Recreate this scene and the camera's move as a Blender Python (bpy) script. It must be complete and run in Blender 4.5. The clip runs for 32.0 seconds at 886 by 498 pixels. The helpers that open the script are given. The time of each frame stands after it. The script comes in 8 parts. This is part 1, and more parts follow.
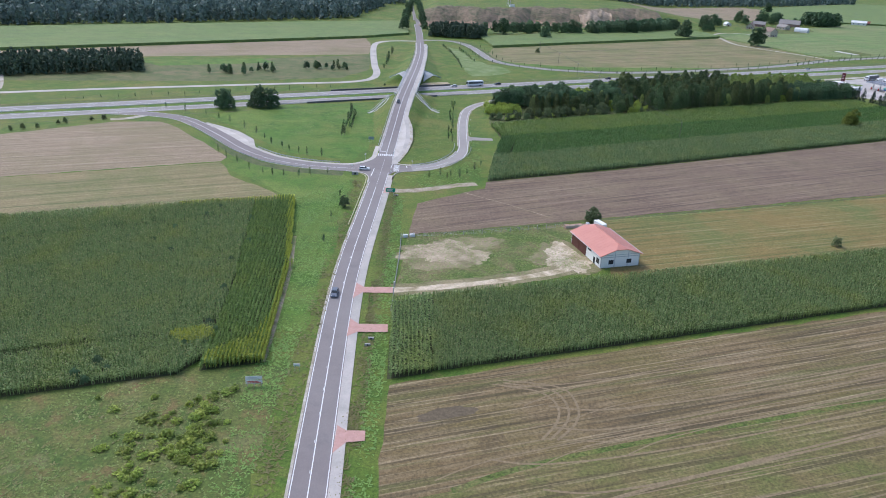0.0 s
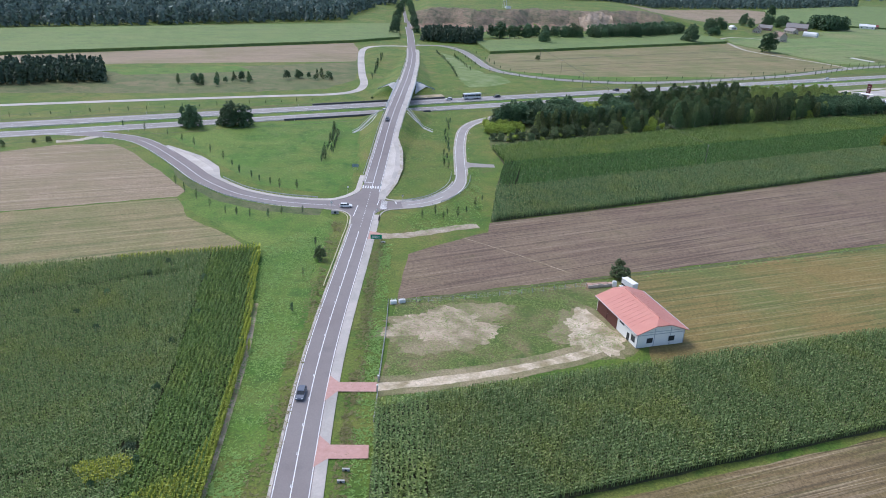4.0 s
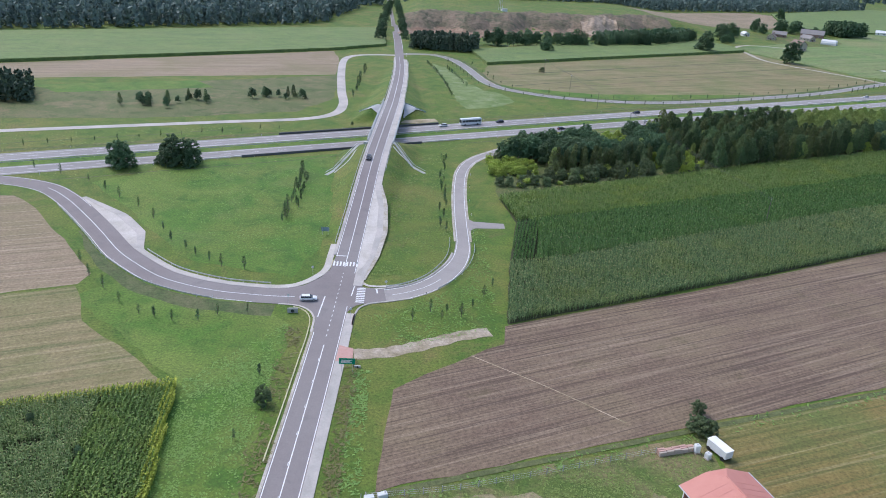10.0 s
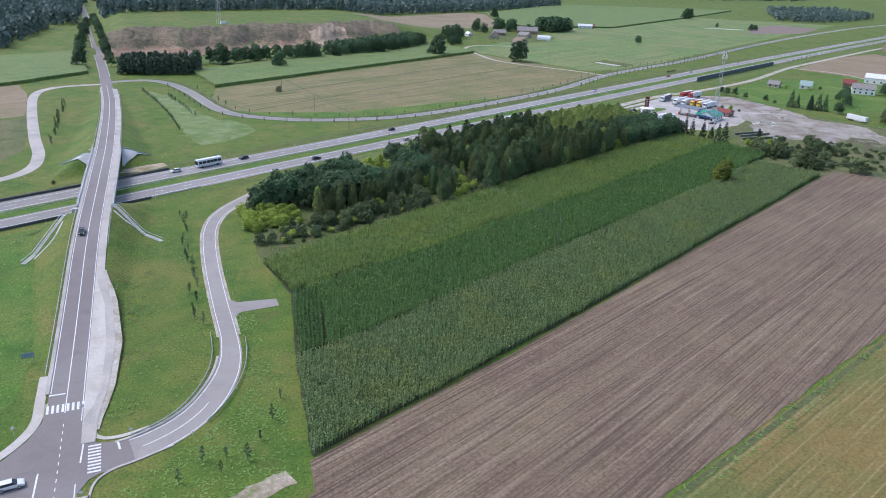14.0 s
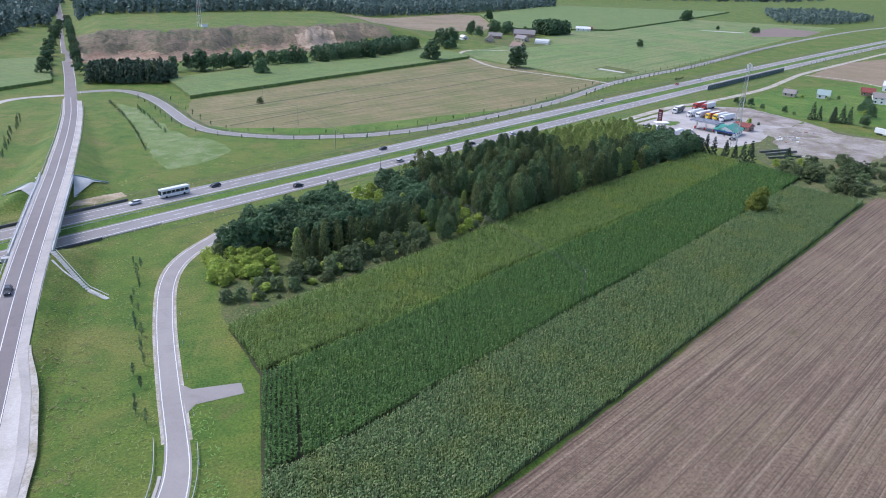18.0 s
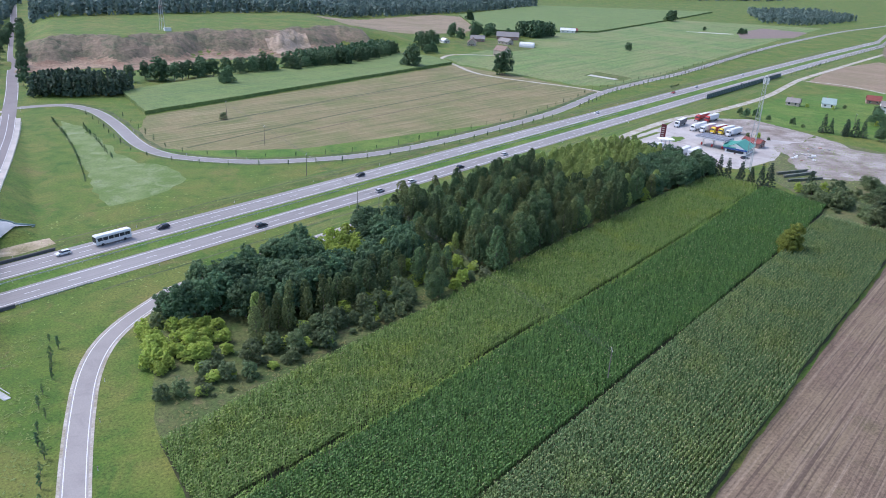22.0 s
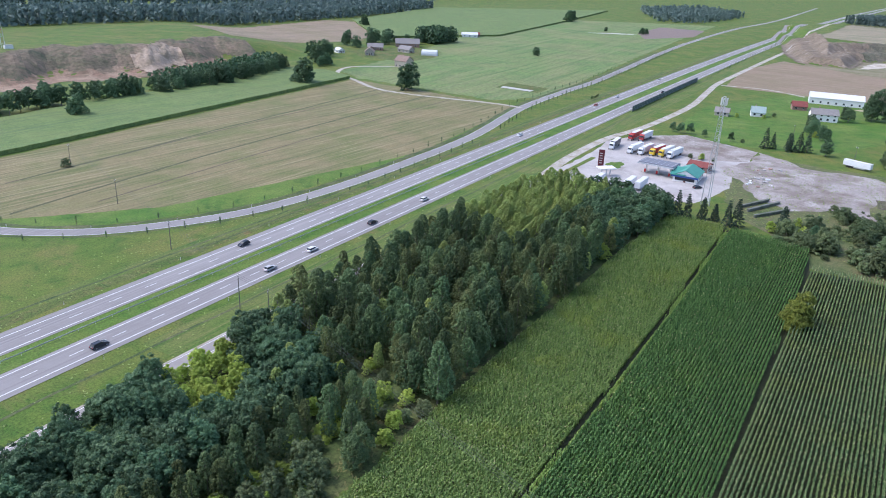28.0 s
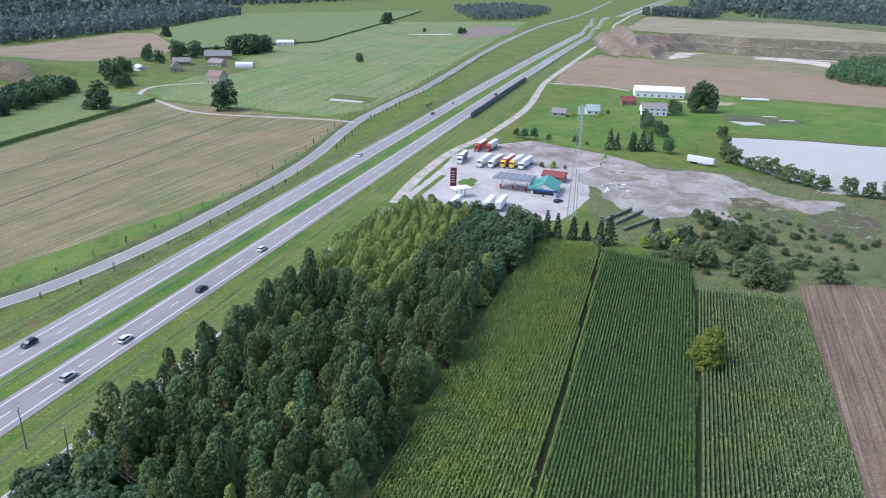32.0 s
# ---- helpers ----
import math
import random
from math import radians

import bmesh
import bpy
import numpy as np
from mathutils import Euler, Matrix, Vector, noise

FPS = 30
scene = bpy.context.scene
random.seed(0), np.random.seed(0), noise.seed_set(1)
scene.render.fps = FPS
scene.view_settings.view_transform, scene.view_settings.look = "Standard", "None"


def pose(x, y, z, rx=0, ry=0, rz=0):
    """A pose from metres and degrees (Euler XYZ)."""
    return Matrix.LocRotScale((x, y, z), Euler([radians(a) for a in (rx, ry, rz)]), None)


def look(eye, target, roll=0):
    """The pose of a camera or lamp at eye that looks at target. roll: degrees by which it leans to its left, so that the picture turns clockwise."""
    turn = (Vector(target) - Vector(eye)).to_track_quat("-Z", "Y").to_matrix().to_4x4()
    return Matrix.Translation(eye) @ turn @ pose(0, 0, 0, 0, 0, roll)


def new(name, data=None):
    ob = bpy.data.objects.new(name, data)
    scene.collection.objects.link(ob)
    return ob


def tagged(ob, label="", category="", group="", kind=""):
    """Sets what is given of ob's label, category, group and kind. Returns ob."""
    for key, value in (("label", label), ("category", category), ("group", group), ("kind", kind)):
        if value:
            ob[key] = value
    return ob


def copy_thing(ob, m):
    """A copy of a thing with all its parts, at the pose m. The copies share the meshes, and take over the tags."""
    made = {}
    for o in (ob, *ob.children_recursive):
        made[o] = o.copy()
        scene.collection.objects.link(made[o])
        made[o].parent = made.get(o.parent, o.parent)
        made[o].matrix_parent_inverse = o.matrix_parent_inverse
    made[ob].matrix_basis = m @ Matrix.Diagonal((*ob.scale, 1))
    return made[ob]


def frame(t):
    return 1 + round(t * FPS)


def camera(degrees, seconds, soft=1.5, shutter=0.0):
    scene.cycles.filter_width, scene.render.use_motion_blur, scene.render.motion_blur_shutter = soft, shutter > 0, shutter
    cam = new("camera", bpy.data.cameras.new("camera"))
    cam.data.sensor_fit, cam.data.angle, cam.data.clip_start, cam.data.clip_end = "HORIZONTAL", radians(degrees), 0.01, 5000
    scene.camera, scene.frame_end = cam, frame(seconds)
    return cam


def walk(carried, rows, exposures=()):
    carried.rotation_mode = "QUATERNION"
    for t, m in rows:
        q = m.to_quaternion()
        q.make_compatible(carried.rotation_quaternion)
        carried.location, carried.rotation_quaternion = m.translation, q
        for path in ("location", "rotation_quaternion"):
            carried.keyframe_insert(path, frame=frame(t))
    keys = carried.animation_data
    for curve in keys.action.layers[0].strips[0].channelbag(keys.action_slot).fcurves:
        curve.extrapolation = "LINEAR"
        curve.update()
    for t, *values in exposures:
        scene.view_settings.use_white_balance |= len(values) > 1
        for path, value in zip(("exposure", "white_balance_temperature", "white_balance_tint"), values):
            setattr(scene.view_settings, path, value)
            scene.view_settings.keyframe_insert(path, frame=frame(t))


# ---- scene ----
cam = camera(62.1, 32.0, soft=0.95)
PATH = [
    (0, (20.75, -102.26, 92.44), (23.41, -10.22, 53.43), 2.75),
    (0.5, (20.54, -96.18, 92.44), (23.50, -4.15, 53.42), 2.69),
    (1, (20.34, -90.14, 92.44), (23.30, 1.90, 53.42), 2.75),
    (1.5, (20.12, -84.17, 92.39), (23.32, 7.83, 53.37), 2.59),
    (2, (20.06, -78.10, 92.36), (23.27, 13.91, 53.33), 2.92),
    (2.5, (20.06, -71.91, 92.33), (23.47, 20.10, 53.31), 2.83),
    (3, (20.08, -65.58, 92.28), (23.55, 26.39, 53.16), 2.97),
    (3.5, (19.99, -59.12, 92.21), (23.64, 32.83, 53.06), 3.03),
    (5.5, (19.09, -32.77, 91.38), (23.50, 59.10, 52.15), 3.31),
    (6, (18.88, -26.18, 91.28), (23.46, 65.66, 51.99), 3.46),
    (6.5, (18.70, -19.71, 91.20), (23.49, 72.11, 51.88), 3.55),
    (7, (18.54, -13.35, 91.13), (23.46, 78.46, 51.81), 3.55),
    (7.5, (18.41, -7.08, 91.12), (23.46, 84.73, 51.78), 3.56),
    (8, (18.33, -1.01, 91.15), (23.48, 90.79, 51.83), 3.43),
    (8.5, (18.36, 4.83, 91.21), (23.64, 96.61, 51.86), 3.51),
    (9, (18.40, 10.81, 91.29), (23.79, 102.55, 51.87), 3.72),
    (9.5, (18.44, 17.20, 91.42), (23.84, 108.93, 51.98), 3.54),
    (10, (18.51, 23.98, 91.57), (24.10, 115.69, 52.09), 3.74),
    (10.5, (18.46, 30.93, 91.77), (24.09, 122.75, 52.57), 3.44),
    (11, (18.09, 37.77, 91.95), (23.89, 129.68, 52.99), 3.49),
    (11.5, (17.93, 44.88, 91.82), (26.07, 136.65, 52.95), 3.56),
    (12, (17.59, 51.74, 91.64), (39.37, 141.61, 53.58), 2.95),
    (12.5, (17.09, 57.54, 91.59), (52.89, 143.20, 54.40), 2.21),
    (13, (17.55, 63.05, 91.54), (54.70, 148.14, 54.37), 2.37),
    (13.5, (18.80, 68.22, 91.50), (56.28, 153.15, 54.31), 2.61),
    (14, (20.35, 73.17, 91.46), (58.02, 158.01, 54.25), 2.76),
    (14.5, (21.94, 78.07, 91.45), (59.80, 162.84, 54.27), 2.88),
    (16.5, (28.85, 98.34, 91.61), (67.18, 182.88, 54.40), 2.87),
    (17, (30.59, 103.49, 91.62), (69.04, 187.99, 54.46), 2.87),
    (18, (34.04, 113.91, 91.68), (72.82, 198.23, 54.44), 2.96),
    (19, (37.56, 124.36, 91.79), (76.65, 208.52, 54.52), 3.11),
    (20, (41.12, 134.68, 91.93), (80.53, 218.68, 54.61), 3.14),
    (21, (45.04, 145.34, 92.32), (84.83, 229.13, 54.97), 3.20),
    (22, (49.36, 156.45, 92.74), (90.67, 239.50, 55.38), 3.07),
    (23, (53.74, 167.67, 93.00), (96.92, 249.79, 55.68), 3.01),
    (24, (58.35, 178.87, 93.08), (103.38, 260.05, 55.87), 2.96),
    (25, (63.12, 190.20, 93.17), (109.91, 270.43, 56.08), 2.86),
    (25.5, (65.65, 195.82, 93.22), (113.30, 275.57, 56.20), 2.82),
    (27.5, (76.17, 217.59, 93.21), (127.52, 295.07, 56.35), 2.71),
    (28, (78.95, 222.87, 93.23), (131.45, 299.62, 56.45), 2.65),
    (28.5, (81.86, 228.02, 93.25), (136.33, 303.44, 56.58), 2.46),
    (29, (84.89, 233.04, 93.31), (141.61, 306.85, 56.78), 2.27),
    (29.5, (87.92, 237.95, 93.40), (146.88, 310.05, 56.99), 1.93),
    (30, (90.83, 242.64, 93.50), (151.98, 312.94, 57.16), 1.85),
    (30.5, (93.50, 247.19, 93.55), (156.81, 315.60, 57.34), 1.65),
    (31, (95.85, 251.68, 93.58), (161.27, 318.11, 57.43), 1.53),
    (31.5, (98.07, 256.14, 93.61), (165.56, 320.51, 57.54), 1.49),
    (32, (100.22, 260.65, 93.64), (169.58, 323.08, 57.71), 1.42),
]
walk(cam, [(t, look(eye, target, roll)) for t, eye, target, roll in PATH], [(0, 0.62, 6090, 12), (14, 0.62, 6060, 13), (20, 0.77, 5900, 15), (32, 0.84, 5880, 15)])

# ---- sky and sun: bright overcast ----
SUN_EL, SUN_AZ = radians(52), radians(312)
world = bpy.data.worlds.new("sky")
scene.world = world
world.use_nodes = True
wn = world.node_tree
sky = wn.nodes.new("ShaderNodeTexSky")
sky.sky_type = "NISHITA"
sky.sun_disc = False
sky.sun_elevation, sky.sun_rotation = SUN_EL, SUN_AZ
sky.dust_density = 2.0
wn.nodes["Background"].inputs["Strength"].default_value = 0.15
wn.links.new(sky.outputs["Color"], wn.nodes["Background"].inputs["Color"])
sun_data = bpy.data.lights.new("sun", "SUN")
sun_data.energy, sun_data.angle, sun_data.color = 1.35, radians(28), (1.0, 0.97, 0.94)
sun = new("sun", sun_data)
sun.matrix_world = look((math.sin(SUN_AZ) * math.cos(SUN_EL) * 300, math.cos(SUN_AZ) * math.cos(SUN_EL) * 300, math.sin(SUN_EL) * 300), (0, 0, 0))

# ---- materials ----
MATS = {}


def mat(name, c1, c2=None, rough=0.85, scale=1.0, c3=None, big=0.03, rows=None, bump=0.0, random_tint=0.0, metal=0.0, spec=0.3, fine=0.5, grain=0.0, grain_scale=1.3, streaks=(), patches=()):
    """Two noise scales mix c1, c2 and c3; rows=(spacing, degrees, strength, colour) adds drilled or mown rows on the plan;
    patches are (colour, metres, low, high, most), streaks (colour, degrees, metres across, metres along, low, high, most)."""
    if name in MATS:
        return MATS[name]
    m = bpy.data.materials.new(name)
    m.use_nodes = True
    n, ln = m.node_tree.nodes, m.node_tree.links
    b = n["Principled BSDF"]
    b.inputs["Roughness"].default_value = rough
    b.inputs["Metallic"].default_value = metal
    b.inputs["Specular IOR Level"].default_value = spec
    c2 = c2 or tuple(v * 0.8 for v in c1)
    geo = n.new("ShaderNodeNewGeometry")
    na = n.new("ShaderNodeTexNoise")
    na.inputs["Scale"].default_value = scale
    na.inputs["Detail"].default_value = 8
    na.inputs["Roughness"].default_value = 0.7
    ln.new(geo.outputs["Position"], na.inputs["Vector"])
    ra = n.new("ShaderNodeValToRGB")
    ra.color_ramp.elements[0].position, ra.color_ramp.elements[1].position = 0.5 - fine * 0.4, 0.5 + fine * 0.4
    ra.color_ramp.elements[0].color, ra.color_ramp.elements[1].color = (*c1, 1), (*c2, 1)
    ln.new(na.outputs["Fac"], ra.inputs["Fac"])
    col = ra.outputs["Color"]

    def mix(fac, a, bcol, mode="MIX"):
        x = n.new("ShaderNodeMix")
        x.data_type, x.blend_type = "RGBA", mode
        for sock, v in ((x.inputs[0], fac), (x.inputs[6], a), (x.inputs[7], bcol)):
            if isinstance(v, (int, float)):
                sock.default_value = v
            elif isinstance(v, tuple):
                sock.default_value = (*v, 1)
            else:
                ln.new(v, sock)
        return x.outputs[2]

    if c3:
        nb = n.new("ShaderNodeTexNoise")
        nb.inputs["Scale"].default_value = big
        nb.inputs["Detail"].default_value = 5
        nb.inputs["Roughness"].default_value = 0.6
        nb.inputs["Distortion"].default_value = 0.4
        ln.new(geo.outputs["Position"], nb.inputs["Vector"])
        rb = n.new("ShaderNodeMapRange")
        rb.inputs["From Min"].default_value, rb.inputs["From Max"].default_value = 0.42, 0.66
        ln.new(nb.outputs["Fac"], rb.inputs["Value"])
        col = mix(rb.outputs["Result"], col, c3)
    if rows:
        for spacing, deg, strength, rc in (rows if isinstance(rows[0], tuple) else (rows,)):
            mp = n.new("ShaderNodeMapping")
            mp.inputs["Rotation"].default_value = (0, 0, -radians(deg))
            ln.new(geo.outputs["Position"], mp.inputs["Vector"])
            w = n.new("ShaderNodeTexWave")
            w.bands_direction = "Y"
            w.inputs["Scale"].default_value = math.pi / 10 / spacing
            w.inputs["Distortion"].default_value = 1.2
            w.inputs["Detail"].default_value = 3
            w.inputs["Detail Scale"].default_value = 0.4
            ln.new(mp.outputs["Vector"], w.inputs["Vector"])
            st = n.new("ShaderNodeTexNoise")
            st.inputs["Scale"].default_value = 0.08
            st.inputs["Detail"].default_value = 4
            ln.new(geo.outputs["Position"], st.inputs["Vector"])
            mr = n.new("ShaderNodeMapRange")
            mr.inputs["From Min"].default_value, mr.inputs["From Max"].default_value = 0.3, 0.7
            mr.inputs["To Max"].default_value = strength
            ln.new(st.outputs["Fac"], mr.inputs["Value"])
            mm = n.new("ShaderNodeMath")
            mm.operation = "MULTIPLY"
            ln.new(w.outputs["Fac"], mm.inputs[0])
            ln.new(mr.outputs["Result"], mm.inputs[1])
            col = mix(mm.outputs[0], col, rc)
    for colour, size, low, high, most in patches:
        pn = n.new("ShaderNodeTexNoise")
        pn.inputs["Scale"].default_value = 1 / size
        pn.inputs["Detail"].default_value = 7
        pn.inputs["Roughness"].default_value = 0.65
        pn.inputs["Distortion"].default_value = 0.6
        off = n.new("ShaderNodeVectorMath")
        off.inputs[1].default_value = (size * 3.7, size * 1.9, size * 0.6)
        ln.new(geo.outputs["Position"], off.inputs[0])
        ln.new(off.outputs[0], pn.inputs["Vector"])
        pr_ = n.new("ShaderNodeMapRange")
        pr_.inputs["From Min"].default_value, pr_.inputs["From Max"].default_value, pr_.inputs["To Max"].default_value = low, high, most
        ln.new(pn.outputs["Fac"], pr_.inputs["Value"])
        col = mix(pr_.outputs["Result"], col, colour)
    for colour, deg, across, along, low, high, most in streaks:
        sp = n.new("ShaderNodeMapping")
        sp.vector_type = "TEXTURE"
        sp.inputs["Rotation"].default_value = (0, 0, radians(deg))
        sp.inputs["Scale"].default_value = (along, across, 1000)
        ln.new(geo.outputs["Position"], sp.inputs["Vector"])
        sn = n.new("ShaderNodeTexNoise")
        sn.inputs["Scale"].default_value = 1
        sn.inputs["Detail"].default_value = 3
        sn.inputs["Roughness"].default_value = 0.6
        sn.inputs["Distortion"].default_value = 0.25
        ln.new(sp.outputs["Vector"], sn.inputs["Vector"])
        sr = n.new("ShaderNodeMapRange")
        sr.inputs["From Min"].default_value, sr.inputs["From Max"].default_value, sr.inputs["To Max"].default_value = low, high, most
        ln.new(sn.outputs["Fac"], sr.inputs["Value"])
        col = mix(sr.outputs["Result"], col, colour)
    if grain:
        ng = n.new("ShaderNodeTexNoise")
        ng.inputs["Scale"].default_value = grain_scale
        ng.inputs["Detail"].default_value = 6
        ng.inputs["Roughness"].default_value = 0.8
        ln.new(geo.outputs["Position"], ng.inputs["Vector"])
        gm = n.new("ShaderNodeMapRange")
        gm.inputs["From Min"].default_value, gm.inputs["From Max"].default_value = 0.3, 0.7
        gm.inputs["To Min"].default_value, gm.inputs["To Max"].default_value = 1 - grain, 1 + grain
        ln.new(ng.outputs["Fac"], gm.inputs["Value"])
        hv = n.new("ShaderNodeHueSaturation")
        ln.new(gm.outputs["Result"], hv.inputs["Value"])
        ln.new(col, hv.inputs["Color"])
        col = hv.outputs["Color"]
    if random_tint:
        oi = n.new("ShaderNodeObjectInfo")
        hs = n.new("ShaderNodeHueSaturation")
        mh = n.new("ShaderNodeMapRange")
        mh.inputs["To Min"].default_value, mh.inputs["To Max"].default_value = 1 - random_tint, 1 + random_tint
        ln.new(oi.outputs["Random"], mh.inputs["Value"])
        ln.new(mh.outputs["Result"], hs.inputs["Value"])
        mh2 = n.new("ShaderNodeMapRange")
        mh2.inputs["To Min"].default_value, mh2.inputs["To Max"].default_value = 0.5 + random_tint * 0.1, 0.5 - random_tint * 0.12
        ln.new(oi.outputs["Random"], mh2.inputs["Value"])
        ln.new(mh2.outputs["Result"], hs.inputs["Hue"])
        ln.new(col, hs.inputs["Color"])
        col = hs.outputs["Color"]
    ln.new(col, b.inputs["Base Color"])
    if bump:
        bp = n.new("ShaderNodeBump")
        bp.inputs["Strength"].default_value = bump
        bp.inputs["Distance"].default_value = 0.15
        ln.new(na.outputs["Fac"], bp.inputs["Height"])
        ln.new(bp.outputs["Normal"], b.inputs["Normal"])
    MATS[name] = m
    return m


def leaf(name, c1, c2, island=0.35, patch=0.45, dry=None):
    """Foliage: each leaf clump gets its own shade; some light passes through."""
    m = bpy.data.materials.new(name)
    m.use_nodes = True
    n, ln = m.node_tree.nodes, m.node_tree.links
    b = n["Principled BSDF"]
    b.inputs["Roughness"].default_value = 0.6
    b.inputs["Specular IOR Level"].default_value = 0.25
    geo = n.new("ShaderNodeNewGeometry")
    oi = n.new("ShaderNodeObjectInfo")
    r = n.new("ShaderNodeValToRGB")
    r.color_ramp.elements[0].color, r.color_ramp.elements[1].color = (*c1, 1), (*c2, 1)
    nz = n.new("ShaderNodeTexNoise")
    nz.inputs["Scale"].default_value = 0.55
    nz.inputs["Detail"].default_value = 3
    ln.new(geo.outputs["Position"], nz.inputs["Vector"])
    nr = n.new("ShaderNodeMapRange")
    nr.inputs["From Min"].default_value, nr.inputs["From Max"].default_value = 0.3, 0.7
    ln.new(nz.outputs["Fac"], nr.inputs["Value"])
    mixf = n.new("ShaderNodeMix")
    mixf.inputs[0].default_value = patch
    ln.new(geo.outputs["Random Per Island"], mixf.inputs[2])
    ln.new(nr.outputs["Result"], mixf.inputs[3])
    ln.new(mixf.outputs[0], r.inputs["Fac"])
    hs = n.new("ShaderNodeHueSaturation")
    a = n.new("ShaderNodeMapRange")
    a.inputs["To Min"].default_value, a.inputs["To Max"].default_value = 1 - island, 1 + island
    ln.new(oi.outputs["Random"], a.inputs["Value"])
    ln.new(a.outputs["Result"], hs.inputs["Value"])
    wn_ = n.new("ShaderNodeTexWhiteNoise")
    wn_.noise_dimensions = "1D"
    ln.new(oi.outputs["Random"], wn_.inputs["W"])
    a2 = n.new("ShaderNodeMapRange")
    a2.inputs["To Min"].default_value, a2.inputs["To Max"].default_value = 0.5 - island * 0.035, 0.5 + island * 0.06
    ln.new(wn_.outputs["Value"], a2.inputs["Value"])
    ln.new(a2.outputs["Result"], hs.inputs["Hue"])
    colour = r.outputs["Color"]
    if dry:
        tint, size_m, low, high = dry
        dn = n.new("ShaderNodeTexNoise")
        dn.inputs["Scale"].default_value = 1.0 / size_m
        dn.inputs["Detail"].default_value = 4
        dn.inputs["Roughness"].default_value = 0.6
        ln.new(geo.outputs["Position"], dn.inputs["Vector"])
        dr = n.new("ShaderNodeMapRange")
        dr.inputs["From Min"].default_value, dr.inputs["From Max"].default_value = low, high
        ln.new(dn.outputs["Fac"], dr.inputs["Value"])
        dm = n.new("ShaderNodeMix")
        dm.data_type, dm.blend_type = "RGBA", "MULTIPLY"
        ln.new(dr.outputs["Result"], dm.inputs[0])
        ln.new(colour, dm.inputs[6])
        dm.inputs[7].default_value = (*tint, 1)
        colour = dm.outputs[2]
    ln.new(colour, hs.inputs["Color"])
    ln.new(hs.outputs["Color"], b.inputs["Base Color"])
    tr = n.new("ShaderNodeBsdfTranslucent")
    ln.new(hs.outputs["Color"], tr.inputs["Color"])
    mx = n.new("ShaderNodeMixShader")
    mx.inputs[0].default_value = 0.25
    ln.new(b.outputs[0], mx.inputs[1])
    ln.new(tr.outputs[0], mx.inputs[2])
    ln.new(mx.outputs[0], n["Material Output"].inputs["Surface"])
    MATS[name] = m
    return m


GRASS = mat("grass", (0.052, 0.112, 0.012), (0.118, 0.168, 0.023), scale=0.16, c3=(0.15, 0.158, 0.034), big=0.04, bump=0.5, grain=0.7, grain_scale=1.6, patches=(((0.042, 0.105, 0.012), 9, 0.5, 0.68, 0.75), ((0.175, 0.14, 0.05), 13, 0.56, 0.72, 0.7)))
GRASS_LUSH = mat("lush grass", (0.05, 0.128, 0.013), (0.098, 0.185, 0.023), scale=0.14, c3=(0.125, 0.17, 0.03), big=0.05, bump=0.5, grain=0.65, grain_scale=1.6, patches=(((0.034, 0.098, 0.011), 7, 0.5, 0.66, 0.7), ((0.14, 0.18, 0.05), 16, 0.54, 0.7, 0.6), ((0.15, 0.205, 0.04), 34, 0.5, 0.64, 0.7)))
GRASS_PALE = mat("pale grass", (0.125, 0.18, 0.05), (0.2, 0.25, 0.1), scale=0.1, c3=(0.11, 0.17, 0.04), big=0.06, grain=0.4, patches=(((0.25, 0.28, 0.16), 10, 0.5, 0.68, 0.7),))
GRASS_ROUGH = mat("rough grass", (0.085, 0.115, 0.022), (0.15, 0.15, 0.045), scale=0.22, c3=(0.062, 0.108, 0.017), big=0.09, bump=0.6, grain=0.8, grain_scale=1.4, patches=(((0.2, 0.115, 0.055), 8, 0.53, 0.7, 0.75), ((0.045, 0.095, 0.015), 5, 0.54, 0.68, 0.8), ((0.2, 0.18, 0.085), 11, 0.56, 0.72, 0.7)))
SLIP = mat("pale slip road asphalt", (0.27, 0.245, 0.23), (0.32, 0.292, 0.275), scale=0.2, c3=(0.35, 0.32, 0.3), big=0.03, grain=0.1, grain_scale=3, patches=(((0.24, 0.22, 0.21), 6, 0.55, 0.7, 0.6),))
ASPHALT = mat("asphalt", (0.195, 0.168, 0.165), (0.226, 0.197, 0.19), scale=0.25, c3=(0.245, 0.222, 0.214), big=0.02, rough=0.8, grain=0.1, grain_scale=3, patches=(((0.165, 0.15, 0.15), 5, 0.56, 0.7, 0.6),))
ASPHALT_OLD = mat("motorway asphalt", (0.235, 0.217, 0.208), (0.27, 0.25, 0.24), scale=0.2, c3=(0.3, 0.28, 0.268), big=0.015, rough=0.8, grain=0.1, grain_scale=3, streaks=(((0.2, 0.186, 0.18), 25.55, 0.9, 160, 0.5, 0.66, 0.7), ((0.34, 0.32, 0.305), 25.55, 1.3, 220, 0.54, 0.7, 0.6)))
PAINT = mat("road paint", (0.78, 0.78, 0.78), (0.62, 0.62, 0.62), scale=0.8)
CONCRETE = mat("concrete paving", (0.43, 0.39, 0.36), (0.505, 0.46, 0.425), scale=0.7, c3=(0.35, 0.33, 0.3), big=0.1, grain=0.12, grain_scale=2.5)
GRAVEL = mat("pale gravel", (0.4, 0.36, 0.31), (0.52, 0.48, 0.43), scale=0.4, c3=(0.3, 0.26, 0.18), big=0.15, bump=0.4, grain=0.35)
DIRT = mat("bare dirt", (0.36, 0.275, 0.19), (0.52, 0.43, 0.31), scale=0.18, c3=(0.2, 0.175, 0.09), big=0.14, bump=0.4, grain=0.35)
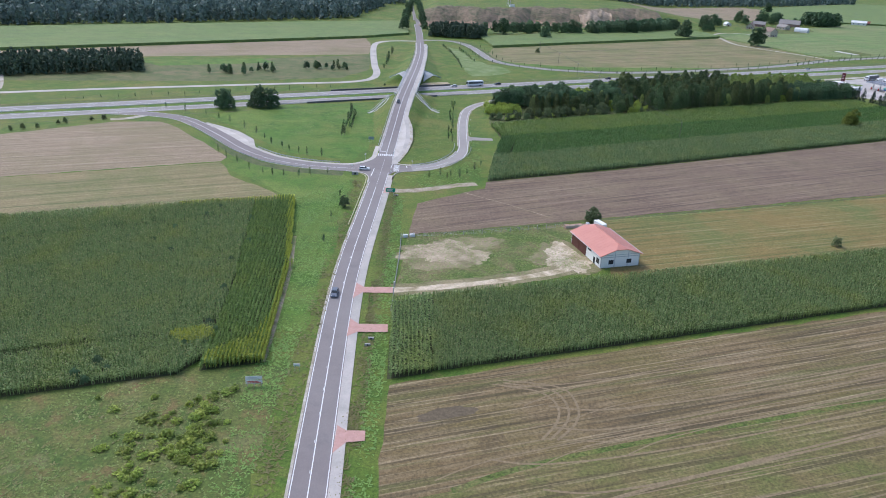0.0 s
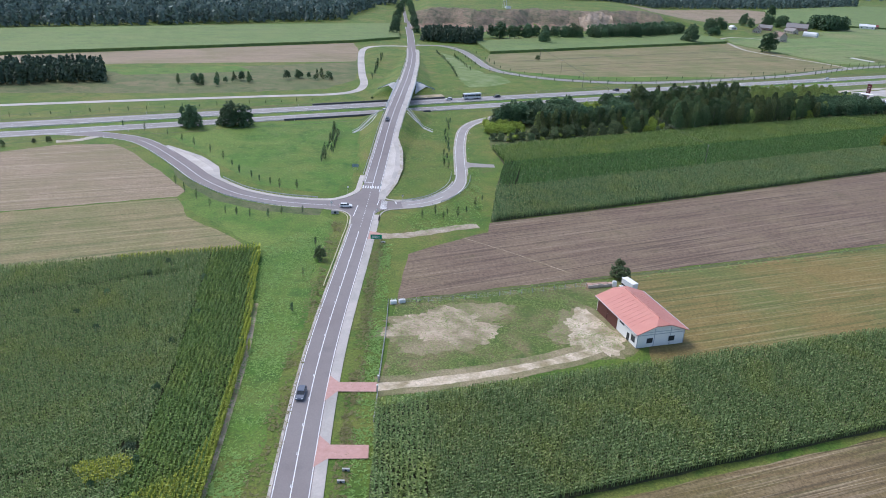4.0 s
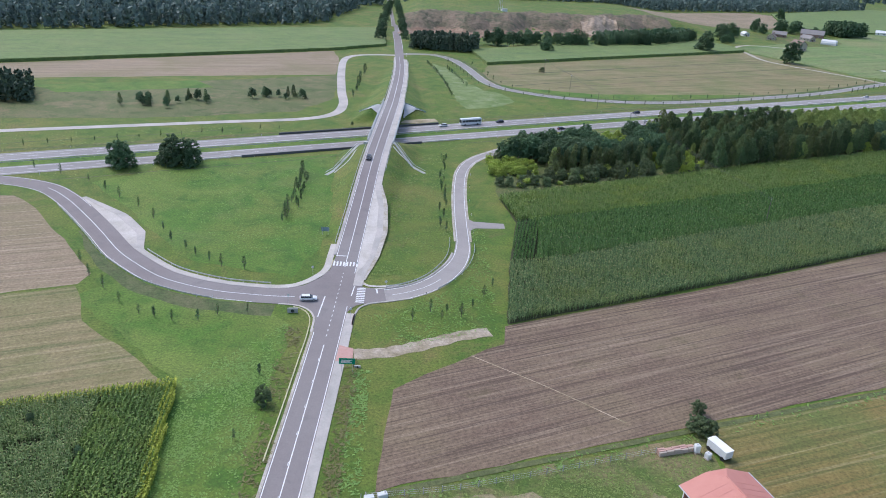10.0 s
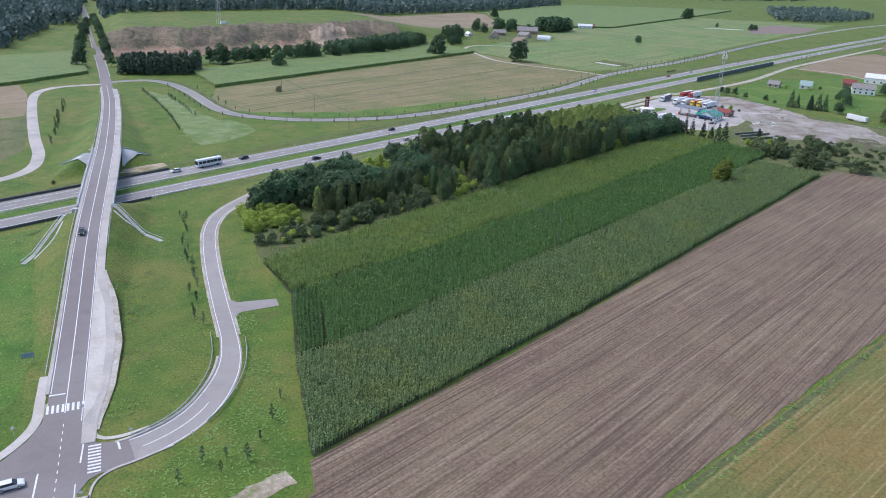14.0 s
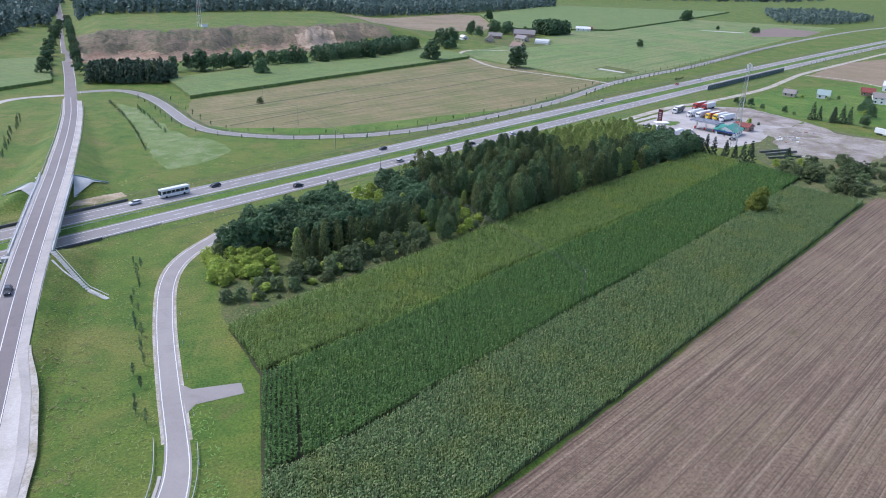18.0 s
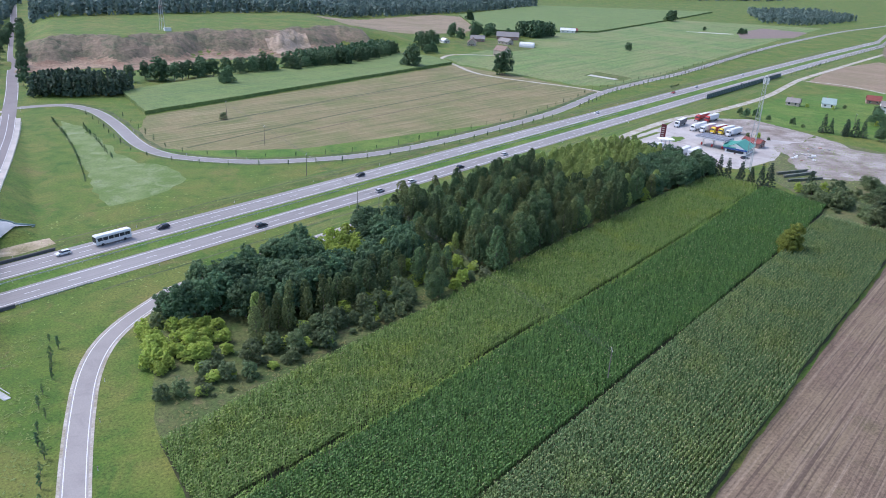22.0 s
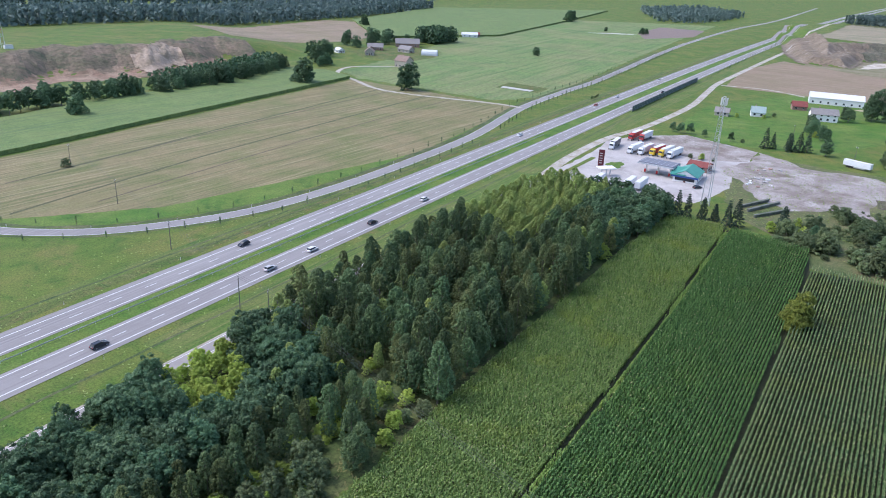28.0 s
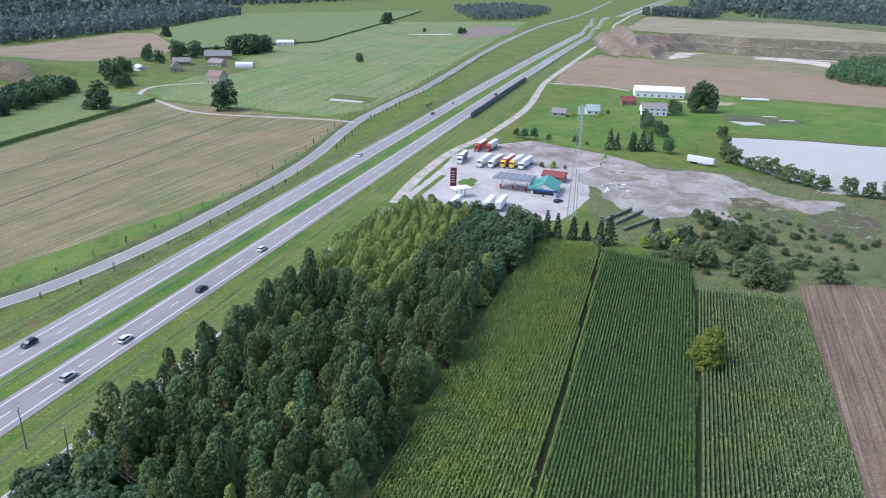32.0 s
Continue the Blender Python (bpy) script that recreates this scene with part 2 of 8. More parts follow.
RED_PAVER = mat("red paving", (0.44, 0.25, 0.21), (0.52, 0.32, 0.28), scale=1.0, grain=0.1)

# ---- plan: the road runs along +y, the motorway crosses it at 25.5 degrees ----
HA = radians(25.55)
HU, HN = Vector((math.cos(HA), math.sin(HA))), Vector((-math.sin(HA), math.cos(HA)))
ROAD_Y = (-400, 0, 15, 32, 56, 80, 100, 124, 160, 195, 222, 240, 311, 370, 418, 500, 565, 608, 630, 680, 850, 1057, 2600)
ROAD_X = (18, 1.9, 1.1, 0.3, -0.7, -1.5, -1.6, -0.9, 0.5, 1.6, 2.2, 2.7, 4.9, 8.4, 10.6, 12.0, 12.0, 10.6, 9.9, 8.4, 0.3, -9.7, -90)
RISE_Y = (-400, 215, 250, 300, 340, 380, 420, 470, 540, 600, 3000)
RISE_Z = (0, 0, 0.8, 3.6, 6.0, 7.0, 6.4, 4.2, 1.2, 0, 0)


def smooth_interp(v, xs, ys, r=14):
    return float(np.mean([np.interp(v + d, xs, ys) for d in (-r, -r / 2, 0, r / 2, r)]))


def road_x(y):
    return smooth_interp(y, ROAD_Y, ROAD_X)


def road_z(y):
    return smooth_interp(y, RISE_Y, RISE_Z)


def sstep(v):
    v = min(1.0, max(0.0, v))
    return v * v * (3 - 2 * v)


PIT = [(1200, 960), (1060, 840), (955, 768), (885, 704), (901, 659), (982, 690), (1023, 671), (1023, 620), (1051, 563), (1079, 508), (1094, 471), (1130, 380)]


def point_in(x, y, poly):
    res = False
    for (x0, y0), (x1, y1) in zip(poly, poly[1:] + poly[:1]):
        if (y0 > y) != (y1 > y) and x < (x1 - x0) * (y - y0) / (y1 - y0) + x0:
            res = not res
    return res


def pit_depth(x, y):
    """How far a place lies behind the foot of the second quarry's wall; before it the distance is negative."""
    side = 1 if point_in(x, y, PIT + [(2000, 380), (2000, 960)]) else -1
    best = 1e9
    for (x0, y0), (x1, y1) in zip(PIT, PIT[1:]):
        ux, uy = x1 - x0, y1 - y0
        t = min(1.0, max(0.0, ((x - x0) * ux + (y - y0) * uy) / (ux * ux + uy * uy)))
        best = min(best, math.hypot(x - x0 - ux * t, y - y0 - uy * t))
    return best * side


def hill(x, y):
    """Quarry plateaus beyond the motorway, and a faint roll of the land far off."""
    z = 0.0
    if 700 < y < 2600 and -60 < x < 700:
        line = 790 + 0.36 * max(0, x - 20) + 9 * math.sin(x * 0.05) + 6 * math.sin(x * 0.13 + 1)
        side = sstep((x + 10) / 40) * sstep((420 - x) / 130)
        z += 13 * sstep((y - line) / 55) * side * sstep((1500 - y) / 500)
        z -= 3.0 * sstep((y - line + 45) / 30) * sstep((line + 25 - y) / 30) * side
    if 880 < x < 1950 and 385 < y < 955:
        d = pit_depth(x, y)
        if d > 0:
            z += (7 * sstep(d / 16) + 9 * sstep((d - 26) / 18)) * sstep((1900 - x) / 400)
    return z


def height(x, y):
    z = hill(x, y)
    if -80 < x < 100 and 200 < y < 620:
        n = -x * math.sin(HA) + y * math.cos(HA)
        side = abs(x - road_x(y)) - 6.6
        bank = road_z(y) - 0.12 - max(0.0, side) * 0.5
        cut = max(0.0, (n - 360.0) * 0.55) if n > 330.5 else max(0.0, (311.0 - n) * 0.62)
        z = max(z, min(bank, cut))
    return z


def hw(s, n, z=0.0):
    p = HU * s + HN * n
    return Vector((p.x, p.y, z))


# ---- mesh helpers ----
def mesh_from(name, verts, faces):
    me = bpy.data.meshes.new(name)
    me.from_pydata([tuple(v) for v in verts], [], [tuple(f) for f in faces])
    me.update()
    return me


def mesh_np(name, verts, quads):
    """A quick mesh of many quads."""
    me = bpy.data.meshes.new(name)
    v, q = np.asarray(verts, np.float32), np.asarray(quads, np.int32)
    k = q.shape[1]
    me.vertices.add(len(v))
    me.vertices.foreach_set("co", v.ravel())
    me.loops.add(q.size)
    me.loops.foreach_set("vertex_index", q.ravel())
    me.polygons.add(len(q))
    me.polygons.foreach_set("loop_start", np.arange(0, q.size, k, dtype=np.int32))
    me.polygons.foreach_set("loop_total", np.full(len(q), k, np.int32))
    me.polygons.foreach_set("use_smooth", np.zeros(len(q), bool))
    me.update(calc_edges=True)
    me.validate()
    return me


def setmat(ob, m):
    if m is not None:
        ob.data.materials.clear()
        ob.data.materials.append(m)
    return ob


def struct(name, me, m, label, category):
    return tagged(setmat(new(name, me), m), label, category, kind="structure")


def thing(name, label, category, loc=(0, 0, 0), rz=0.0, group=""):
    ob = new(name)
    ob.empty_display_size = 0.3
    ob.matrix_world = pose(*loc, 0, 0, rz)
    return tagged(ob, label, category, group)


def part(name, src, m, parent, label=""):
    """Links a bmesh or a mesh as one mesh object under a thing or part; coordinates are the thing's own."""
    if isinstance(src, bmesh.types.BMesh):
        me = bpy.data.meshes.new(name)
        src.to_mesh(me)
        src.free()
    else:
        me = src
    ob = new(name, me)
    if m is not None and not me.materials:
        me.materials.append(m)
    ob.parent = parent
    return tagged(ob, label)


def box(x0, y0, z0, x1, y1, z1, bevel=0.0, bm=None):
    bm = bm or bmesh.new()
    r = bmesh.ops.create_cube(bm, size=1, matrix=Matrix.Translation(((x0 + x1) / 2, (y0 + y1) / 2, (z0 + z1) / 2)) @ Matrix.Diagonal((x1 - x0, y1 - y0, z1 - z0, 1)))
    if bevel:
        bmesh.ops.bevel(bm, geom=list({e for v in r["verts"] for e in v.link_edges}), offset=bevel, segments=2, affect="EDGES")
    return bm


def rod(a, b, r0, r1=None, seg=8, bm=None):
    bm = bm or bmesh.new()
    a, b = Vector(a), Vector(b)
    d = b - a
    m = Matrix.Translation((a + b) / 2) @ d.to_track_quat("Z", "Y").to_matrix().to_4x4()
    bmesh.ops.create_cone(bm, cap_ends=True, segments=seg, radius1=r0, radius2=r0 if r1 is None else r1, depth=d.length, matrix=m)
    return bm


def prism(profile, y0, y1, bm=None):
    """A closed profile of (x, z) drawn from y0 to y1."""
    bm = bm or bmesh.new()
    a = [bm.verts.new((x, y0, z)) for x, z in profile]
    b = [bm.verts.new((x, y1, z)) for x, z in profile]
    k = len(profile)
    bm.faces.new(a[::-1])
    bm.faces.new(b)
    for i in range(k):
        bm.faces.new((a[i], a[(i + 1) % k], b[(i + 1) % k], b[i]))
    bmesh.ops.recalc_face_normals(bm, faces=bm.faces)
    return bm


def curve(points, step=4.0):
    """A smooth line through plan points, evenly resampled: Catmull-Rom."""
    p = [np.array(q, float) for q in points]
    p = [2 * p[0] - p[1], *p, 2 * p[-1] - p[-2]]
    fine = []
    for a, b, c, d in zip(p, p[1:], p[2:], p[3:]):
        k = max(2, int(np.linalg.norm(c - b) / 1.5))
        for t in np.linspace(0, 1, k, endpoint=False):
            fine.append(0.5 * (2 * b + (c - a) * t + (2 * a - 5 * b + 4 * c - d) * t * t + (3 * b - a - 3 * c + d) * t ** 3))
    fine = np.array([*fine, p[-2]])
    run = np.r_[0, np.cumsum(np.linalg.norm(np.diff(fine, axis=0), axis=1))]
    at = np.linspace(0, run[-1], max(2, int(run[-1] / step) + 1))
    return np.stack([np.interp(at, run, fine[:, k]) for k in range(fine.shape[1])], 1)


def normals2(line):
    d = np.gradient(line[:, :2], axis=0)
    d /= np.linalg.norm(d, axis=1)[:, None]
    return np.stack([-d[:, 1], d[:, 0]], 1)


def ribbon(line, left, right, dz, zfun=None, thick=0.0):
    """A strip along a line between two offsets (metres to the left), laid dz over the ground, with optional thickness."""
    nn = normals2(line)
    zfun = zfun or height
    lo = line[:, :2] + nn * np.broadcast_to(left, len(line))[:, None]
    ro = line[:, :2] + nn * np.broadcast_to(right, len(line))[:, None]
    k = len(line)
    z = np.array([zfun(x, y) for x, y in line[:, :2]]) + dz
    v = np.r_[np.c_[lo, z], np.c_[ro, z]]
    f = [(i, i + k, i + k + 1, i + 1) for i in range(k - 1)]
    if thick:
        v = np.r_[v, v - [0, 0, thick]]
        f += [(i + 1, i + 1 + 2 * k, i + 2 * k, i) for i in range(k - 1)] + [(i + k, i + 3 * k, i + 3 * k + 1, i + k + 1) for i in range(k - 1)]
        f += [(0, 2 * k, 3 * k, k), (k - 1, 2 * k - 1, 4 * k - 1, 3 * k - 1)]
    return mesh_np("strip", v, f)


def dashes(line, offset, width, on, off, dz, zfun=None):
    """Painted dashes along a line."""
    fine = curve(line, 0.5)
    nn = normals2(fine)
    zfun = zfun or height
    v, f = [], []
    step, period = 0.5, on + off
    i, k = 0, len(fine)
    while i + int(on / step) < k:
        idx = [i, i + int(on / step)]
        base = len(v)
        for j in idx:
            for o in (offset - width / 2, offset + width / 2):
                x, y = fine[j, :2] + nn[j] * o
                v.append((x, y, zfun(fine[j, 0], fine[j, 1]) + dz))
        f.append((base, base + 1, base + 3, base + 2))
        i += int(period / step)
    return mesh_np("dashes", v, f)


def field(name, pts, m, dz, label, category="field", jag=0.0, rng=None, skirt=False):
    """A flat parcel of land laid on the ground; jag roughens its edge."""
    out = []
    k = len(pts)
    rng = rng or random.Random(len(name) * 7 + k)
    for i in range(k):
        a, b = Vector(pts[i]), Vector(pts[(i + 1) % k])
        parts = max(1, int((b - a).length / 5)) if jag else 1
        nrm = Vector((-(b - a).y, (b - a).x)).normalized()
        for j in range(parts):
            p = a.lerp(b, j / parts) + nrm * (rng.uniform(-jag, jag) if jag else 0)
            out.append((p.x, p.y, dz))
    bm = bmesh.new()
    fc = bm.faces.new([bm.verts.new(p) for p in out])
    fc.normal_update()
    if fc.normal.z < 0:
        bmesh.ops.reverse_faces(bm, faces=[fc])
    if skirt:
        rim = list(fc.verts)
        foot = [bm.verts.new((v.co.x, v.co.y, 0)) for v in rim]
        for i in range(len(rim)):
            bm.faces.new((rim[i - 1], foot[i - 1], foot[i], rim[i]))
    bmesh.ops.triangulate(bm, faces=[fc])
    me = bpy.data.meshes.new(name)
    bm.to_mesh(me)
    bm.free()
    return struct(name, me, m, label, category)


def blob(cx, cy, rx, ry, deg, seed, k=28, rough=0.22):
    """A ragged patch outline."""
    rng = random.Random(seed)
    ph = [rng.uniform(0, 6.28) for _ in range(4)]
    out = []
    for i in range(k):
        a = 2 * math.pi * i / k
        r = 1 + rough * (math.sin(2 * a + ph[0]) * 0.6 + math.sin(3 * a + ph[1]) * 0.5 + math.sin(7 * a + ph[2]) * 0.3 + rng.uniform(-0.3, 0.3))
        x, y = rx * r * math.cos(a), ry * r * math.sin(a)
        c, s = math.cos(radians(deg)), math.sin(radians(deg))
        out.append((cx + x * c - y * s, cy + x * s + y * c))
    return out


# ---- ground: one sheet to the horizon ----
gx = np.unique(np.r_[np.linspace(-4500, -500, 17), np.linspace(-500, -60, 40), np.arange(-60, 70, 1.8), np.linspace(70, 500, 55), np.linspace(500, 2000, 60), np.arange(880, 1260, 7.0), np.linspace(2000, 5000, 13)].round(2))
gy = np.unique(np.r_[np.linspace(-2500, -200, 10), np.linspace(-200, 200, 20), np.arange(200, 620, 3.0), np.linspace(620, 1100, 80), np.linspace(1100, 2600, 40), np.linspace(2600, 5500, 10)].round(2))
gv = [(x, y, height(x, y)) for y in gy for x in gx]
gk = len(gx)
gf = [(j * gk + i, j * gk + i + 1, (j + 1) * gk + i + 1, (j + 1) * gk + i) for j in range(len(gy) - 1) for i in range(gk - 1)]
struct("ground", mesh_np("ground", gv, gf), GRASS, "green grassy farmland with worn patches, flat to the horizon", "ground")
for pgn in bpy.data.objects["ground"].data.polygons:
    pgn.use_smooth = True

# ---- quarry faces ----
def face_patch(name, x0, x1, y0, y1, keep, m, label, step=3.0, dz=0.25, rough=0.0):
    """A sheet of bare, gullied soil lying on the quarry slope where keep(x, y) holds."""
    rq = random.Random(int(x0 + y0))
    xs_, ys_ = np.arange(x0, x1, step), np.arange(y0, y1, step)
    v, f, idx = [], [], {}
    for j, yy in enumerate(ys_):
        for i, xx in enumerate(xs_):
            idx[i, j] = len(v)
            v.append((xx, yy, height(xx, yy) + dz + rough * min(1.0, max(0.0, height(xx, yy) / 4)) * (abs(math.sin(0.19 * xx + 0.7 * math.sin(0.11 * yy))) + 0.6 * abs(math.sin(0.43 * xx - 0.08 * yy + 1)) + 0.5 * rq.random())))
    for j in range(len(ys_) - 1):
        for i in range(len(xs_) - 1):
            if keep(xs_[i], ys_[j]):
                f.append((idx[i, j], idx[i + 1, j], idx[i + 1, j + 1], idx[i, j + 1]))
    return struct(name, mesh_np(name, v, f), m, label, "quarry")


# ---- parcels of land ----
STUBBLE = mat("stubble with wheel tracks", (0.135, 0.093, 0.042), (0.195, 0.14, 0.07), scale=0.15, c3=(0.13, 0.105, 0.035), big=0.03, rows=(2.6, 18, 0.5, (0.26, 0.2, 0.12)), grain=0.55, patches=(((0.1, 0.072, 0.04), 14, 0.53, 0.7, 0.7),), streaks=(((0.075, 0.058, 0.03), 18, 1.8, 60, 0.5, 0.62, 0.85), ((0.11, 0.11, 0.035), 18, 3.2, 90, 0.52, 0.64, 0.7), ((0.31, 0.245, 0.15), 18, 0.7, 45, 0.54, 0.66, 0.85)))
PLOUGH = mat("harrowed brown soil", (0.14, 0.094, 0.066), (0.205, 0.145, 0.1), scale=0.35, c3=(0.215, 0.16, 0.1), big=0.04, rows=((0.8, 23, 0.5, (0.085, 0.06, 0.042)),), bump=0.5, grain=0.5, patches=(((0.12, 0.1, 0.05), 9, 0.56, 0.72, 0.6),), streaks=(((0.09, 0.062, 0.046), 23, 0.7, 70, 0.5, 0.63, 0.85), ((0.27, 0.205, 0.145), 23, 0.9, 55, 0.53, 0.66, 0.75)))
OLIVE = mat("olive mown stubble", (0.17, 0.125, 0.04), (0.225, 0.168, 0.058), scale=0.2, c3=(0.12, 0.14, 0.038), big=0.03, grain=0.5, patches=(((0.24, 0.15, 0.06), 12, 0.54, 0.7, 0.5),), streaks=(((0.095, 0.105, 0.03), 18, 1.6, 80, 0.5, 0.63, 0.75), ((0.28, 0.235, 0.11), 18, 1.0, 60, 0.54, 0.66, 0.7)))
TAN = mat("tan cut field", (0.235, 0.175, 0.115), (0.3, 0.228, 0.152), scale=0.2, c3=(0.205, 0.17, 0.09), big=0.025, grain=0.4, streaks=(((0.165, 0.135, 0.08), 20, 2.0, 90, 0.5, 0.64, 0.7), ((0.36, 0.285, 0.2), 20, 1.4, 70, 0.53, 0.66, 0.65)))
TAN_GREEN = mat("tan and green cut field", (0.19, 0.155, 0.07), (0.25, 0.205, 0.105), scale=0.18, c3=(0.14, 0.155, 0.05), big=0.03, grain=0.45, streaks=(((0.11, 0.12, 0.045), 22, 2.2, 90, 0.5, 0.63, 0.75), ((0.32, 0.26, 0.15), 22, 1.5, 70, 0.53, 0.66, 0.65)))
CORN_FAR = mat("far maize", (0.105, 0.168, 0.046), (0.18, 0.24, 0.072), scale=0.3, c3=(0.17, 0.215, 0.068), big=0.03, rows=(1.6, 22, 0.6, (0.07, 0.11, 0.04)), bump=0.6, grain=0.45, streaks=(((0.09, 0.14, 0.055), 28, 2.5, 120, 0.5, 0.66, 0.6),))
# Near-black: the shade between the maize plants is put into the soil colour.
SOIL_SHADED = mat("soil with maize shade in its colour", (0.032, 0.042, 0.016), (0.06, 0.06, 0.028), scale=0.8, grain=0.4)
DARK_EARTH = mat("dark earth", (0.19, 0.14, 0.12), (0.24, 0.185, 0.155), scale=0.3, grain=0.25)
SCRUB = mat("dry scrubland", (0.085, 0.115, 0.036), (0.115, 0.13, 0.046), scale=0.15, c3=(0.15, 0.14, 0.062), big=0.06, grain=0.6, patches=(((0.05, 0.085, 0.022), 9, 0.52, 0.66, 0.8), ((0.24, 0.17, 0.1), 13, 0.56, 0.7, 0.7)))
WASTE = mat("broken pale hardstanding", (0.28, 0.242, 0.215), (0.41, 0.365, 0.335), scale=0.09, c3=(0.19, 0.15, 0.12), big=0.06, grain=0.4, patches=(((0.13, 0.12, 0.06), 9, 0.56, 0.68, 0.8), ((0.5, 0.46, 0.42), 12, 0.54, 0.68, 0.7)))


field("field_stubble", [(14, -400), (700, -180), (700, 262), (14, 37)], STUBBLE, 0.05, "tan stubble field with curved wheel tracks", jag=0.5)
field("field_olive", [(78, 97), (560, 238), (560, 304), (84, 149)], OLIVE, 0.05, "olive mown stubble field behind the red-roofed barn", jag=0.3)
field("field_ploughed", [(15.5, 127), (364, 241.5), (357, 299.9), (350, 312.5), (340, 321), (326, 315.8), (280, 294.4), (228, 270.4), (173, 244.9), (131, 225.2), (46.1, 188.2), (44.3, 179.6), (32, 170.2), (25, 165), (17.6, 158.5)], PLOUGH, 0.06, "harrowed brown soil with fine drill rows", jag=0.4)
field("field_mown_west", [(-30, 158), (-58, 149), (-420, 30), (-420, 68), (-143, 170), (-67, 202), (-58, 184)], TAN_GREEN, 0.05, "tan and green mown field strip", jag=0.5)
field("field_tan_west", [(-143, 171), (-67, 203), (-66.6, 209.4), (-76, 223.2), (-86.6, 236.6), (-102.4, 256.4), (-115, 268), (-138, 263), (-176, 231), (-420, 110), (-420, 69)], TAN, 0.06, "tan harvested field beside the slip road", jag=0.5)
field("meadow_loop_west", [(-12, 212), (-45, 222), (-70, 255), (-96, 285), (-60, 318), (-6, 338), (-1, 300), (-6, 240)], GRASS_LUSH, 0.04, "lush meadow inside the slip road loop", "meadow", jag=1.0)
field("meadow_corner_west", [(-8, 60), (-16, 60), (-29, 160), (-66, 196), (-50, 210), (-20, 196), (-8, 185)], GRASS_LUSH, 0.045, "bright green grass beside the maize", "meadow", jag=1.0)
field("field_north_tan", [(-30, 524), (-186, 468), (-520, 325), (-520, 365), (-300, 461), (-42, 624), (-34, 590)], TAN, 0.05, "tan harvested strip beyond the motorway", jag=0.5)
field("field_north_green", [(-110, 480), (-190, 444), (-170, 428), (-95, 462)], GRASS_LUSH, 0.06, "small bright green clover strip", jag=0.5)
field("field_north_scrub", [(-28, 522), (-180, 440), (-300, 385), (-250, 352), (-110, 382), (-40, 412), (-24, 450)], SCRUB, 0.05, "dry scrubland with rough grass", jag=1.0)
field("field_north_maize", [(-42, 628), (-300, 465), (-520, 370), (-520, 500), (-365, 583), (-100, 735), (-8, 781), (-2, 668)], CORN_FAR, 2.1, "far green maize strip before the forest", jag=0.5, skirt=True)
field("field_east_tan", [(66, 527), (92, 512), (140, 503), (186, 514), (276, 535), (404, 616), (350, 757), (78, 594)], TAN_GREEN, 0.05, "tan and green cut field with tractor lines", jag=0.5)
field("field_east_verge", [(60, 520), (110, 492), (170, 491), (262, 527), (400, 606), (404, 620), (270, 580), (100, 545)], GRASS_LUSH, 0.03, "green grass margin along the service road", "meadow", jag=0.6)
field("loop_pale_grass", [(34.6, 590), (44, 503), (47.6, 465), (52, 440), (59, 441), (74, 453), (84, 467), (78, 488), (66, 496), (56, 530), (43, 580)], GRASS_PALE, 0.05, "pale worn grass inside the loop road", "meadow", jag=2.0)
field("field_quarry_maize", [(78, 598), (350, 762), (346, 800), (322, 822), (248, 768), (182, 735), (120, 700), (70, 664)], CORN_FAR, 2.1, "green maize strip below the quarry trees", jag=0.5, skirt=True)
FAR_MEADOW = mat("far meadow", (0.11, 0.18, 0.05), (0.17, 0.24, 0.075), scale=0.05, c3=(0.21, 0.215, 0.09), big=0.014, grain=0.5, grain_scale=0.4, patches=(((0.09, 0.15, 0.05), 40, 0.5, 0.66, 0.6),), streaks=(((0.215, 0.225, 0.1), 28, 9, 300, 0.5, 0.64, 0.6), ((0.085, 0.15, 0.042), 28, 6, 220, 0.52, 0.66, 0.6)))
field("field_far_green", [(405, 640), (450, 640), (800, 845), (1000, 960), (1250, 1100), (1000, 1250), (760, 1150), (640, 1030), (500, 900), (360, 800), (356, 762)], FAR_MEADOW, 0.04, "wide green meadow beyond the service road", "meadow", jag=2.0)
field("field_far_maize", [(520, 1030), (700, 1020), (1000, 1215), (1300, 1420), (900, 1500), (600, 1250)], CORN_FAR, 2.1, "pale green far maize", jag=1.0, skirt=True)
field("field_far_brown", [(900, 950), (1010, 955), (1130, 1030), (1090, 1090), (960, 1020)], DARK_EARTH, 0.08, "bare brown field beside the service road", jag=1.0)
field("meadow_village", [(545, 567), (640, 570), (672, 575), (727, 384), (602, 356), (560, 436), (480, 438), (456, 466), (444, 500), (470, 530)], GRASS_LUSH, 0.05, "bright green meadow round the farm pond", "meadow", jag=1.0)
field("field_village_brown", [(641, 624), (668, 562), (709, 492), (744, 390), (790, 290), (905, 290), (893, 424), (906, 520), (860, 613), (870, 690), (880, 724), (760, 690)], mat("brown cut field", (0.245, 0.175, 0.115), (0.3, 0.222, 0.148), scale=0.2, c3=(0.21, 0.17, 0.095), big=0.02, grain=0.4, streaks=(((0.2, 0.15, 0.095), -62, 3, 150, 0.5, 0.64, 0.6), ((0.34, 0.26, 0.18), -62, 2, 120, 0.53, 0.66, 0.6))), 0.055, "brown cut field behind the white barn", jag=1.0)
field("scrub_waste", [(342, 398), (329, 368), (312, 346), (326, 317.5), (340, 321), (350, 312.5), (357, 299.9), (364, 242), (520, 292), (560, 330), (500, 350), (475, 380), (452, 420), (446, 438), (400, 446)], SCRUB, 0.045, "dry scrub on waste land beside the maize", jag=1.5)


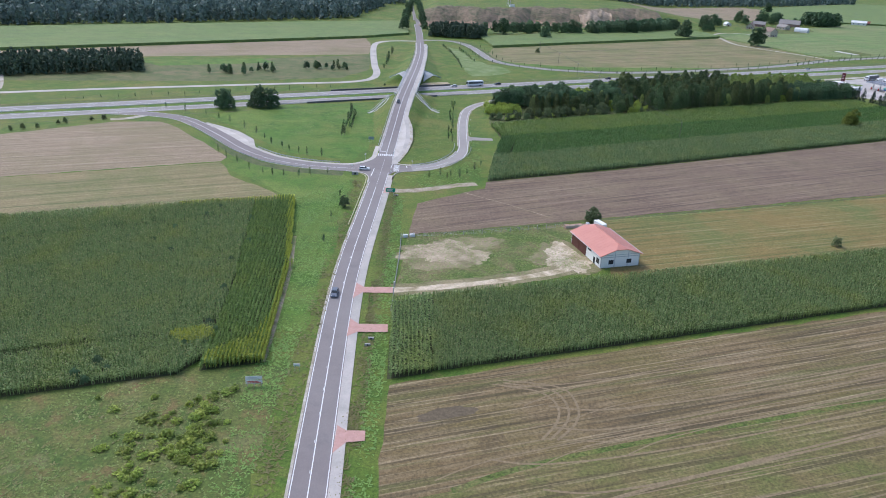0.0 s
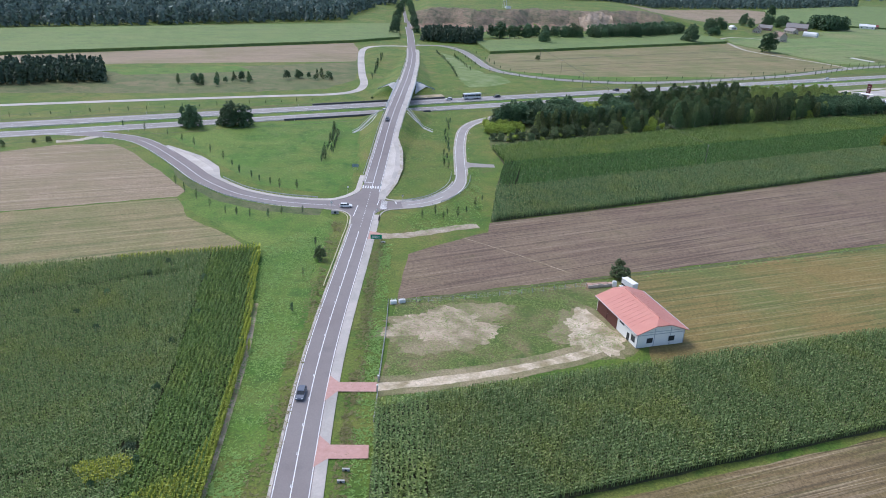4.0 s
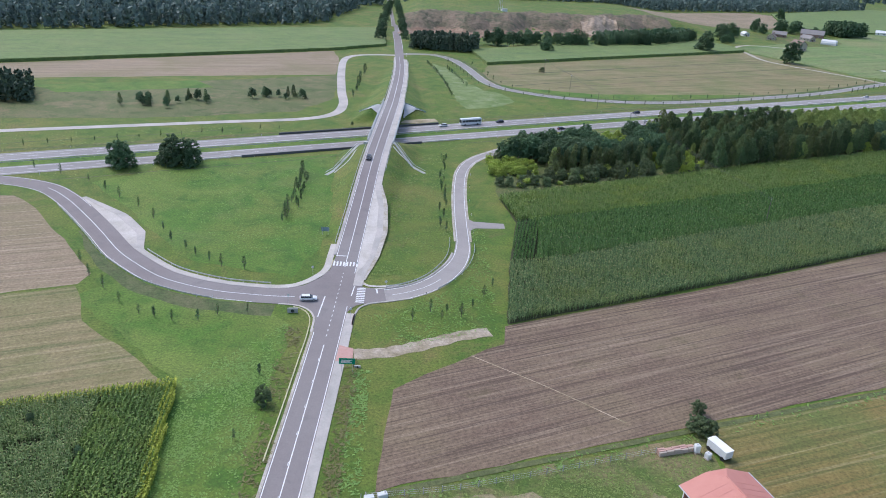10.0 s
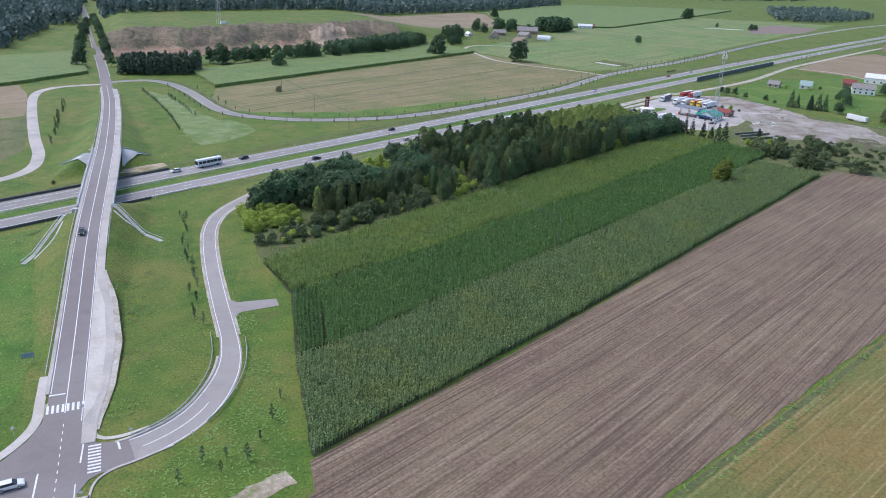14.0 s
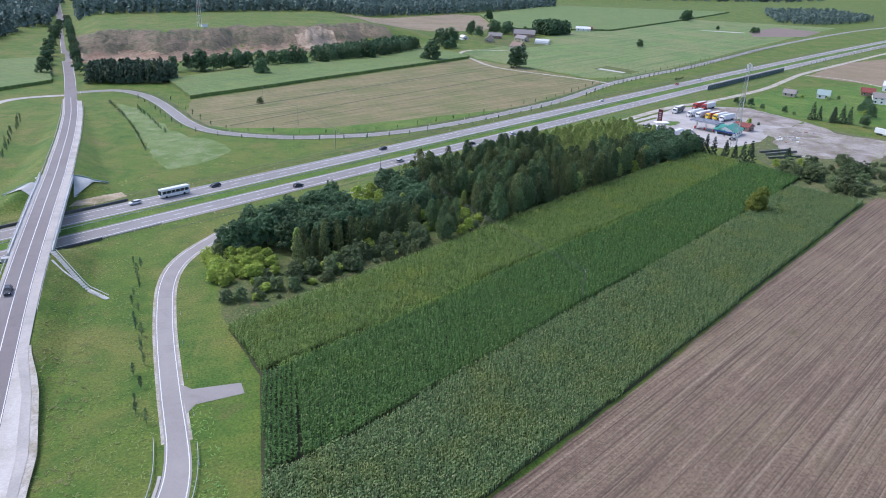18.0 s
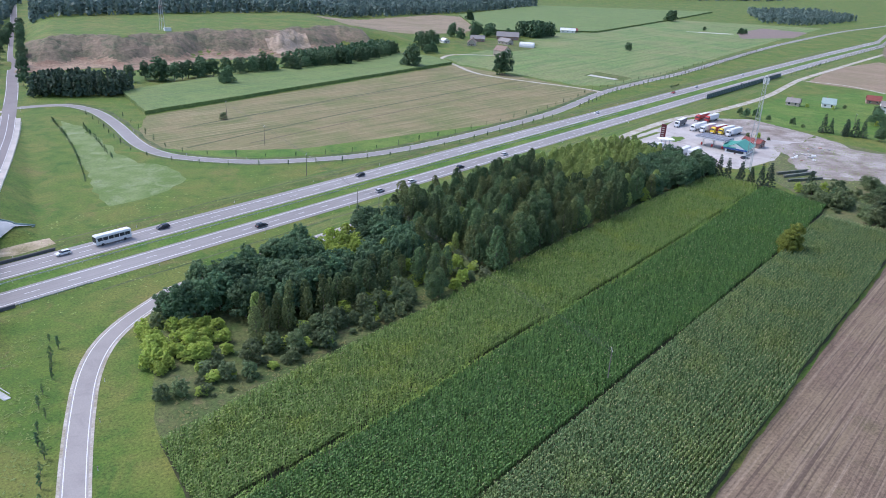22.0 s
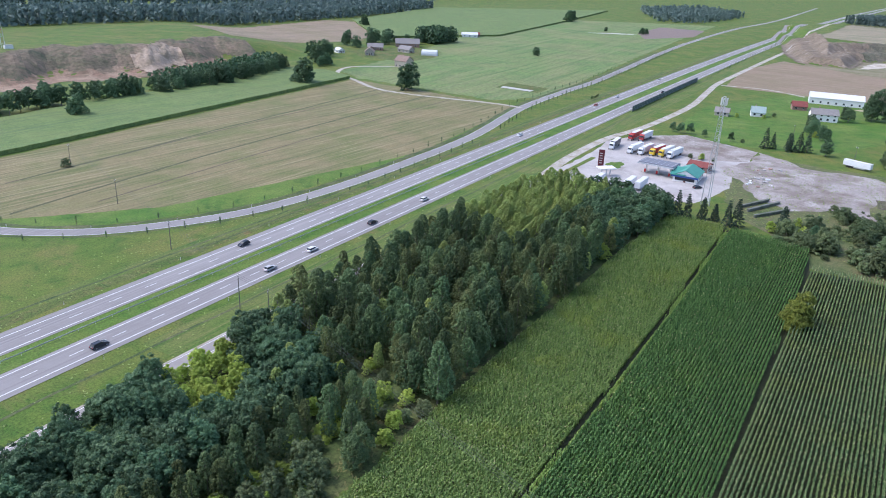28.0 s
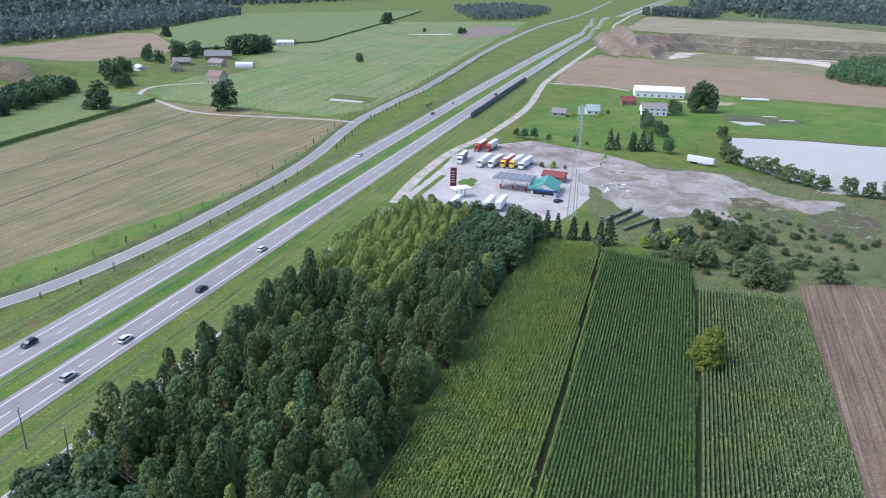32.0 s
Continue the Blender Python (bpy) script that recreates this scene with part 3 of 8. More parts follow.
field("meadow_rough_west", [(-160, -90), (-8, -90), (-9.5, 43), (-22, 44), (-160, 0)], GRASS_ROUGH, 0.03, "rough olive meadow with dry patches", "meadow", jag=0.6)


struct("field_boundary", ribbon(curve([(15, 125.5), (84, 148), (250, 201.5), (560, 305)], 6), 0.9, -0.5, 0.08), mat("weedy boundary", (0.07, 0.09, 0.032), (0.13, 0.14, 0.055), scale=0.3, grain=0.5), "dark weedy strip between two fields", "field boundary")


def quarry_line(x):
    return 790 + 0.36 * max(0, x - 20) + 9 * math.sin(x * 0.05) + 6 * math.sin(x * 0.13 + 1)


SOIL_RED = mat("reddish quarry soil", (0.19, 0.112, 0.072), (0.27, 0.175, 0.115), scale=0.09, c3=(0.33, 0.24, 0.16), big=0.06, grain=0.45, grain_scale=0.4, patches=(((0.11, 0.1, 0.055), 16, 0.5, 0.66, 0.8),))
SAND_FACE = mat("bare tan quarry wall", (0.36, 0.26, 0.18), (0.48, 0.38, 0.28), scale=0.12, c3=(0.24, 0.19, 0.12), big=0.09, grain=0.35, grain_scale=0.4)
SOIL_SLOPE = mat("weedy quarry slope", (0.155, 0.118, 0.078), (0.105, 0.105, 0.055), scale=0.07, c3=(0.22, 0.16, 0.11), big=0.05, grain=0.5, grain_scale=0.4, patches=(((0.06, 0.08, 0.04), 11, 0.52, 0.66, 0.8),))
face_patch("quarry_face", 6, 330, 760, 960, lambda x, y: quarry_line(x) + 8 + 4 * math.sin(x * 0.3) < y < quarry_line(x) + 52 + 5 * math.sin(x * 0.21), SOIL_SLOPE, "brown weedy quarry slope with bare streaks", rough=0.8)
face_patch("quarry_floor", 6, 300, 720, 930, lambda x, y: quarry_line(x) - 42 - 6 * math.sin(x * 0.17) < y < quarry_line(x) + 12 + 4 * math.sin(x * 0.3), SOIL_RED, "bare reddish quarry floor and lower face", rough=0.5)
face_patch("quarry_face", 208, 258, 800, 930, lambda x, y: quarry_line(x) + 2 + 5 * math.sin(x * 0.4) < y < quarry_line(x) + 46 - abs(x - 232) * 0.9, SAND_FACE, "pale tan bare quarry wall with gullies", 2.5, 1.0, 1.6)
MOUND = mat("loose sandy overburden", (0.18, 0.138, 0.095), (0.25, 0.2, 0.145), scale=0.06, c3=(0.15, 0.12, 0.085), big=0.04, grain=0.4, grain_scale=0.4, patches=(((0.4, 0.345, 0.28), 14, 0.56, 0.69, 0.8), ((0.13, 0.125, 0.07), 12, 0.55, 0.7, 0.7)), streaks=(((0.14, 0.105, 0.075), -35, 3, 40, 0.5, 0.64, 0.7),))
PIT_WALL = mat("dark weedy quarry wall", (0.14, 0.12, 0.085), (0.1, 0.105, 0.065), scale=0.06, c3=(0.19, 0.16, 0.115), big=0.04, grain=0.5, grain_scale=0.4, patches=(((0.075, 0.085, 0.05), 13, 0.52, 0.66, 0.8), ((0.27, 0.225, 0.165), 17, 0.56, 0.7, 0.7)))
LEDGE = mat("pale quarry ledge", (0.27, 0.23, 0.17), (0.34, 0.3, 0.23), scale=0.08, c3=(0.17, 0.16, 0.1), big=0.05, grain=0.4, grain_scale=0.4)
PIT_FIELD = mat("dry tan field above the quarry", (0.24, 0.2, 0.125), (0.3, 0.25, 0.16), scale=0.1, c3=(0.19, 0.185, 0.095), big=0.02, grain=0.3, streaks=(((0.33, 0.285, 0.2), -58, 8, 200, 0.5, 0.64, 0.7),))
PIT_FLOOR = mat("dry olive quarry meadow", (0.19, 0.165, 0.09), (0.25, 0.21, 0.125), scale=0.1, c3=(0.14, 0.15, 0.06), big=0.03, grain=0.4, patches=(((0.12, 0.14, 0.05), 20, 0.52, 0.67, 0.7),), streaks=(((0.3, 0.25, 0.17), -62, 5, 120, 0.5, 0.64, 0.7),))
SAND_PALE = mat("pale washed sand", (0.52, 0.46, 0.38), (0.64, 0.58, 0.5), scale=0.08, c3=(0.36, 0.3, 0.22), big=0.06, grain=0.25, grain_scale=0.4)
face_patch("quarry_face", 970, 1230, 385, 760, lambda x, y: -5 < pit_depth(x, y) < 48 and x > 990 + 0.3 * (y - 690) and y < 702 + 0.25 * (x - 1000), PIT_WALL, "dark weedy terraced wall of the second quarry", 3.0, 0.22, 1.0)
face_patch("quarry_face", 875, 1120, 650, 850, lambda x, y: -4 < pit_depth(x, y) < 44 and (x < 992 + 0.3 * (y - 690) or y >= 700 + 0.25 * (x - 1000)), MOUND, "heaped sandy overburden at the quarry corner", 3.0, 0.24, 1.0)
face_patch("quarry_ledge", 1030, 1180, 385, 720, lambda x, y: 17 < pit_depth(x, y) < 24 + 2 * math.sin(y * 0.07), LEDGE, "pale ledge half-way up the quarry wall", 2.5, 1.2, 0.5)
HILL_FIELD = [(1060, 800), (1060, 660), (1060, 600), (1080, 520), (1120, 400), (1420, 400), (1384, 541), (1454, 701), (1392, 823), (1375, 927), (1150, 830)]
face_patch("field_hill_tan", 1050, 1460, 395, 930, lambda x, y: pit_depth(x, y) > 44 and point_in(x, y, HILL_FIELD), PIT_FIELD, "dry tan field above the quarry wall", 5.0, 0.3)
face_patch("far_scrub", 1380, 1800, 395, 960, lambda x, y: not point_in(x + 12, y + 12, HILL_FIELD), SCRUB, "rough scrubland between the tan field and the forest", 20.0, 0.5)
field("quarry_meadow", [(868, 690), (858, 613), (905, 520), (892, 425), (900, 380), (1128, 380), (1094, 470), (1079, 507), (1051, 562), (1022, 620), (1022, 670), (982, 688), (901, 657), (884, 700)], PIT_FLOOR, 0.05, "dry olive meadow on the quarry floor", "meadow", jag=1.5)
for pts_ in ([(1002, 585), (1027, 601), (1050, 550), (1035, 505), (988, 498), (1007, 548)], [(905, 652), (930, 660), (985, 676), (1015, 650), (990, 655), (940, 646)], [(1040, 566), (1068, 506), (1078, 470), (1062, 470), (1052, 510)]):
    field("sand_patch", pts_, SAND_PALE, 0.09, "pale washed sand on the quarry floor", "sand", jag=3.0)
# mown stripes and curved wheel tracks on the stubble
OLIVE_WEEDY = mat("olive weedy stubble", (0.13, 0.1, 0.04), (0.19, 0.15, 0.065), scale=0.2, c3=(0.12, 0.13, 0.036), big=0.06, grain=0.6, patches=(((0.09, 0.115, 0.028), 8, 0.53, 0.69, 0.7),), streaks=(((0.085, 0.07, 0.032), 17, 1.8, 60, 0.5, 0.62, 0.8), ((0.28, 0.225, 0.125), 17, 0.7, 45, 0.54, 0.66, 0.8)))
STRAW = mat("pale straw", (0.19, 0.142, 0.08), (0.25, 0.19, 0.115), scale=0.8, grain=0.4)
DAMP = mat("damp dark soil", (0.095, 0.074, 0.048), (0.145, 0.112, 0.07), scale=0.3, grain=0.4)
rs_ = random.Random(77)
for i in range(44):
    y0 = 34 - 3.1 * i + rs_.uniform(-1.2, 1.2)
    x0 = 22 + rs_.uniform(0, 30) + (12 if i < 8 else 0)
    pts = [(x0 + d, y0 + 0.325 * d + 1.6 * math.sin(d * 0.03 + i) + (5.5 * math.exp(-d / 9) if i % 2 else -4.0 * math.exp(-d / 9))) for d in (0, 6, 14, 30, 60, 110, 180, 320)]
    struct("straw_row", ribbon(curve(pts, 3), rs_.uniform(0.1, 0.45), -0.15, 0.068 + 0.0006 * i), STRAW, "thin pale straw row on the stubble", "straw")
STRIP = [(27.5, 3.4), (42.9, 11.0), (72.2, 21.0), (99.3, 29.1), (127.0, 37.5)] + [(127.0 + 28 * k, 37.5 + 8.5 * k) for k in range(1, 16)]
struct("green_strip", ribbon(curve(STRIP, 3), 0.8, -0.6, 0.064), GRASS_ROUGH, "olive weedy strip across the stubble", "grass")
field("field_olive_south", STRIP + [(547, -200), (15, -330), (15, STRIP[0][1] - 4)], OLIVE_WEEDY, 0.058, "olive weedy stubble south of the strip")
field("damp_patch", blob(27, 27, 6, 2.2, 18, 51), DAMP, 0.06, "dark damp patch on the stubble", "soil")
for k in range(3):
    struct("straw_row", ribbon(curve([(46 + 1.6 * k, 19), (50 + 2 * k, 25), (51 + 2.2 * k, 31), (48 + 2.4 * k, 36 + k), (40, 38 + 1.2 * k)], 1.5), 0.28, -0.28, 0.08 + 0.002 * k), STRAW, "curved pale wheel track", "straw")
# tractor lines across the eastern field
for o in (0, 1):
    a_, b_ = ((92, 560), (352, 700)) if o == 0 else ((120, 520), (385, 660))
    struct("tractor_line", ribbon(curve([a_, ((a_[0] + b_[0]) / 2, (a_[1] + b_[1]) / 2 + 3), b_], 6), 0.5, -0.5, 0.07), DAMP, "dark tractor line across the cut field", "track")

struct_poly = [(330, 985), (480, 1000), (640, 1190), (560, 1260), (320, 1110)]
face_patch("field_hill_tan", 318, 642, 984, 1262, lambda x, y: point_in(x, y, struct_poly), TAN, "pale tan field near the forest", 6.0)

# ---- roads ----
PALE_BLOCK = mat("pale paving blocks", (0.5, 0.46, 0.42), (0.58, 0.54, 0.5), scale=1.2, c3=(0.42, 0.38, 0.33), big=0.12, grain=0.15, grain_scale=2.5)
TACTILE = mat("yellowish tactile paving", (0.52, 0.44, 0.2), (0.6, 0.52, 0.26), scale=1.5)
ys = np.arange(-300, 2400, 4.0)
MAIN = np.array([(road_x(y), y) for y in ys])


def zmain(x, y):
    return road_z(y) + hill(x, y)


struct("road_main", ribbon(MAIN, 3.55, -3.55, 0.10, zmain), ASPHALT, "grey two-lane asphalt road crossing the motorway on a bridge", "road")
# painted edge lines break at the junction
for lo, hi, side in ((-300, 184, 3.25), (228, 612, 3.25), (640, 2300, 3.25), (-300, 196, -3.25), (216, 606, -3.25), (650, 2300, -3.25)):
    seg = MAIN[(MAIN[:, 1] >= lo) & (MAIN[:, 1] <= hi)]
    struct("edge_line", ribbon(seg, side + 0.09, side - 0.09, 0.108, zmain), PAINT, "white painted road edge line", "road marking")
seg = MAIN[(MAIN[:, 1] >= -200) & (MAIN[:, 1] <= 176)]
struct("centre_line", ribbon(seg, 0.1, -0.1, 0.108, zmain), PAINT, "white painted centre line", "road marking")
struct("centre_line", dashes(seg, 0.26, 0.12, 1.0, 8.0, 0.108, zmain), PAINT, "white dashed companion line", "road marking")
struct("centre_line", dashes(MAIN[(MAIN[:, 1] >= 178) & (MAIN[:, 1] <= 218)], 0, 0.16, 1.0, 1.5, 0.108, zmain), PAINT, "short white dashes through the junction", "road marking")
seg = MAIN[(MAIN[:, 1] >= 219) & (MAIN[:, 1] <= 612)]
struct("centre_line", ribbon(seg, 0.1, -0.1, 0.108, zmain), PAINT, "white painted centre line over the bridge", "road marking")
# paved walkway on the east side, with a kerb that stands over the asphalt
BAY_Y = (206, 216, 222, 228, 247, 268, 281, 286, 300)
BAY_IN = (3.55, 3.55, 5.6, 6.6, 7.2, 6.2, 4.1, 3.55, 3.55)
BAY_OUT = (6.0, 6.4, 7.2, 8.2, 9.3, 8.0, 6.3, 5.8, 5.8)
for lo, hi in ((-300, 192), (207, 600)):
    seg = curve(MAIN[(MAIN[:, 1] >= lo) & (MAIN[:, 1] <= hi)], 1.5 if lo > 0 else 4.0)
    kin, kout = np.interp(seg[:, 1], BAY_Y, BAY_IN), np.interp(seg[:, 1], BAY_Y, BAY_OUT)
    kout = np.where(seg[:, 1] < 200, 5.8, kout)
    struct("pavement", ribbon(seg, -kin - 0.2, -kout, 0.2, zmain, 0.25), CONCRETE, "pale grey block-paved walkway beside the road", "pavement")
    struct("kerb", ribbon(seg, -kin, -kin - 0.2, 0.215, zmain, 0.25), CONCRETE, "concrete kerb between road and walkway", "kerb")
struct("road_shoulder", ribbon(MAIN[MAIN[:, 1] <= 184], 4.1, 3.55, 0.07, zmain), GRAVEL, "narrow gravel shoulder", "road")
seg = MAIN[(MAIN[:, 1] >= 226) & (MAIN[:, 1] <= 610)]
struct("kerb", ribbon(seg, 4.4, 3.55, 0.2, zmain, 0.25), CONCRETE, "pale concrete edge strip along the road", "kerb")

L_RAMP = curve([(-1.5, 200.9), (-7, 200.4), (-15, 200.2), (-24.6, 201.1), (-31, 202.2), (-39, 204.9), (-48, 209.6), (-57.3, 217.8), (-64.9, 225.9), (-74.7, 239.3), (-86, 254), (-97, 267.2), (-107.6, 276.8), (-120, 281.8), (-135, 283.4), (-154, 281.8), (-173, 275), (-196, 264.8), (-260, 235.5), (-420, 160)], 2.0)
R_RAMP = curve([(4.6, 201.6), (9, 201.8), (15, 203.0), (21.5, 206.0), (27, 210.6), (31.8, 217.6), (36, 227.6), (38, 240), (38.5, 262), (39.3, 286), (40.6, 305), (42.3, 319), (45.5, 331), (51, 341.5), (59.6, 352), (67.5, 359.8), (90, 372.5), (118, 386), (143, 397.8), (180, 415.2), (240, 443.5), (300, 470)], 2.0)
NE_RAMP = curve([(13, 628), (24, 632), (38, 632), (49, 619), (56, 601), (62, 574), (69, 532), (77, 511), (90, 498), (113, 486.5), (141, 482.5), (172, 485), (212, 498.5), (262, 522), (325, 556), (404, 611), (480, 652), (560, 692), (784, 820), (960, 914), (1245, 1052), (1580, 1192), (2300, 1540)], 3.0)
NW_RAMP = curve([(7, 620), (-8, 617), (-20, 611), (-28, 598), (-30, 575), (-27, 528), (-21.5, 470), (-17.5, 436), (-20, 412), (-34, 397), (-70, 383), (-118, 364), (-170, 343), (-240, 312), (-420, 228)], 2.5)
struct("slip_road_west", ribbon(L_RAMP, 4.2, -4.3, 0.07), ASPHALT, "curved grey slip road with white lines", "road")
R_HALF = np.interp(np.arange(len(R_RAMP)), [0, 10, 16, 24, 30], [4.2, 3.6, 3.3, 2.7, 2.35])
struct("slip_road_east", ribbon(R_RAMP, R_HALF, -R_HALF, 0.07), SLIP, "curved grey slip road bending behind the wood", "road")
struct("slip_road_north_east", ribbon(NE_RAMP, 3.4, -3.4, 0.08), ASPHALT_OLD, "long curved service road beyond the motorway", "road")
struct("slip_road_north_west", ribbon(NW_RAMP, 2.6, -2.6, 0.08), CONCRETE, "pale narrow service road loop", "road")
for ln_, o in ((L_RAMP[5:], 3.95), (L_RAMP[56:], -3.9), (R_RAMP[5:], R_HALF[5:] - 0.45), (R_RAMP[5:], 0.45 - R_HALF[5:]), (NE_RAMP[6:], 3.1), (NE_RAMP[6:], -3.1)):
    struct("edge_line", ribbon(ln_, o + 0.09, o - 0.09, 0.085), PAINT, "white painted road edge line", "road marking")
struct("centre_line", ribbon(L_RAMP[4:70], 0.11, -0.11, 0.125), PAINT, "white line along the slip road", "road marking")
for a_, b_ in ((2.95, 2.35), (-2.35, -2.95)):
    struct("road_shoulder", ribbon(R_RAMP[30:150], a_, b_, 0.065), GRAVEL, "pale gravel shoulder of the slip road", "road")
struct("centre_line", ribbon(R_RAMP[6:16], 0.1, -0.1, 0.085), PAINT, "white line along the slip road", "road marking")
struct("pavement", ribbon(L_RAMP[8:38], -4.3, -6.3, 0.16, None, 0.2), CONCRETE, "pale concrete verge inside the curve", "pavement")
struct("kerb", ribbon(R_RAMP[4:26], R_HALF[4:26] + 0.1, R_HALF[4:26] + 0.7, 0.16, None, 0.2), CONCRETE, "pale concrete kerb strip", "kerb")

# junction bell-mouth and laybys
field("junction_west", [(1.5, 226), (-1.6, 226), (-1.9, 218), (-4.1, 212.4), (-7.9, 207.3), (-12.5, 205.1), (-20, 204.8), (-20, 196.2), (-12.4, 195.8), (-7.7, 195), (-4.6, 192.8), (-2.6, 189), (-2.3, 182), (1, 182)], ASPHALT, 0.11, "asphalt of the junction bell-mouth", "road")
field("junction_east", [(3, 216), (5.6, 214), (6.2, 209.4), (8.5, 207.4), (14, 206.4), (15, 199.8), (10, 198.3), (7, 196.4), (5.2, 193), (4.9, 186), (3, 186)], ASPHALT, 0.105, "asphalt of the junction bell-mouth", "road")
lay = curve(MAIN[(MAIN[:, 1] >= 212) & (MAIN[:, 1] <= 290)], 1.5)
struct("bus_bay", ribbon(lay, -3.5, -np.interp(lay[:, 1], BAY_Y, BAY_IN) - 0.05, 0.112, zmain), PALE_BLOCK, "pale block-paved bus bay beside the road", "layby")
struct("bay_verge", ribbon(lay, -np.interp(lay[:, 1], BAY_Y, BAY_OUT), -np.interp(lay[:, 1], BAY_Y, BAY_OUT) - np.interp(lay[:, 1], [212, 220, 250, 275, 290], [0.5, 1.2, 1.5, 1.4, 0.3]), 0.13, zmain), GRAVEL, "grey gravel edge behind the walkway", "layby")
for pts_ in ([(6.0, 209.3), (7.2, 208.4), (7.9, 209.4), (7.6, 212.4), (6.0, 212.4)], [(-1.8, 219.6), (-3.3, 219.2), (-3.3, 225), (-1.6, 225)]):
    field("tactile_paving", pts_, TACTILE, 0.226 if pts_[0][0] > 0 else 0.135, "yellowish tactile paving at the crossing", "pavement")
struct("kerb", ribbon(curve([(6.9, 186), (7.1, 191), (8.2, 195.6), (11, 198.0), (15.5, 199.4), (22, 201.9)], 1.0), 0.22, -0.22, 0.2, None, 0.2), CONCRETE, "pale kerb round the junction corner", "kerb")
layw = L_RAMP[34:62]
lay_in = np.interp(np.arange(len(layw)), [0, 7, 16, 27], [4.5, 8.6, 8.3, 4.5])
struct("pavement", ribbon(layw, -lay_in, -lay_in - np.interp(np.arange(len(layw)), [0, 5, 14, 27], [1.9, 2.6, 3.0, 1.2]), 0.15, None, 0.2), CONCRETE, "pale concrete apron behind the layby", "pavement")
struct("layby_west", ribbon(layw, -4.25, -lay_in, 0.09), PALE_BLOCK, "pale gravel layby inside the slip road", "layby")


def bars(name, cx, cy, deg, count, wide, long, gap, label):
    """Crossing stripes round a centre."""
    v, f = [], []
    for i in range(count):
        o = (i - (count - 1) / 2) * gap
        b = len(v)
        for sx, sy in ((-wide / 2, -long / 2), (wide / 2, -long / 2), (wide / 2, long / 2), (-wide / 2, long / 2)):
            p = Matrix.Rotation(radians(deg), 2) @ Vector((o + sx, sy))
            v.append((cx + p.x, cy + p.y, 0.118 + road_z(cy)))
        f.append((b, b + 1, b + 2, b + 3))
    return struct(name, mesh_np(name, v, f), PAINT, label, "road marking")


bars("zebra_crossing", 2.2, 222.5, 0, 8, 0.5, 4.2, 0.96, "white zebra crossing stripes on asphalt")
bars("stop_line", 0.4, 227.4, 0, 1, 3.2, 0.5, 1, "white stop line")
bars("zebra_crossing", 7.9, 202.6, 90, 9, 0.5, 2.3, 1.02, "white zebra crossing stripes across the slip road")
bars("stop_line", -1.8, 195.4, -3, 1, 0.3, 11.5, 1, "white line along the edge of the junction")
bars("stop_line", 5.7, 205.2, -4, 1, 0.3, 6.5, 1, "white line along the edge of the junction")
bars("stop_line", 12.2, 205.2, 98, 1, 2.6, 0.4, 1, "white stop line on the slip road")

# pale pavement round the junction corners
for pts, w_ in (([(-2.5, 236), (-2.8, 226), (-3.1, 218.4), (-5.3, 213), (-8.8, 208.5), (-13, 206.2), (-20, 205.9)], 1.0), ([(7.2, 215), (8.2, 209.6), (12, 208.2), (18, 209.6)], 0.5), ([(-2.8, 182), (-3.0, 189.2), (-5, 193.4), (-8.2, 195.5), (-13, 196)], 0.25)):
    struct("pavement", ribbon(curve(pts, 1.0), w_, -w_, 0.115, None, 0.05), PALE_BLOCK, "pale paved corner of the junction", "pavement")

TRACK_GRAVEL = mat("tan gravel", (0.34, 0.28, 0.215), (0.44, 0.37, 0.29), scale=0.5, c3=(0.24, 0.2, 0.12), big=0.2, bump=0.4, grain=0.4)
DIRT_PALE = mat("pale trodden dirt", (0.5, 0.405, 0.29), (0.62, 0.525, 0.4), scale=0.3, c3=(0.28, 0.23, 0.13), big=0.2, bump=0.4, grain=0.35)
PLOT_GRASS = mat("worn plot grass", (0.062, 0.112, 0.02), (0.118, 0.15, 0.034), scale=0.25, c3=(0.2, 0.16, 0.08), big=0.09, bump=0.5, grain=0.65, grain_scale=1.6, patches=(((0.24, 0.175, 0.105), 7, 0.57, 0.7, 0.8), ((0.05, 0.1, 0.015), 5, 0.53, 0.67, 0.7)))
TRK = 1.5 + np.convolve(np.random.default_rng(4).normal(0, 0.45, 64), np.ones(5) / 5, "valid")
# paved driveways and farm tracks
for i, (pts, m, lab) in enumerate([
    ([(4.7, 12.8), (6.9, 16.2), (10.6, 16.9), (10.4, 20.1), (6.6, 20), (4.6, 21.6)], RED_PAVER, "red block-paved field entrance"),
    ([(2.5, 57.5), (4.8, 60), (12.5, 60.4), (12.3, 64.4), (4.8, 64.2), (2.4, 67)], RED_PAVER, "red block-paved field entrance"),
    ([(1.9, 78.5), (4.2, 82.2), (12.6, 82.6), (12.6, 86.2), (4.2, 85.8), (1.9, 88.4)], RED_PAVER, "red block-paved gateway of the barn plot"),
    ([(4.4, 168.8), (8.2, 170.2), (8.1, 174.6), (4.7, 176)], RED_PAVER, "red block-paved field entrance"),
]):
    field("driveway", pts, m, 0.23, lab, "driveway")
struct("farm_path", ribbon(curve([(8.3, 172.4), (14.2, 173.2), (20.2, 175.4), (27.2, 179), (34, 182.6), (41.4, 185.1)], 1.2), 2.2 + 0.25 * np.sin(np.arange(30) * 1.7), -2.2 - 0.25 * np.sin(np.arange(30) * 1.1), 0.06), TRACK_GRAVEL, "pale gravel field path", "path")
field("farm_path", [(40.9, 264.2), (43, 261.6), (53.4, 260.7), (53.4, 256.2), (43, 255.3), (40.8, 252.2)], SLIP, 0.075, "short paved field entrance", "path")
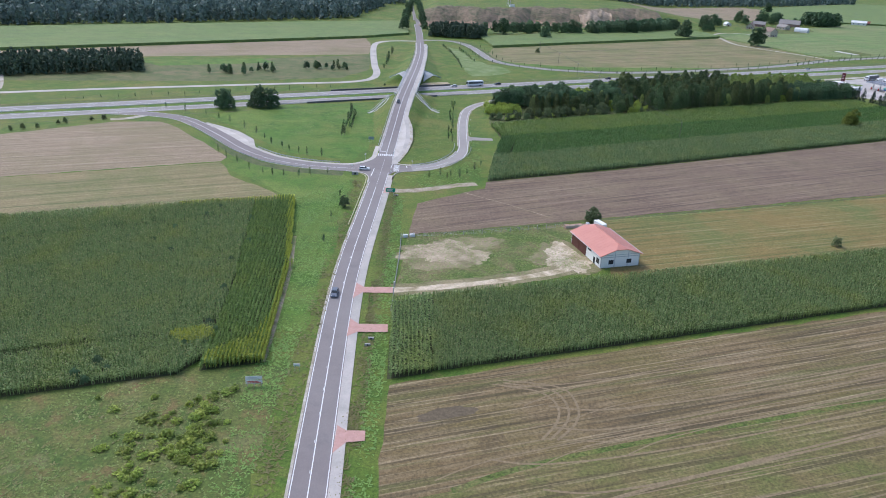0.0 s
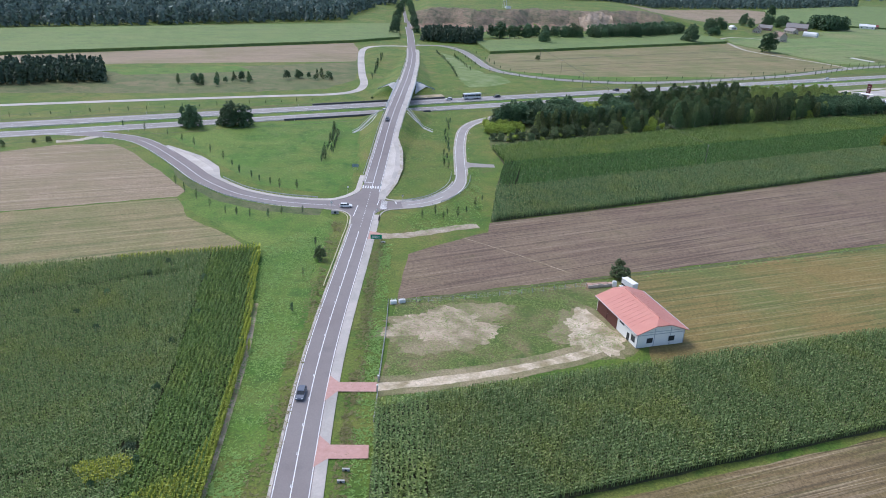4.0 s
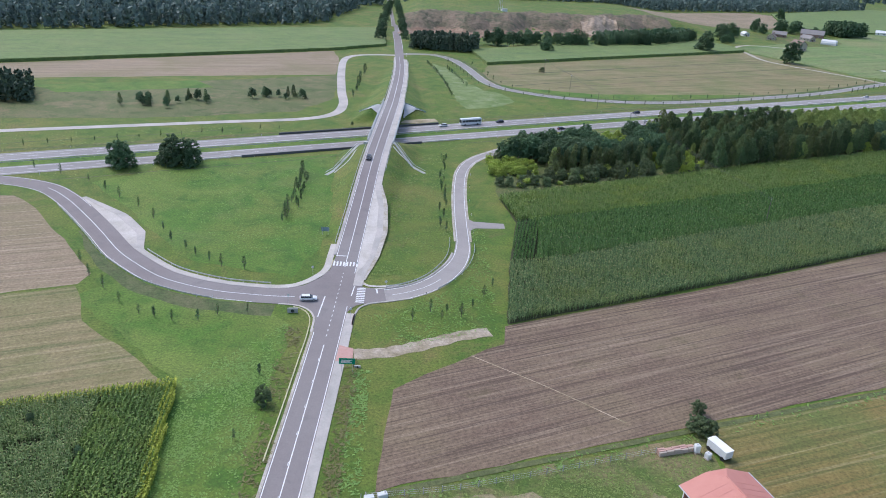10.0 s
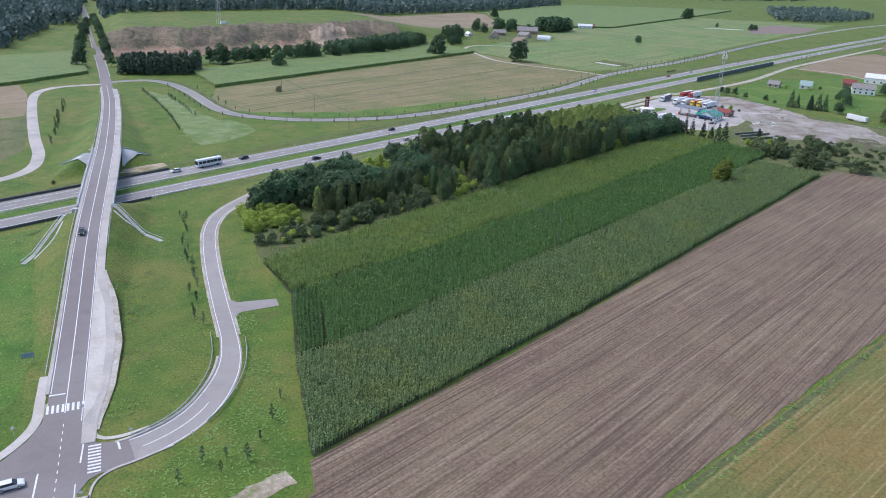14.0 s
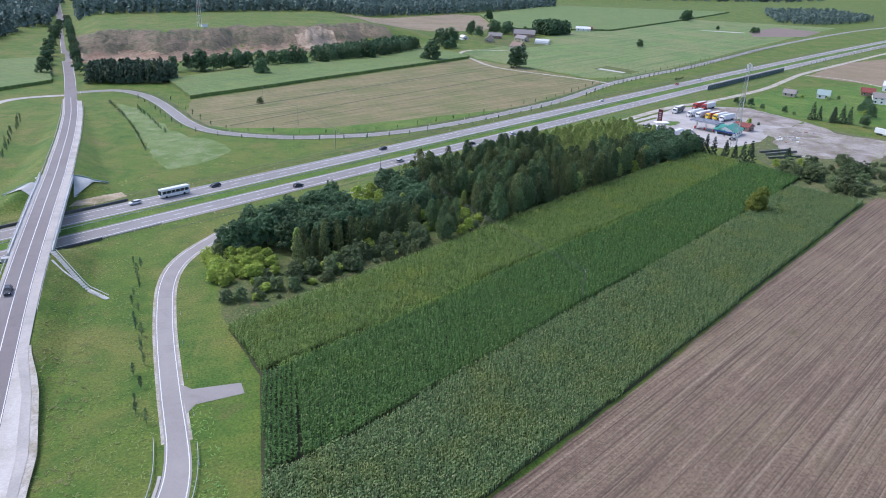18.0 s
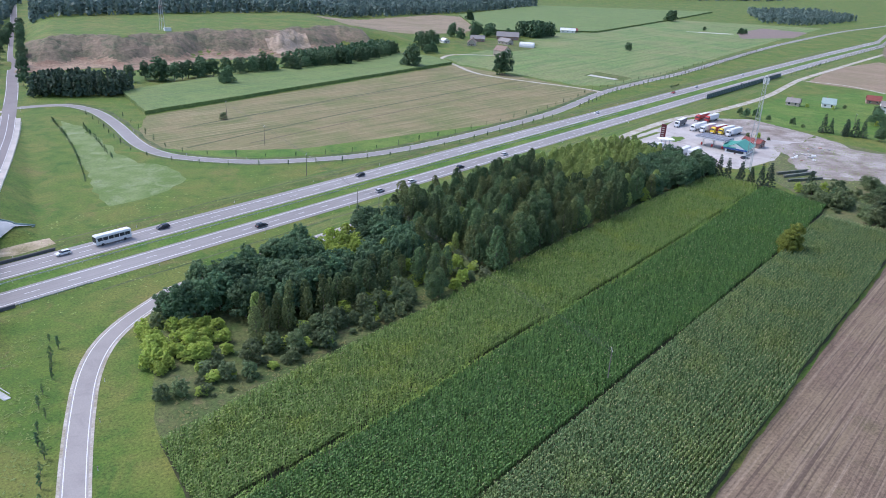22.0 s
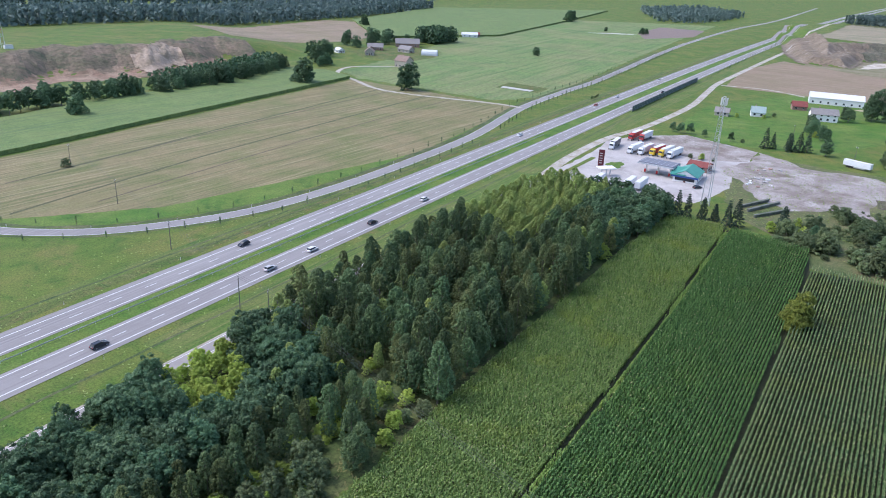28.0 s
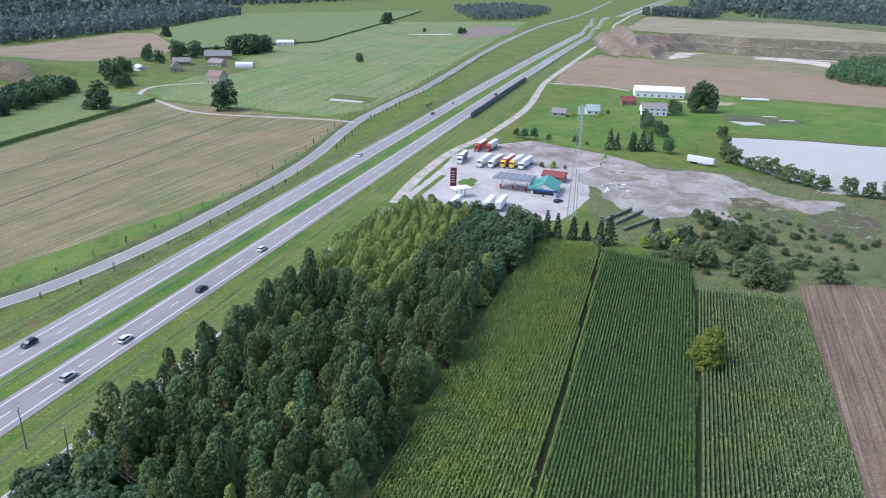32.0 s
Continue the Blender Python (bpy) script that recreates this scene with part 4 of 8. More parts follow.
BT = curve([(12.6, 84.6), (24, 87.2), (38, 91.4), (50, 96), (62, 101.5), (70, 108), (69, 117), (66, 124)], 1.5)
TRK = TRK[np.arange(len(BT)) % 60]
WORN = mat("worn earth and grass", (0.24, 0.195, 0.11), (0.13, 0.145, 0.05), scale=0.35, c3=(0.3, 0.245, 0.15), big=0.12, bump=0.4, grain=0.5, grain_scale=2.0)
struct("worn_ground", ribbon(BT, 2.6 + TRK, -2.2 - TRK[::-1], 0.055), WORN, "worn brown ground beside the track", "dirt")
field("worn_ground", blob(28, 113, 18, 10.5, 20, 15, 80, 0.3), WORN, 0.05, "worn brown ground round the sandy patch", "dirt")
field("worn_ground", blob(66, 113, 9, 13.5, -10, 16, 80, 0.3), WORN, 0.048, "worn brown ground before the barn", "dirt")
struct("barn_track", ribbon(BT, TRK, -TRK, 0.07), DIRT_PALE, "pale rutted gravel track to the barn", "path")
field("dirt_patch", blob(28, 113, 14, 8.5, 20, 5, 70, 0.34), DIRT, 0.065, "bare sandy patch in the barn plot", "dirt", jag=0)
field("dirt_patch", blob(66, 112, 6.5, 11, -10, 9, 70, 0.34), DIRT_PALE, 0.06, "pale gravel forecourt in front of the barn", "dirt")
field("plot_grass", [(13.4, 86), (74, 101), (80, 110), (82, 146), (67, 141), (15, 125)], PLOT_GRASS, 0.04, "worn green grass of the fenced barn plot", "grass", jag=0.4)
struct("farm_path", ribbon(curve([(-140, 268), (-132, 272), (-126, 281)]), 2.0, -2.0, 0.065), GRAVEL, "pale field entrance", "path")
struct("farm_track", ribbon(curve([(404, 612), (396, 632), (350, 700), (350, 757), (352, 790), (380, 820), (420, 812)], 6), 2.0, -2.0, 0.1), GRAVEL, "pale farm track to the hamlet", "path")
struct("gravel_road", ribbon(curve([(306, 474), (340, 494), (391, 518), (441, 533), (527, 569), (600, 610), (643, 634), (716, 668), (930, 764), (1210, 886), (1700, 1105)], 6), 2.6, -2.6, 0.1), GRAVEL, "pale gravel road along the motorway", "path")
struct("gravel_road", ribbon(curve([(643, 630), (664, 600), (662, 562)], 6), 1.8, -1.8, 0.11), GRAVEL, "pale gravel farm lane", "path")
struct("farm_track", ribbon(curve([(-230, 318), (-234, 340), (-290, 442), (-352, 555)], 6), 2.0, -2.0, 0.1), GRAVEL, "pale dirt track beside the wood", "path")

DITCH = mat("dark ditch weeds", (0.042, 0.074, 0.022), (0.085, 0.117, 0.037), scale=0.4, c3=(0.13, 0.13, 0.06), big=0.1, grain=0.5)
struct("ditch", ribbon(NE_RAMP[8:230], 6.6 + 0.6 * np.sin(np.arange(222) * 0.7), 4.4 + 0.4 * np.sin(np.arange(222) * 1.3), 0.06), DITCH, "dark weedy ditch along the service road", "ditch")
struct("ditch", ribbon(NE_RAMP[8:100], -4.2 + 0.3 * np.sin(np.arange(92) * 0.9), -5.4 + 0.4 * np.sin(np.arange(92) * 0.5), 0.06), DITCH, "dark weedy ditch along the service road", "ditch")

struct("ditch", ribbon(L_RAMP[6:47], np.interp(np.arange(41), [0, 12, 28, 40], [10.8, 10.6, 8.4, 5.6]) + 0.3 * np.sin(np.arange(41) * 0.8), 5.0, 0.06), DITCH, "dark weedy ditch outside the slip road bend", "ditch")

# ---- motorway ----
S0, S1 = -1200, 1500


def hw_line(n, s0=S0, s1=3600, step=10):
    out = []
    for s in np.arange(s0, s1 + 1, step):
        bend = -max(0, s - 700) ** 2 * 0.00002
        p = hw(s, n + bend)
        out.append((p.x, p.y))
    return np.array(out)


for name, n0, n1 in (("motorway_near", 315.4, 326.0), ("motorway_far", 334.0, 345.0)):
    ln_ = hw_line((n0 + n1) / 2)
    w = (n1 - n0) / 2
    struct(name, ribbon(ln_, w, -w, 0.10), ASPHALT_OLD, "grey two-lane motorway carriageway", "road")
    o_in = 317.4 if n0 < 330 else 335.2
    for o in (o_in, o_in + 7.3):
        struct("edge_line", ribbon(hw_line(o), 0.14, -0.14, 0.108), PAINT, "white painted motorway edge line", "road marking")
    struct("lane_line", dashes(hw_line(o_in + 3.65, -500, 1400), 0, 0.2, 4.0, 8.0, 0.108), PAINT, "white dashed lane line", "road marking")
VERGE = mat("mown motorway verge", (0.075, 0.13, 0.02), (0.125, 0.17, 0.034), scale=0.2, c3=(0.15, 0.16, 0.045), big=0.05, bump=0.4, grain=0.6, grain_scale=1.6, streaks=(((0.05, 0.115, 0.016), 25.55, 1.6, 60, 0.5, 0.63, 0.8), ((0.19, 0.175, 0.07), 25.55, 1.0, 45, 0.55, 0.68, 0.6)))
for n, half in ((305.2, 7.0), (352.2, 4.6)):
    struct("verge", ribbon(hw_line(n, 270, 1200), half, -half, 0.018, lambda x, y: 0.0), VERGE, "streaky mown grass along the motorway", "grass")
struct("median_grass", ribbon(hw_line(330.2), 3.8, -3.8, 0.03), GRASS_LUSH, "green grass median strip", "grass")
for n in (349.5,):
    struct("verge", ribbon(hw_line(n, -700, 1200), 2.2, -2.2, 0.028, lambda x, y: 0.0), GRASS_ROUGH, "dry mown grass verge", "grass")

for n, s0, s1, w_ in ((309.0, 200, 900, 0.45), (305.0, -300, 150, 0.4), (353.5, 190, 900, 0.5), (349.0, -300, 120, 0.4), (360.5, -200, 110, 0.4)):
    ln_ = hw_line(n, s0, s1, 5)
    wob = 0.25 * np.sin(np.arange(len(ln_)) * 0.9)
    struct("mown_line", ribbon(ln_, w_ + wob, -w_ + wob, 0.045), DITCH, "darker uncut line in the motorway verge", "grass")
struct("field_trail", ribbon(curve([(36, 173.4), (52, 161.4), (66.7, 148.9)], 3), 0.14, -0.14, 0.075), DIRT, "thin trodden trail across the ploughed field", "path")

# ---- bridge over the motorway ----
WHITE_CONC = mat("pale bridge concrete", (0.5, 0.5, 0.49), (0.58, 0.57, 0.55), scale=0.5, c3=(0.42, 0.42, 0.4), big=0.2)
STEEL = mat("galvanised steel", (0.42, 0.44, 0.46), (0.5, 0.52, 0.53), rough=0.45, metal=0.6)
bridge = thing("road_bridge", "pale concrete road bridge over the motorway with steel railings", "bridge")
deck_l = MAIN[(MAIN[:, 1] >= 338) & (MAIN[:, 1] <= 420)]
part("deck", ribbon(deck_l, 5.3, -6.4, 0.05, zmain, 1.3), WHITE_CONC, bridge)
for o in (5.1, -6.2):
    part("parapet_kerb", ribbon(deck_l, o + 0.25, o - 0.25, 0.42, zmain, 0.6), WHITE_CONC, bridge)
    rail = part("railing", ribbon(deck_l, o + 0.05, o - 0.05, 1.5, zmain, 0.1), STEEL, bridge, "grey steel handrail")
    part("mid_rail", ribbon(deck_l, o + 0.03, o - 0.03, 1.0, zmain, 0.06), STEEL, rail)
    nn_ = normals2(deck_l)
    for i in range(0, len(deck_l)):
        x, y = deck_l[i] + nn_[i] * o
        z = zmain(0, deck_l[i][1])
        part("post", box(x - 0.05, y - 0.05, z + 0.4, x + 0.05, y + 0.05, z + 1.48), STEEL, rail)
for n in (330.3,):
    for off in (-4.0, 0.6, 5.0):
        yq = 370 + off * 0.45
        part("pier", rod((road_x(370) + off - 0.5, yq, -0.3), (road_x(370) + off - 0.5, yq, road_z(yq) - 1.2), 0.5, seg=16), WHITE_CONC, bridge)
for yq, sgn in ((339, -1), (418, 1)):
    zq, xq = road_z(yq), road_x(yq)
    part("abutment", box(xq - 6.6, yq - 0.8, -0.4, xq + 5.5, yq + 0.8, zq - 0.2), WHITE_CONC, bridge)
# sloping concrete slabs with zigzag copings on the north bank
COPING = mat("green coping", (0.17, 0.25, 0.21), (0.22, 0.3, 0.26))


def slope_slab(edge, foot):
    """A slab laid on the bank between an upper edge line and its foot."""
    top = curve(edge, 1.2)
    v, f, k, rows_ = [], [], len(top), 7
    for i, p in enumerate(top):
        for j in range(rows_ + 1):
            q = p + (np.array(foot) - p) * j / rows_
            v.append((q[0], q[1], height(q[0], q[1]) + 0.45))
    for i in range(k - 1):
        for j in range(rows_):
            a_ = i * (rows_ + 1) + j
            f.append((a_, a_ + 1, a_ + rows_ + 2, a_ + rows_ + 1))
    part("slope_slab", mesh_np("slope_slab", v, f), WHITE_CONC, bridge, "pale concrete slope paving")
    for (x0, y0), (x1, y1) in zip(edge, edge[1:]):
        part("coping", rod((x0, y0, height(x0, y0) + 0.55), (x1, y1, height(x1, y1) + 0.55), 0.3, seg=6), COPING, bridge, "greenish coping")
    for (x0, y0) in (edge[-1], edge[0]):
        part("slab_edge", rod((x0, y0, height(x0, y0) + 0.4), (foot[0], foot[1], height(*foot) + 0.4), 0.16, seg=6), WHITE_CONC, bridge)


slope_slab([(17.0, 418.4), (19.5, 418.6), (22.6, 419.6), (23.2, 418.8), (28.6, 423.4)], (16.6, 407.6))
slope_slab([(4.8, 412.4), (1.2, 412.2), (-1.9, 413.2), (-2.6, 412.4), (-7.2, 414.3)], (4.6, 403.8))
field("bank_sand", [(15, 398.5), (24, 399.5), (35, 406), (33, 411.5), (27, 410), (17, 405)], DIRT, 0.06, "bare sandy ground below the bridge", "dirt", jag=0.4)
DARK_CONC = mat("dark weathered concrete", (0.09, 0.09, 0.095), (0.14, 0.14, 0.145), scale=0.6, grain=0.2)
struct("retaining_wall", ribbon(hw_line(314.7, 95, 182, 4), 0.2, -0.2, 0.95, lambda x, y: 0.0, 1.0), DARK_CONC, "low dark concrete wall along the motorway", "wall")
struct("retaining_wall", ribbon(hw_line(346.0, 120, 206, 4), 0.2, -0.2, 0.95, lambda x, y: 0.0, 1.0), DARK_CONC, "low dark concrete wall along the motorway", "wall")

# ---- maize ----
CORN = leaf("maize leaves", (0.05, 0.1, 0.023), (0.32, 0.43, 0.17), 0.1, 0.25, dry=((1.28, 1.1, 0.85), 14, 0.48, 0.7))
TASSEL = leaf("maize tassels", (0.25, 0.27, 0.11), (0.54, 0.5, 0.26), 0.1, 0.2)
CORN_EDGE = leaf("bright outer maize leaves", (0.075, 0.15, 0.025), (0.34, 0.46, 0.12), 0.1, 0.3, dry=((1.28, 1.1, 0.85), 14, 0.48, 0.7))
CORN_GREY = leaf("grey-green maize leaves", (0.034, 0.078, 0.024), (0.26, 0.36, 0.15), 0.1, 0.25, dry=((1.28, 1.1, 0.85), 14, 0.48, 0.7))
CORN_YELLOW = leaf("ripening maize leaves", (0.2, 0.25, 0.035), (0.54, 0.56, 0.1), 0.1, 0.3)
CORN_DARK = leaf("dark maize leaves", (0.018, 0.062, 0.014), (0.175, 0.315, 0.09), 0.1, 0.25, dry=((1.15, 1.06, 0.9), 14, 0.5, 0.72))
CORN_LIGHT = leaf("yellowish maize leaves", (0.042, 0.1, 0.019), (0.3, 0.42, 0.12), 0.1, 0.4, dry=((1.28, 1.1, 0.85), 14, 0.48, 0.7))


def inside(px, py, poly):
    res = np.zeros(len(px), bool)
    k = len(poly)
    for i in range(k):
        (x0, y0), (x1, y1) = poly[i], poly[(i + 1) % k]
        if y0 == y1:
            continue
        cond = ((y0 > py) != (y1 > py)) & (px < (x1 - x0) * (py - y0) / (y1 - y0) + x0)
        res ^= cond
    return res


def maize(name, poly, deg, m, label, tall=2.4, row=0.84, step=0.42, seed=3, holes=(), narrow=0.35, tassels=0.0):
    """Rows of maize: every plant has four arching leaves and a tassel."""
    rng = np.random.default_rng(seed)
    u = np.array([math.cos(radians(deg)), math.sin(radians(deg))])
    w = np.array([-u[1], u[0]])
    P = np.array(poly)
    a, b = P @ u, P @ w
    ra = np.arange(a.min(), a.max(), step)
    rb = np.arange(b.min(), b.max(), row)
    A, B = np.meshgrid(ra, rb)
    A = A + rng.uniform(-0.2, 0.2, A.shape)
    B = B + rng.normal(0, 0.04, B.shape)
    x, y = (A * u[0] + B * w[0]).ravel(), (A * u[1] + B * w[1]).ravel()
    ok = inside(x, y, poly)
    for hx, hy, hr in holes:
        ok &= (x - hx) ** 2 + (y - hy) ** 2 > hr * hr
    ok &= rng.random(len(x)) > 0.04
    x, y = x[ok], y[ok]
    k = len(x)
    patch = 0.5 + 0.5 * np.sin(x * 0.11 + 1.3 * np.sin(y * 0.07)) * np.sin(y * 0.13 + 1.1 * np.sin(x * 0.05))
    h = tall * (0.86 + 0.1 * patch + rng.uniform(-0.1, 0.1, k))
    V, F = [], []
    turn = rng.uniform(0, math.pi, k)
    base = 0
    for j in range(4):
        az = turn + math.pi * j + rng.normal(0, 0.5, k) + (0.8 if j > 1 else 0)
        d = np.stack([np.cos(az), np.sin(az)], 1)
        d -= (d @ w)[:, None] * w * narrow
        q = np.stack([-d[:, 1], d[:, 0]], 1)
        z0 = h * (0.42 + 0.15 * j)
        ln_ = 0.45 + rng.uniform(0, 0.25, k)
        wd = 0.12 + 0.04 * (j < 2)
        z1 = np.minimum(z0 + 0.45 * ln_ + 0.1, h * 1.05)
        p0, p1 = np.c_[x, y], np.c_[x, y] + d * ln_[:, None]
        V.append(np.stack([np.c_[p0 - q * wd, z0], np.c_[p0 + q * wd, z0], np.c_[p1 + q * wd * 1.2, z1 - 0.12], np.c_[p1 - q * wd * 1.2, z1 - 0.12]], 1).reshape(-1, 3))
        F.append(np.arange(k * 4).reshape(-1, 4) + base)
        base += k * 4
    q = np.stack([np.cos(turn), np.sin(turn)], 1) * 0.09
    V.append(np.stack([np.c_[np.c_[x, y] - q, h * 0], np.c_[np.c_[x, y] + q, h * 0], np.c_[np.c_[x, y] + q * 0.9, h * 1.08], np.c_[np.c_[x, y] - q * 0.9, h * 1.08]], 1).reshape(-1, 3))
    F.append(np.arange(k * 4).reshape(-1, 4) + base)
    base += k * 4
    top = np.flatnonzero(rng.random(k) < tassels)
    az = rng.uniform(0, math.pi, len(top))
    q = np.stack([np.cos(az), np.sin(az)], 1) * 0.13
    lean = rng.normal(0, 0.1, (len(top), 2))
    p = np.c_[x, y][top]
    ht = h[top]
    V.append(np.stack([np.c_[p - q * 0.4, ht * 1.0], np.c_[p + q * 0.4, ht * 1.0], np.c_[p + q + lean, ht * 1.13], np.c_[p - q + lean, ht * 1.13]], 1).reshape(-1, 3))
    F.append(np.arange(len(top) * 4).reshape(-1, 4) + base)
    ob = setmat(new(name, mesh_np(name, np.concatenate(V), np.concatenate(F))), m)
    ob.data.materials.append(TASSEL)
    ob.data.polygons.foreach_set("material_index", np.r_[np.zeros(5 * k, np.int32), np.ones(len(top), np.int32)])
    return tagged(ob, label, "maize field", kind="stuff")


CW = [(-29, 46), (-33, 90), (-41.5, 153), (-58, 148), (-150, 117), (-150, 2), (-33, 38.4)]
CW_HEAD = [(-15.6, 44.5), (-19, 90), (-28, 157.5), (-41.3, 153.2), (-32.8, 90), (-28.8, 40)]
CW_EDGE = [(-15.2, 44.6), (-18.4, 100), (-20, 98), (-18.1, 64), (-20.5, 53), (-28.6, 46), (-28, 41.5)]
CW_PATCH = [(-40.2, 54.2), (-33, 57.6), (-28.6, 55.2), (-30.4, 51.4), (-36, 49.9)]
CE1 = [(24, 43), (215, 104.5), (215, 138), (95, 102), (24, 81)]
CE1_HEAD = [(13.6, 39.2), (24, 42.7), (24, 80.9), (13, 77.6)]
CEA = [(58.4, 263.4), (89, 275.6), (127, 292.8), (196, 323.2), (250, 348.8), (315, 380.8), (321, 384.6), (312, 404), (262, 384), (181, 347), (90, 304.5), (54.5, 287)]
CEB = [(60, 229.1), (75, 235.1), (98, 246.2), (136, 263.7), (193.4, 289.5), (251, 315.3), (291.6, 334.5), (327.5, 352.9), (321, 381.8), (315, 379), (250, 346.8), (196, 321.2), (127, 290.8), (89, 273.6), (66, 263.6)]
CEB_HEAD = [(51.8, 226.6), (59.6, 229.8), (65.6, 263.4), (58, 261.0)]
CEC = [(46.4, 189.4), (131, 226.2), (173, 245.9), (228, 271.4), (280, 295.4), (326, 316.8), (311.5, 343.2), (291.6, 333.7), (251, 314.5), (193.4, 288.5), (136, 262.7), (98, 245.2), (75, 234.1), (51.3, 225.1)]
E2_SOIL = [(46.4, 189.4), (131, 226.2), (173, 245.9), (228, 271.4), (280, 295.4), (326, 316.8), (312, 343.6), (328, 353.6), (321.5, 383), (312, 404), (262, 384), (181, 347), (90, 304.5), (54.5, 287), (58, 262), (51.5, 227)]
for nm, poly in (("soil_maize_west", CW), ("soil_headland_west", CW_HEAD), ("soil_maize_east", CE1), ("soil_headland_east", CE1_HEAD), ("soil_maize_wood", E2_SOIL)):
    field(nm, poly, SOIL_SHADED, 0.075 + 0.004 * len(nm) * 0.1, "soil under the maize with plant shade in its dark colour", "soil", jag=0.3)
WEEDS = [(-32, 60.5, 1.9), (-29.6, 56.7, 1.3), (-33.4, 79.5, 1.2), (-34.4, 114, 1.2), (-38.4, 134, 1.2), (-51, 143, 1.0), (-54, 136, 1.1), (-60.6, 123, 1.2), (-63.3, 111, 1.1), (-56, 104.5, 1.2), (-36.4, 99, 1.1), (-51.4, 40.7, 1.4), (-48.3, 38.2, 1.3), (-51.2, 33.5, 1.2), (-54.2, 35.5, 1.3), (-35, 50.3, 1.0)]
TALL_WEEDS = list(WEEDS)
WEEDS += [(-150 + 103 * k / 150, 88.5 + 48.5 * k / 150, 0.75) for k in range(151)] + [(-90 + 55 * k / 80, 37 + 19.5 * k / 80, 0.6) for k in range(81)]
struct("maize_margin", ribbon(curve([(-15.4, 45), (-15.9, 58), (-17.4, 84), (-18.6, 99), (-21.5, 122)], 3), 0.9, -0.5, 0.06), DIRT, "dry bare margin along the maize", "dirt")
maize("maize_field", CW, 18.5, CORN, "dense green maize with a few dark weeds", seed=1, holes=WEEDS, tassels=0.7)
maize("maize_field", CW_HEAD, 94, CORN_LIGHT, "maize headland with rows along the road", seed=6, row=1.0, narrow=0.15)
maize("maize_field", CW_EDGE, 94, CORN_YELLOW, "yellowing edge rows of the maize", seed=7, tall=2.55)
CW_TOP = [(-27.6, 158), (-41, 153.6), (-66, 145.5), (-66, 143.8), (-41, 151.6), (-29.5, 155), (-20.6, 100), (-18.9, 100)]
maize("maize_field", CW_TOP, 94, CORN_YELLOW, "yellowing rim of the maize", seed=12, tall=2.55)
maize("maize_field", CW_PATCH, 18, CORN_YELLOW, "yellow ripening patch in the maize", seed=8, tall=2.8)
maize("maize_field", CE1, 18, CORN, "dense green maize beside the barn plot", seed=2, tassels=0.45)
maize("maize_field", CE1_HEAD, 92, CORN, "maize headland with rows along the road", seed=9, row=1.0, narrow=0.0, tassels=0.45)
maize("maize_field", CEA, 24.8, CORN_LIGHT, "yellowish green maize along the wood", seed=3, tassels=0.25)
maize("maize_field", CEB, 24.8, CORN_DARK, "dark green maize between narrow wheel gaps", seed=4, narrow=0.45, tassels=0.1)
maize("maize_field", [(62, 263.0), (89, 274.6), (127, 291.8), (196, 322.2), (250, 347.8), (315, 380), (315.4, 378.9), (250.4, 346.7), (196.4, 321.1), (127.4, 290.7), (89.4, 273.5), (62.2, 261.8)], 24.8, CORN_EDGE, "bright green outer rows beside the wheel gap", seed=14, narrow=0.6)
maize("maize_field", CEB_HEAD, 78, CORN_DARK, "maize headland with rows along the slip road", seed=10, row=1.05, narrow=0.05)
maize("maize_field", CEC, 24.3, CORN_GREY, "grey-green maize in clear straight rows", seed=5, row=0.9, narrow=0.6, tassels=0.6)

# ---- trees ----
BARK = mat("grey bark", (0.16, 0.13, 0.1), (0.24, 0.21, 0.18), scale=3, bump=0.5)
L_ALDER = leaf("alder leaves", (0.04, 0.085, 0.032), (0.215, 0.295, 0.12), 0.32)
L_BIRCH = leaf("olive birch leaves", (0.05, 0.078, 0.024), (0.255, 0.295, 0.11), 0.3)
L_BROAD = leaf("dark broad leaves", (0.042, 0.092, 0.042), (0.165, 0.255, 0.122), 0.3)
L_PALE = leaf("pale yellow-green leaves", (0.2, 0.27, 0.065), (0.46, 0.54, 0.17), 0.15)
L_OAK = leaf("olive oak leaves", (0.08, 0.108, 0.015), (0.31, 0.34, 0.06), 0.15)
L_LIGHT = leaf("light green leaves", (0.24, 0.34, 0.045), (0.5, 0.58, 0.12), 0.15)
L_PINE = leaf("pine needles", (0.036, 0.062, 0.04), (0.09, 0.13, 0.078), 0.2)
# Distance haze is put into these paler, bluer needle colours.
L_FAR_HAZE = leaf("far forest needles with haze tint", (0.085, 0.128, 0.108), (0.185, 0.245, 0.205), 0.2)
L_WILLOW = leaf("grey-green leaves", (0.075, 0.115, 0.045), (0.22, 0.265, 0.12), 0.35)


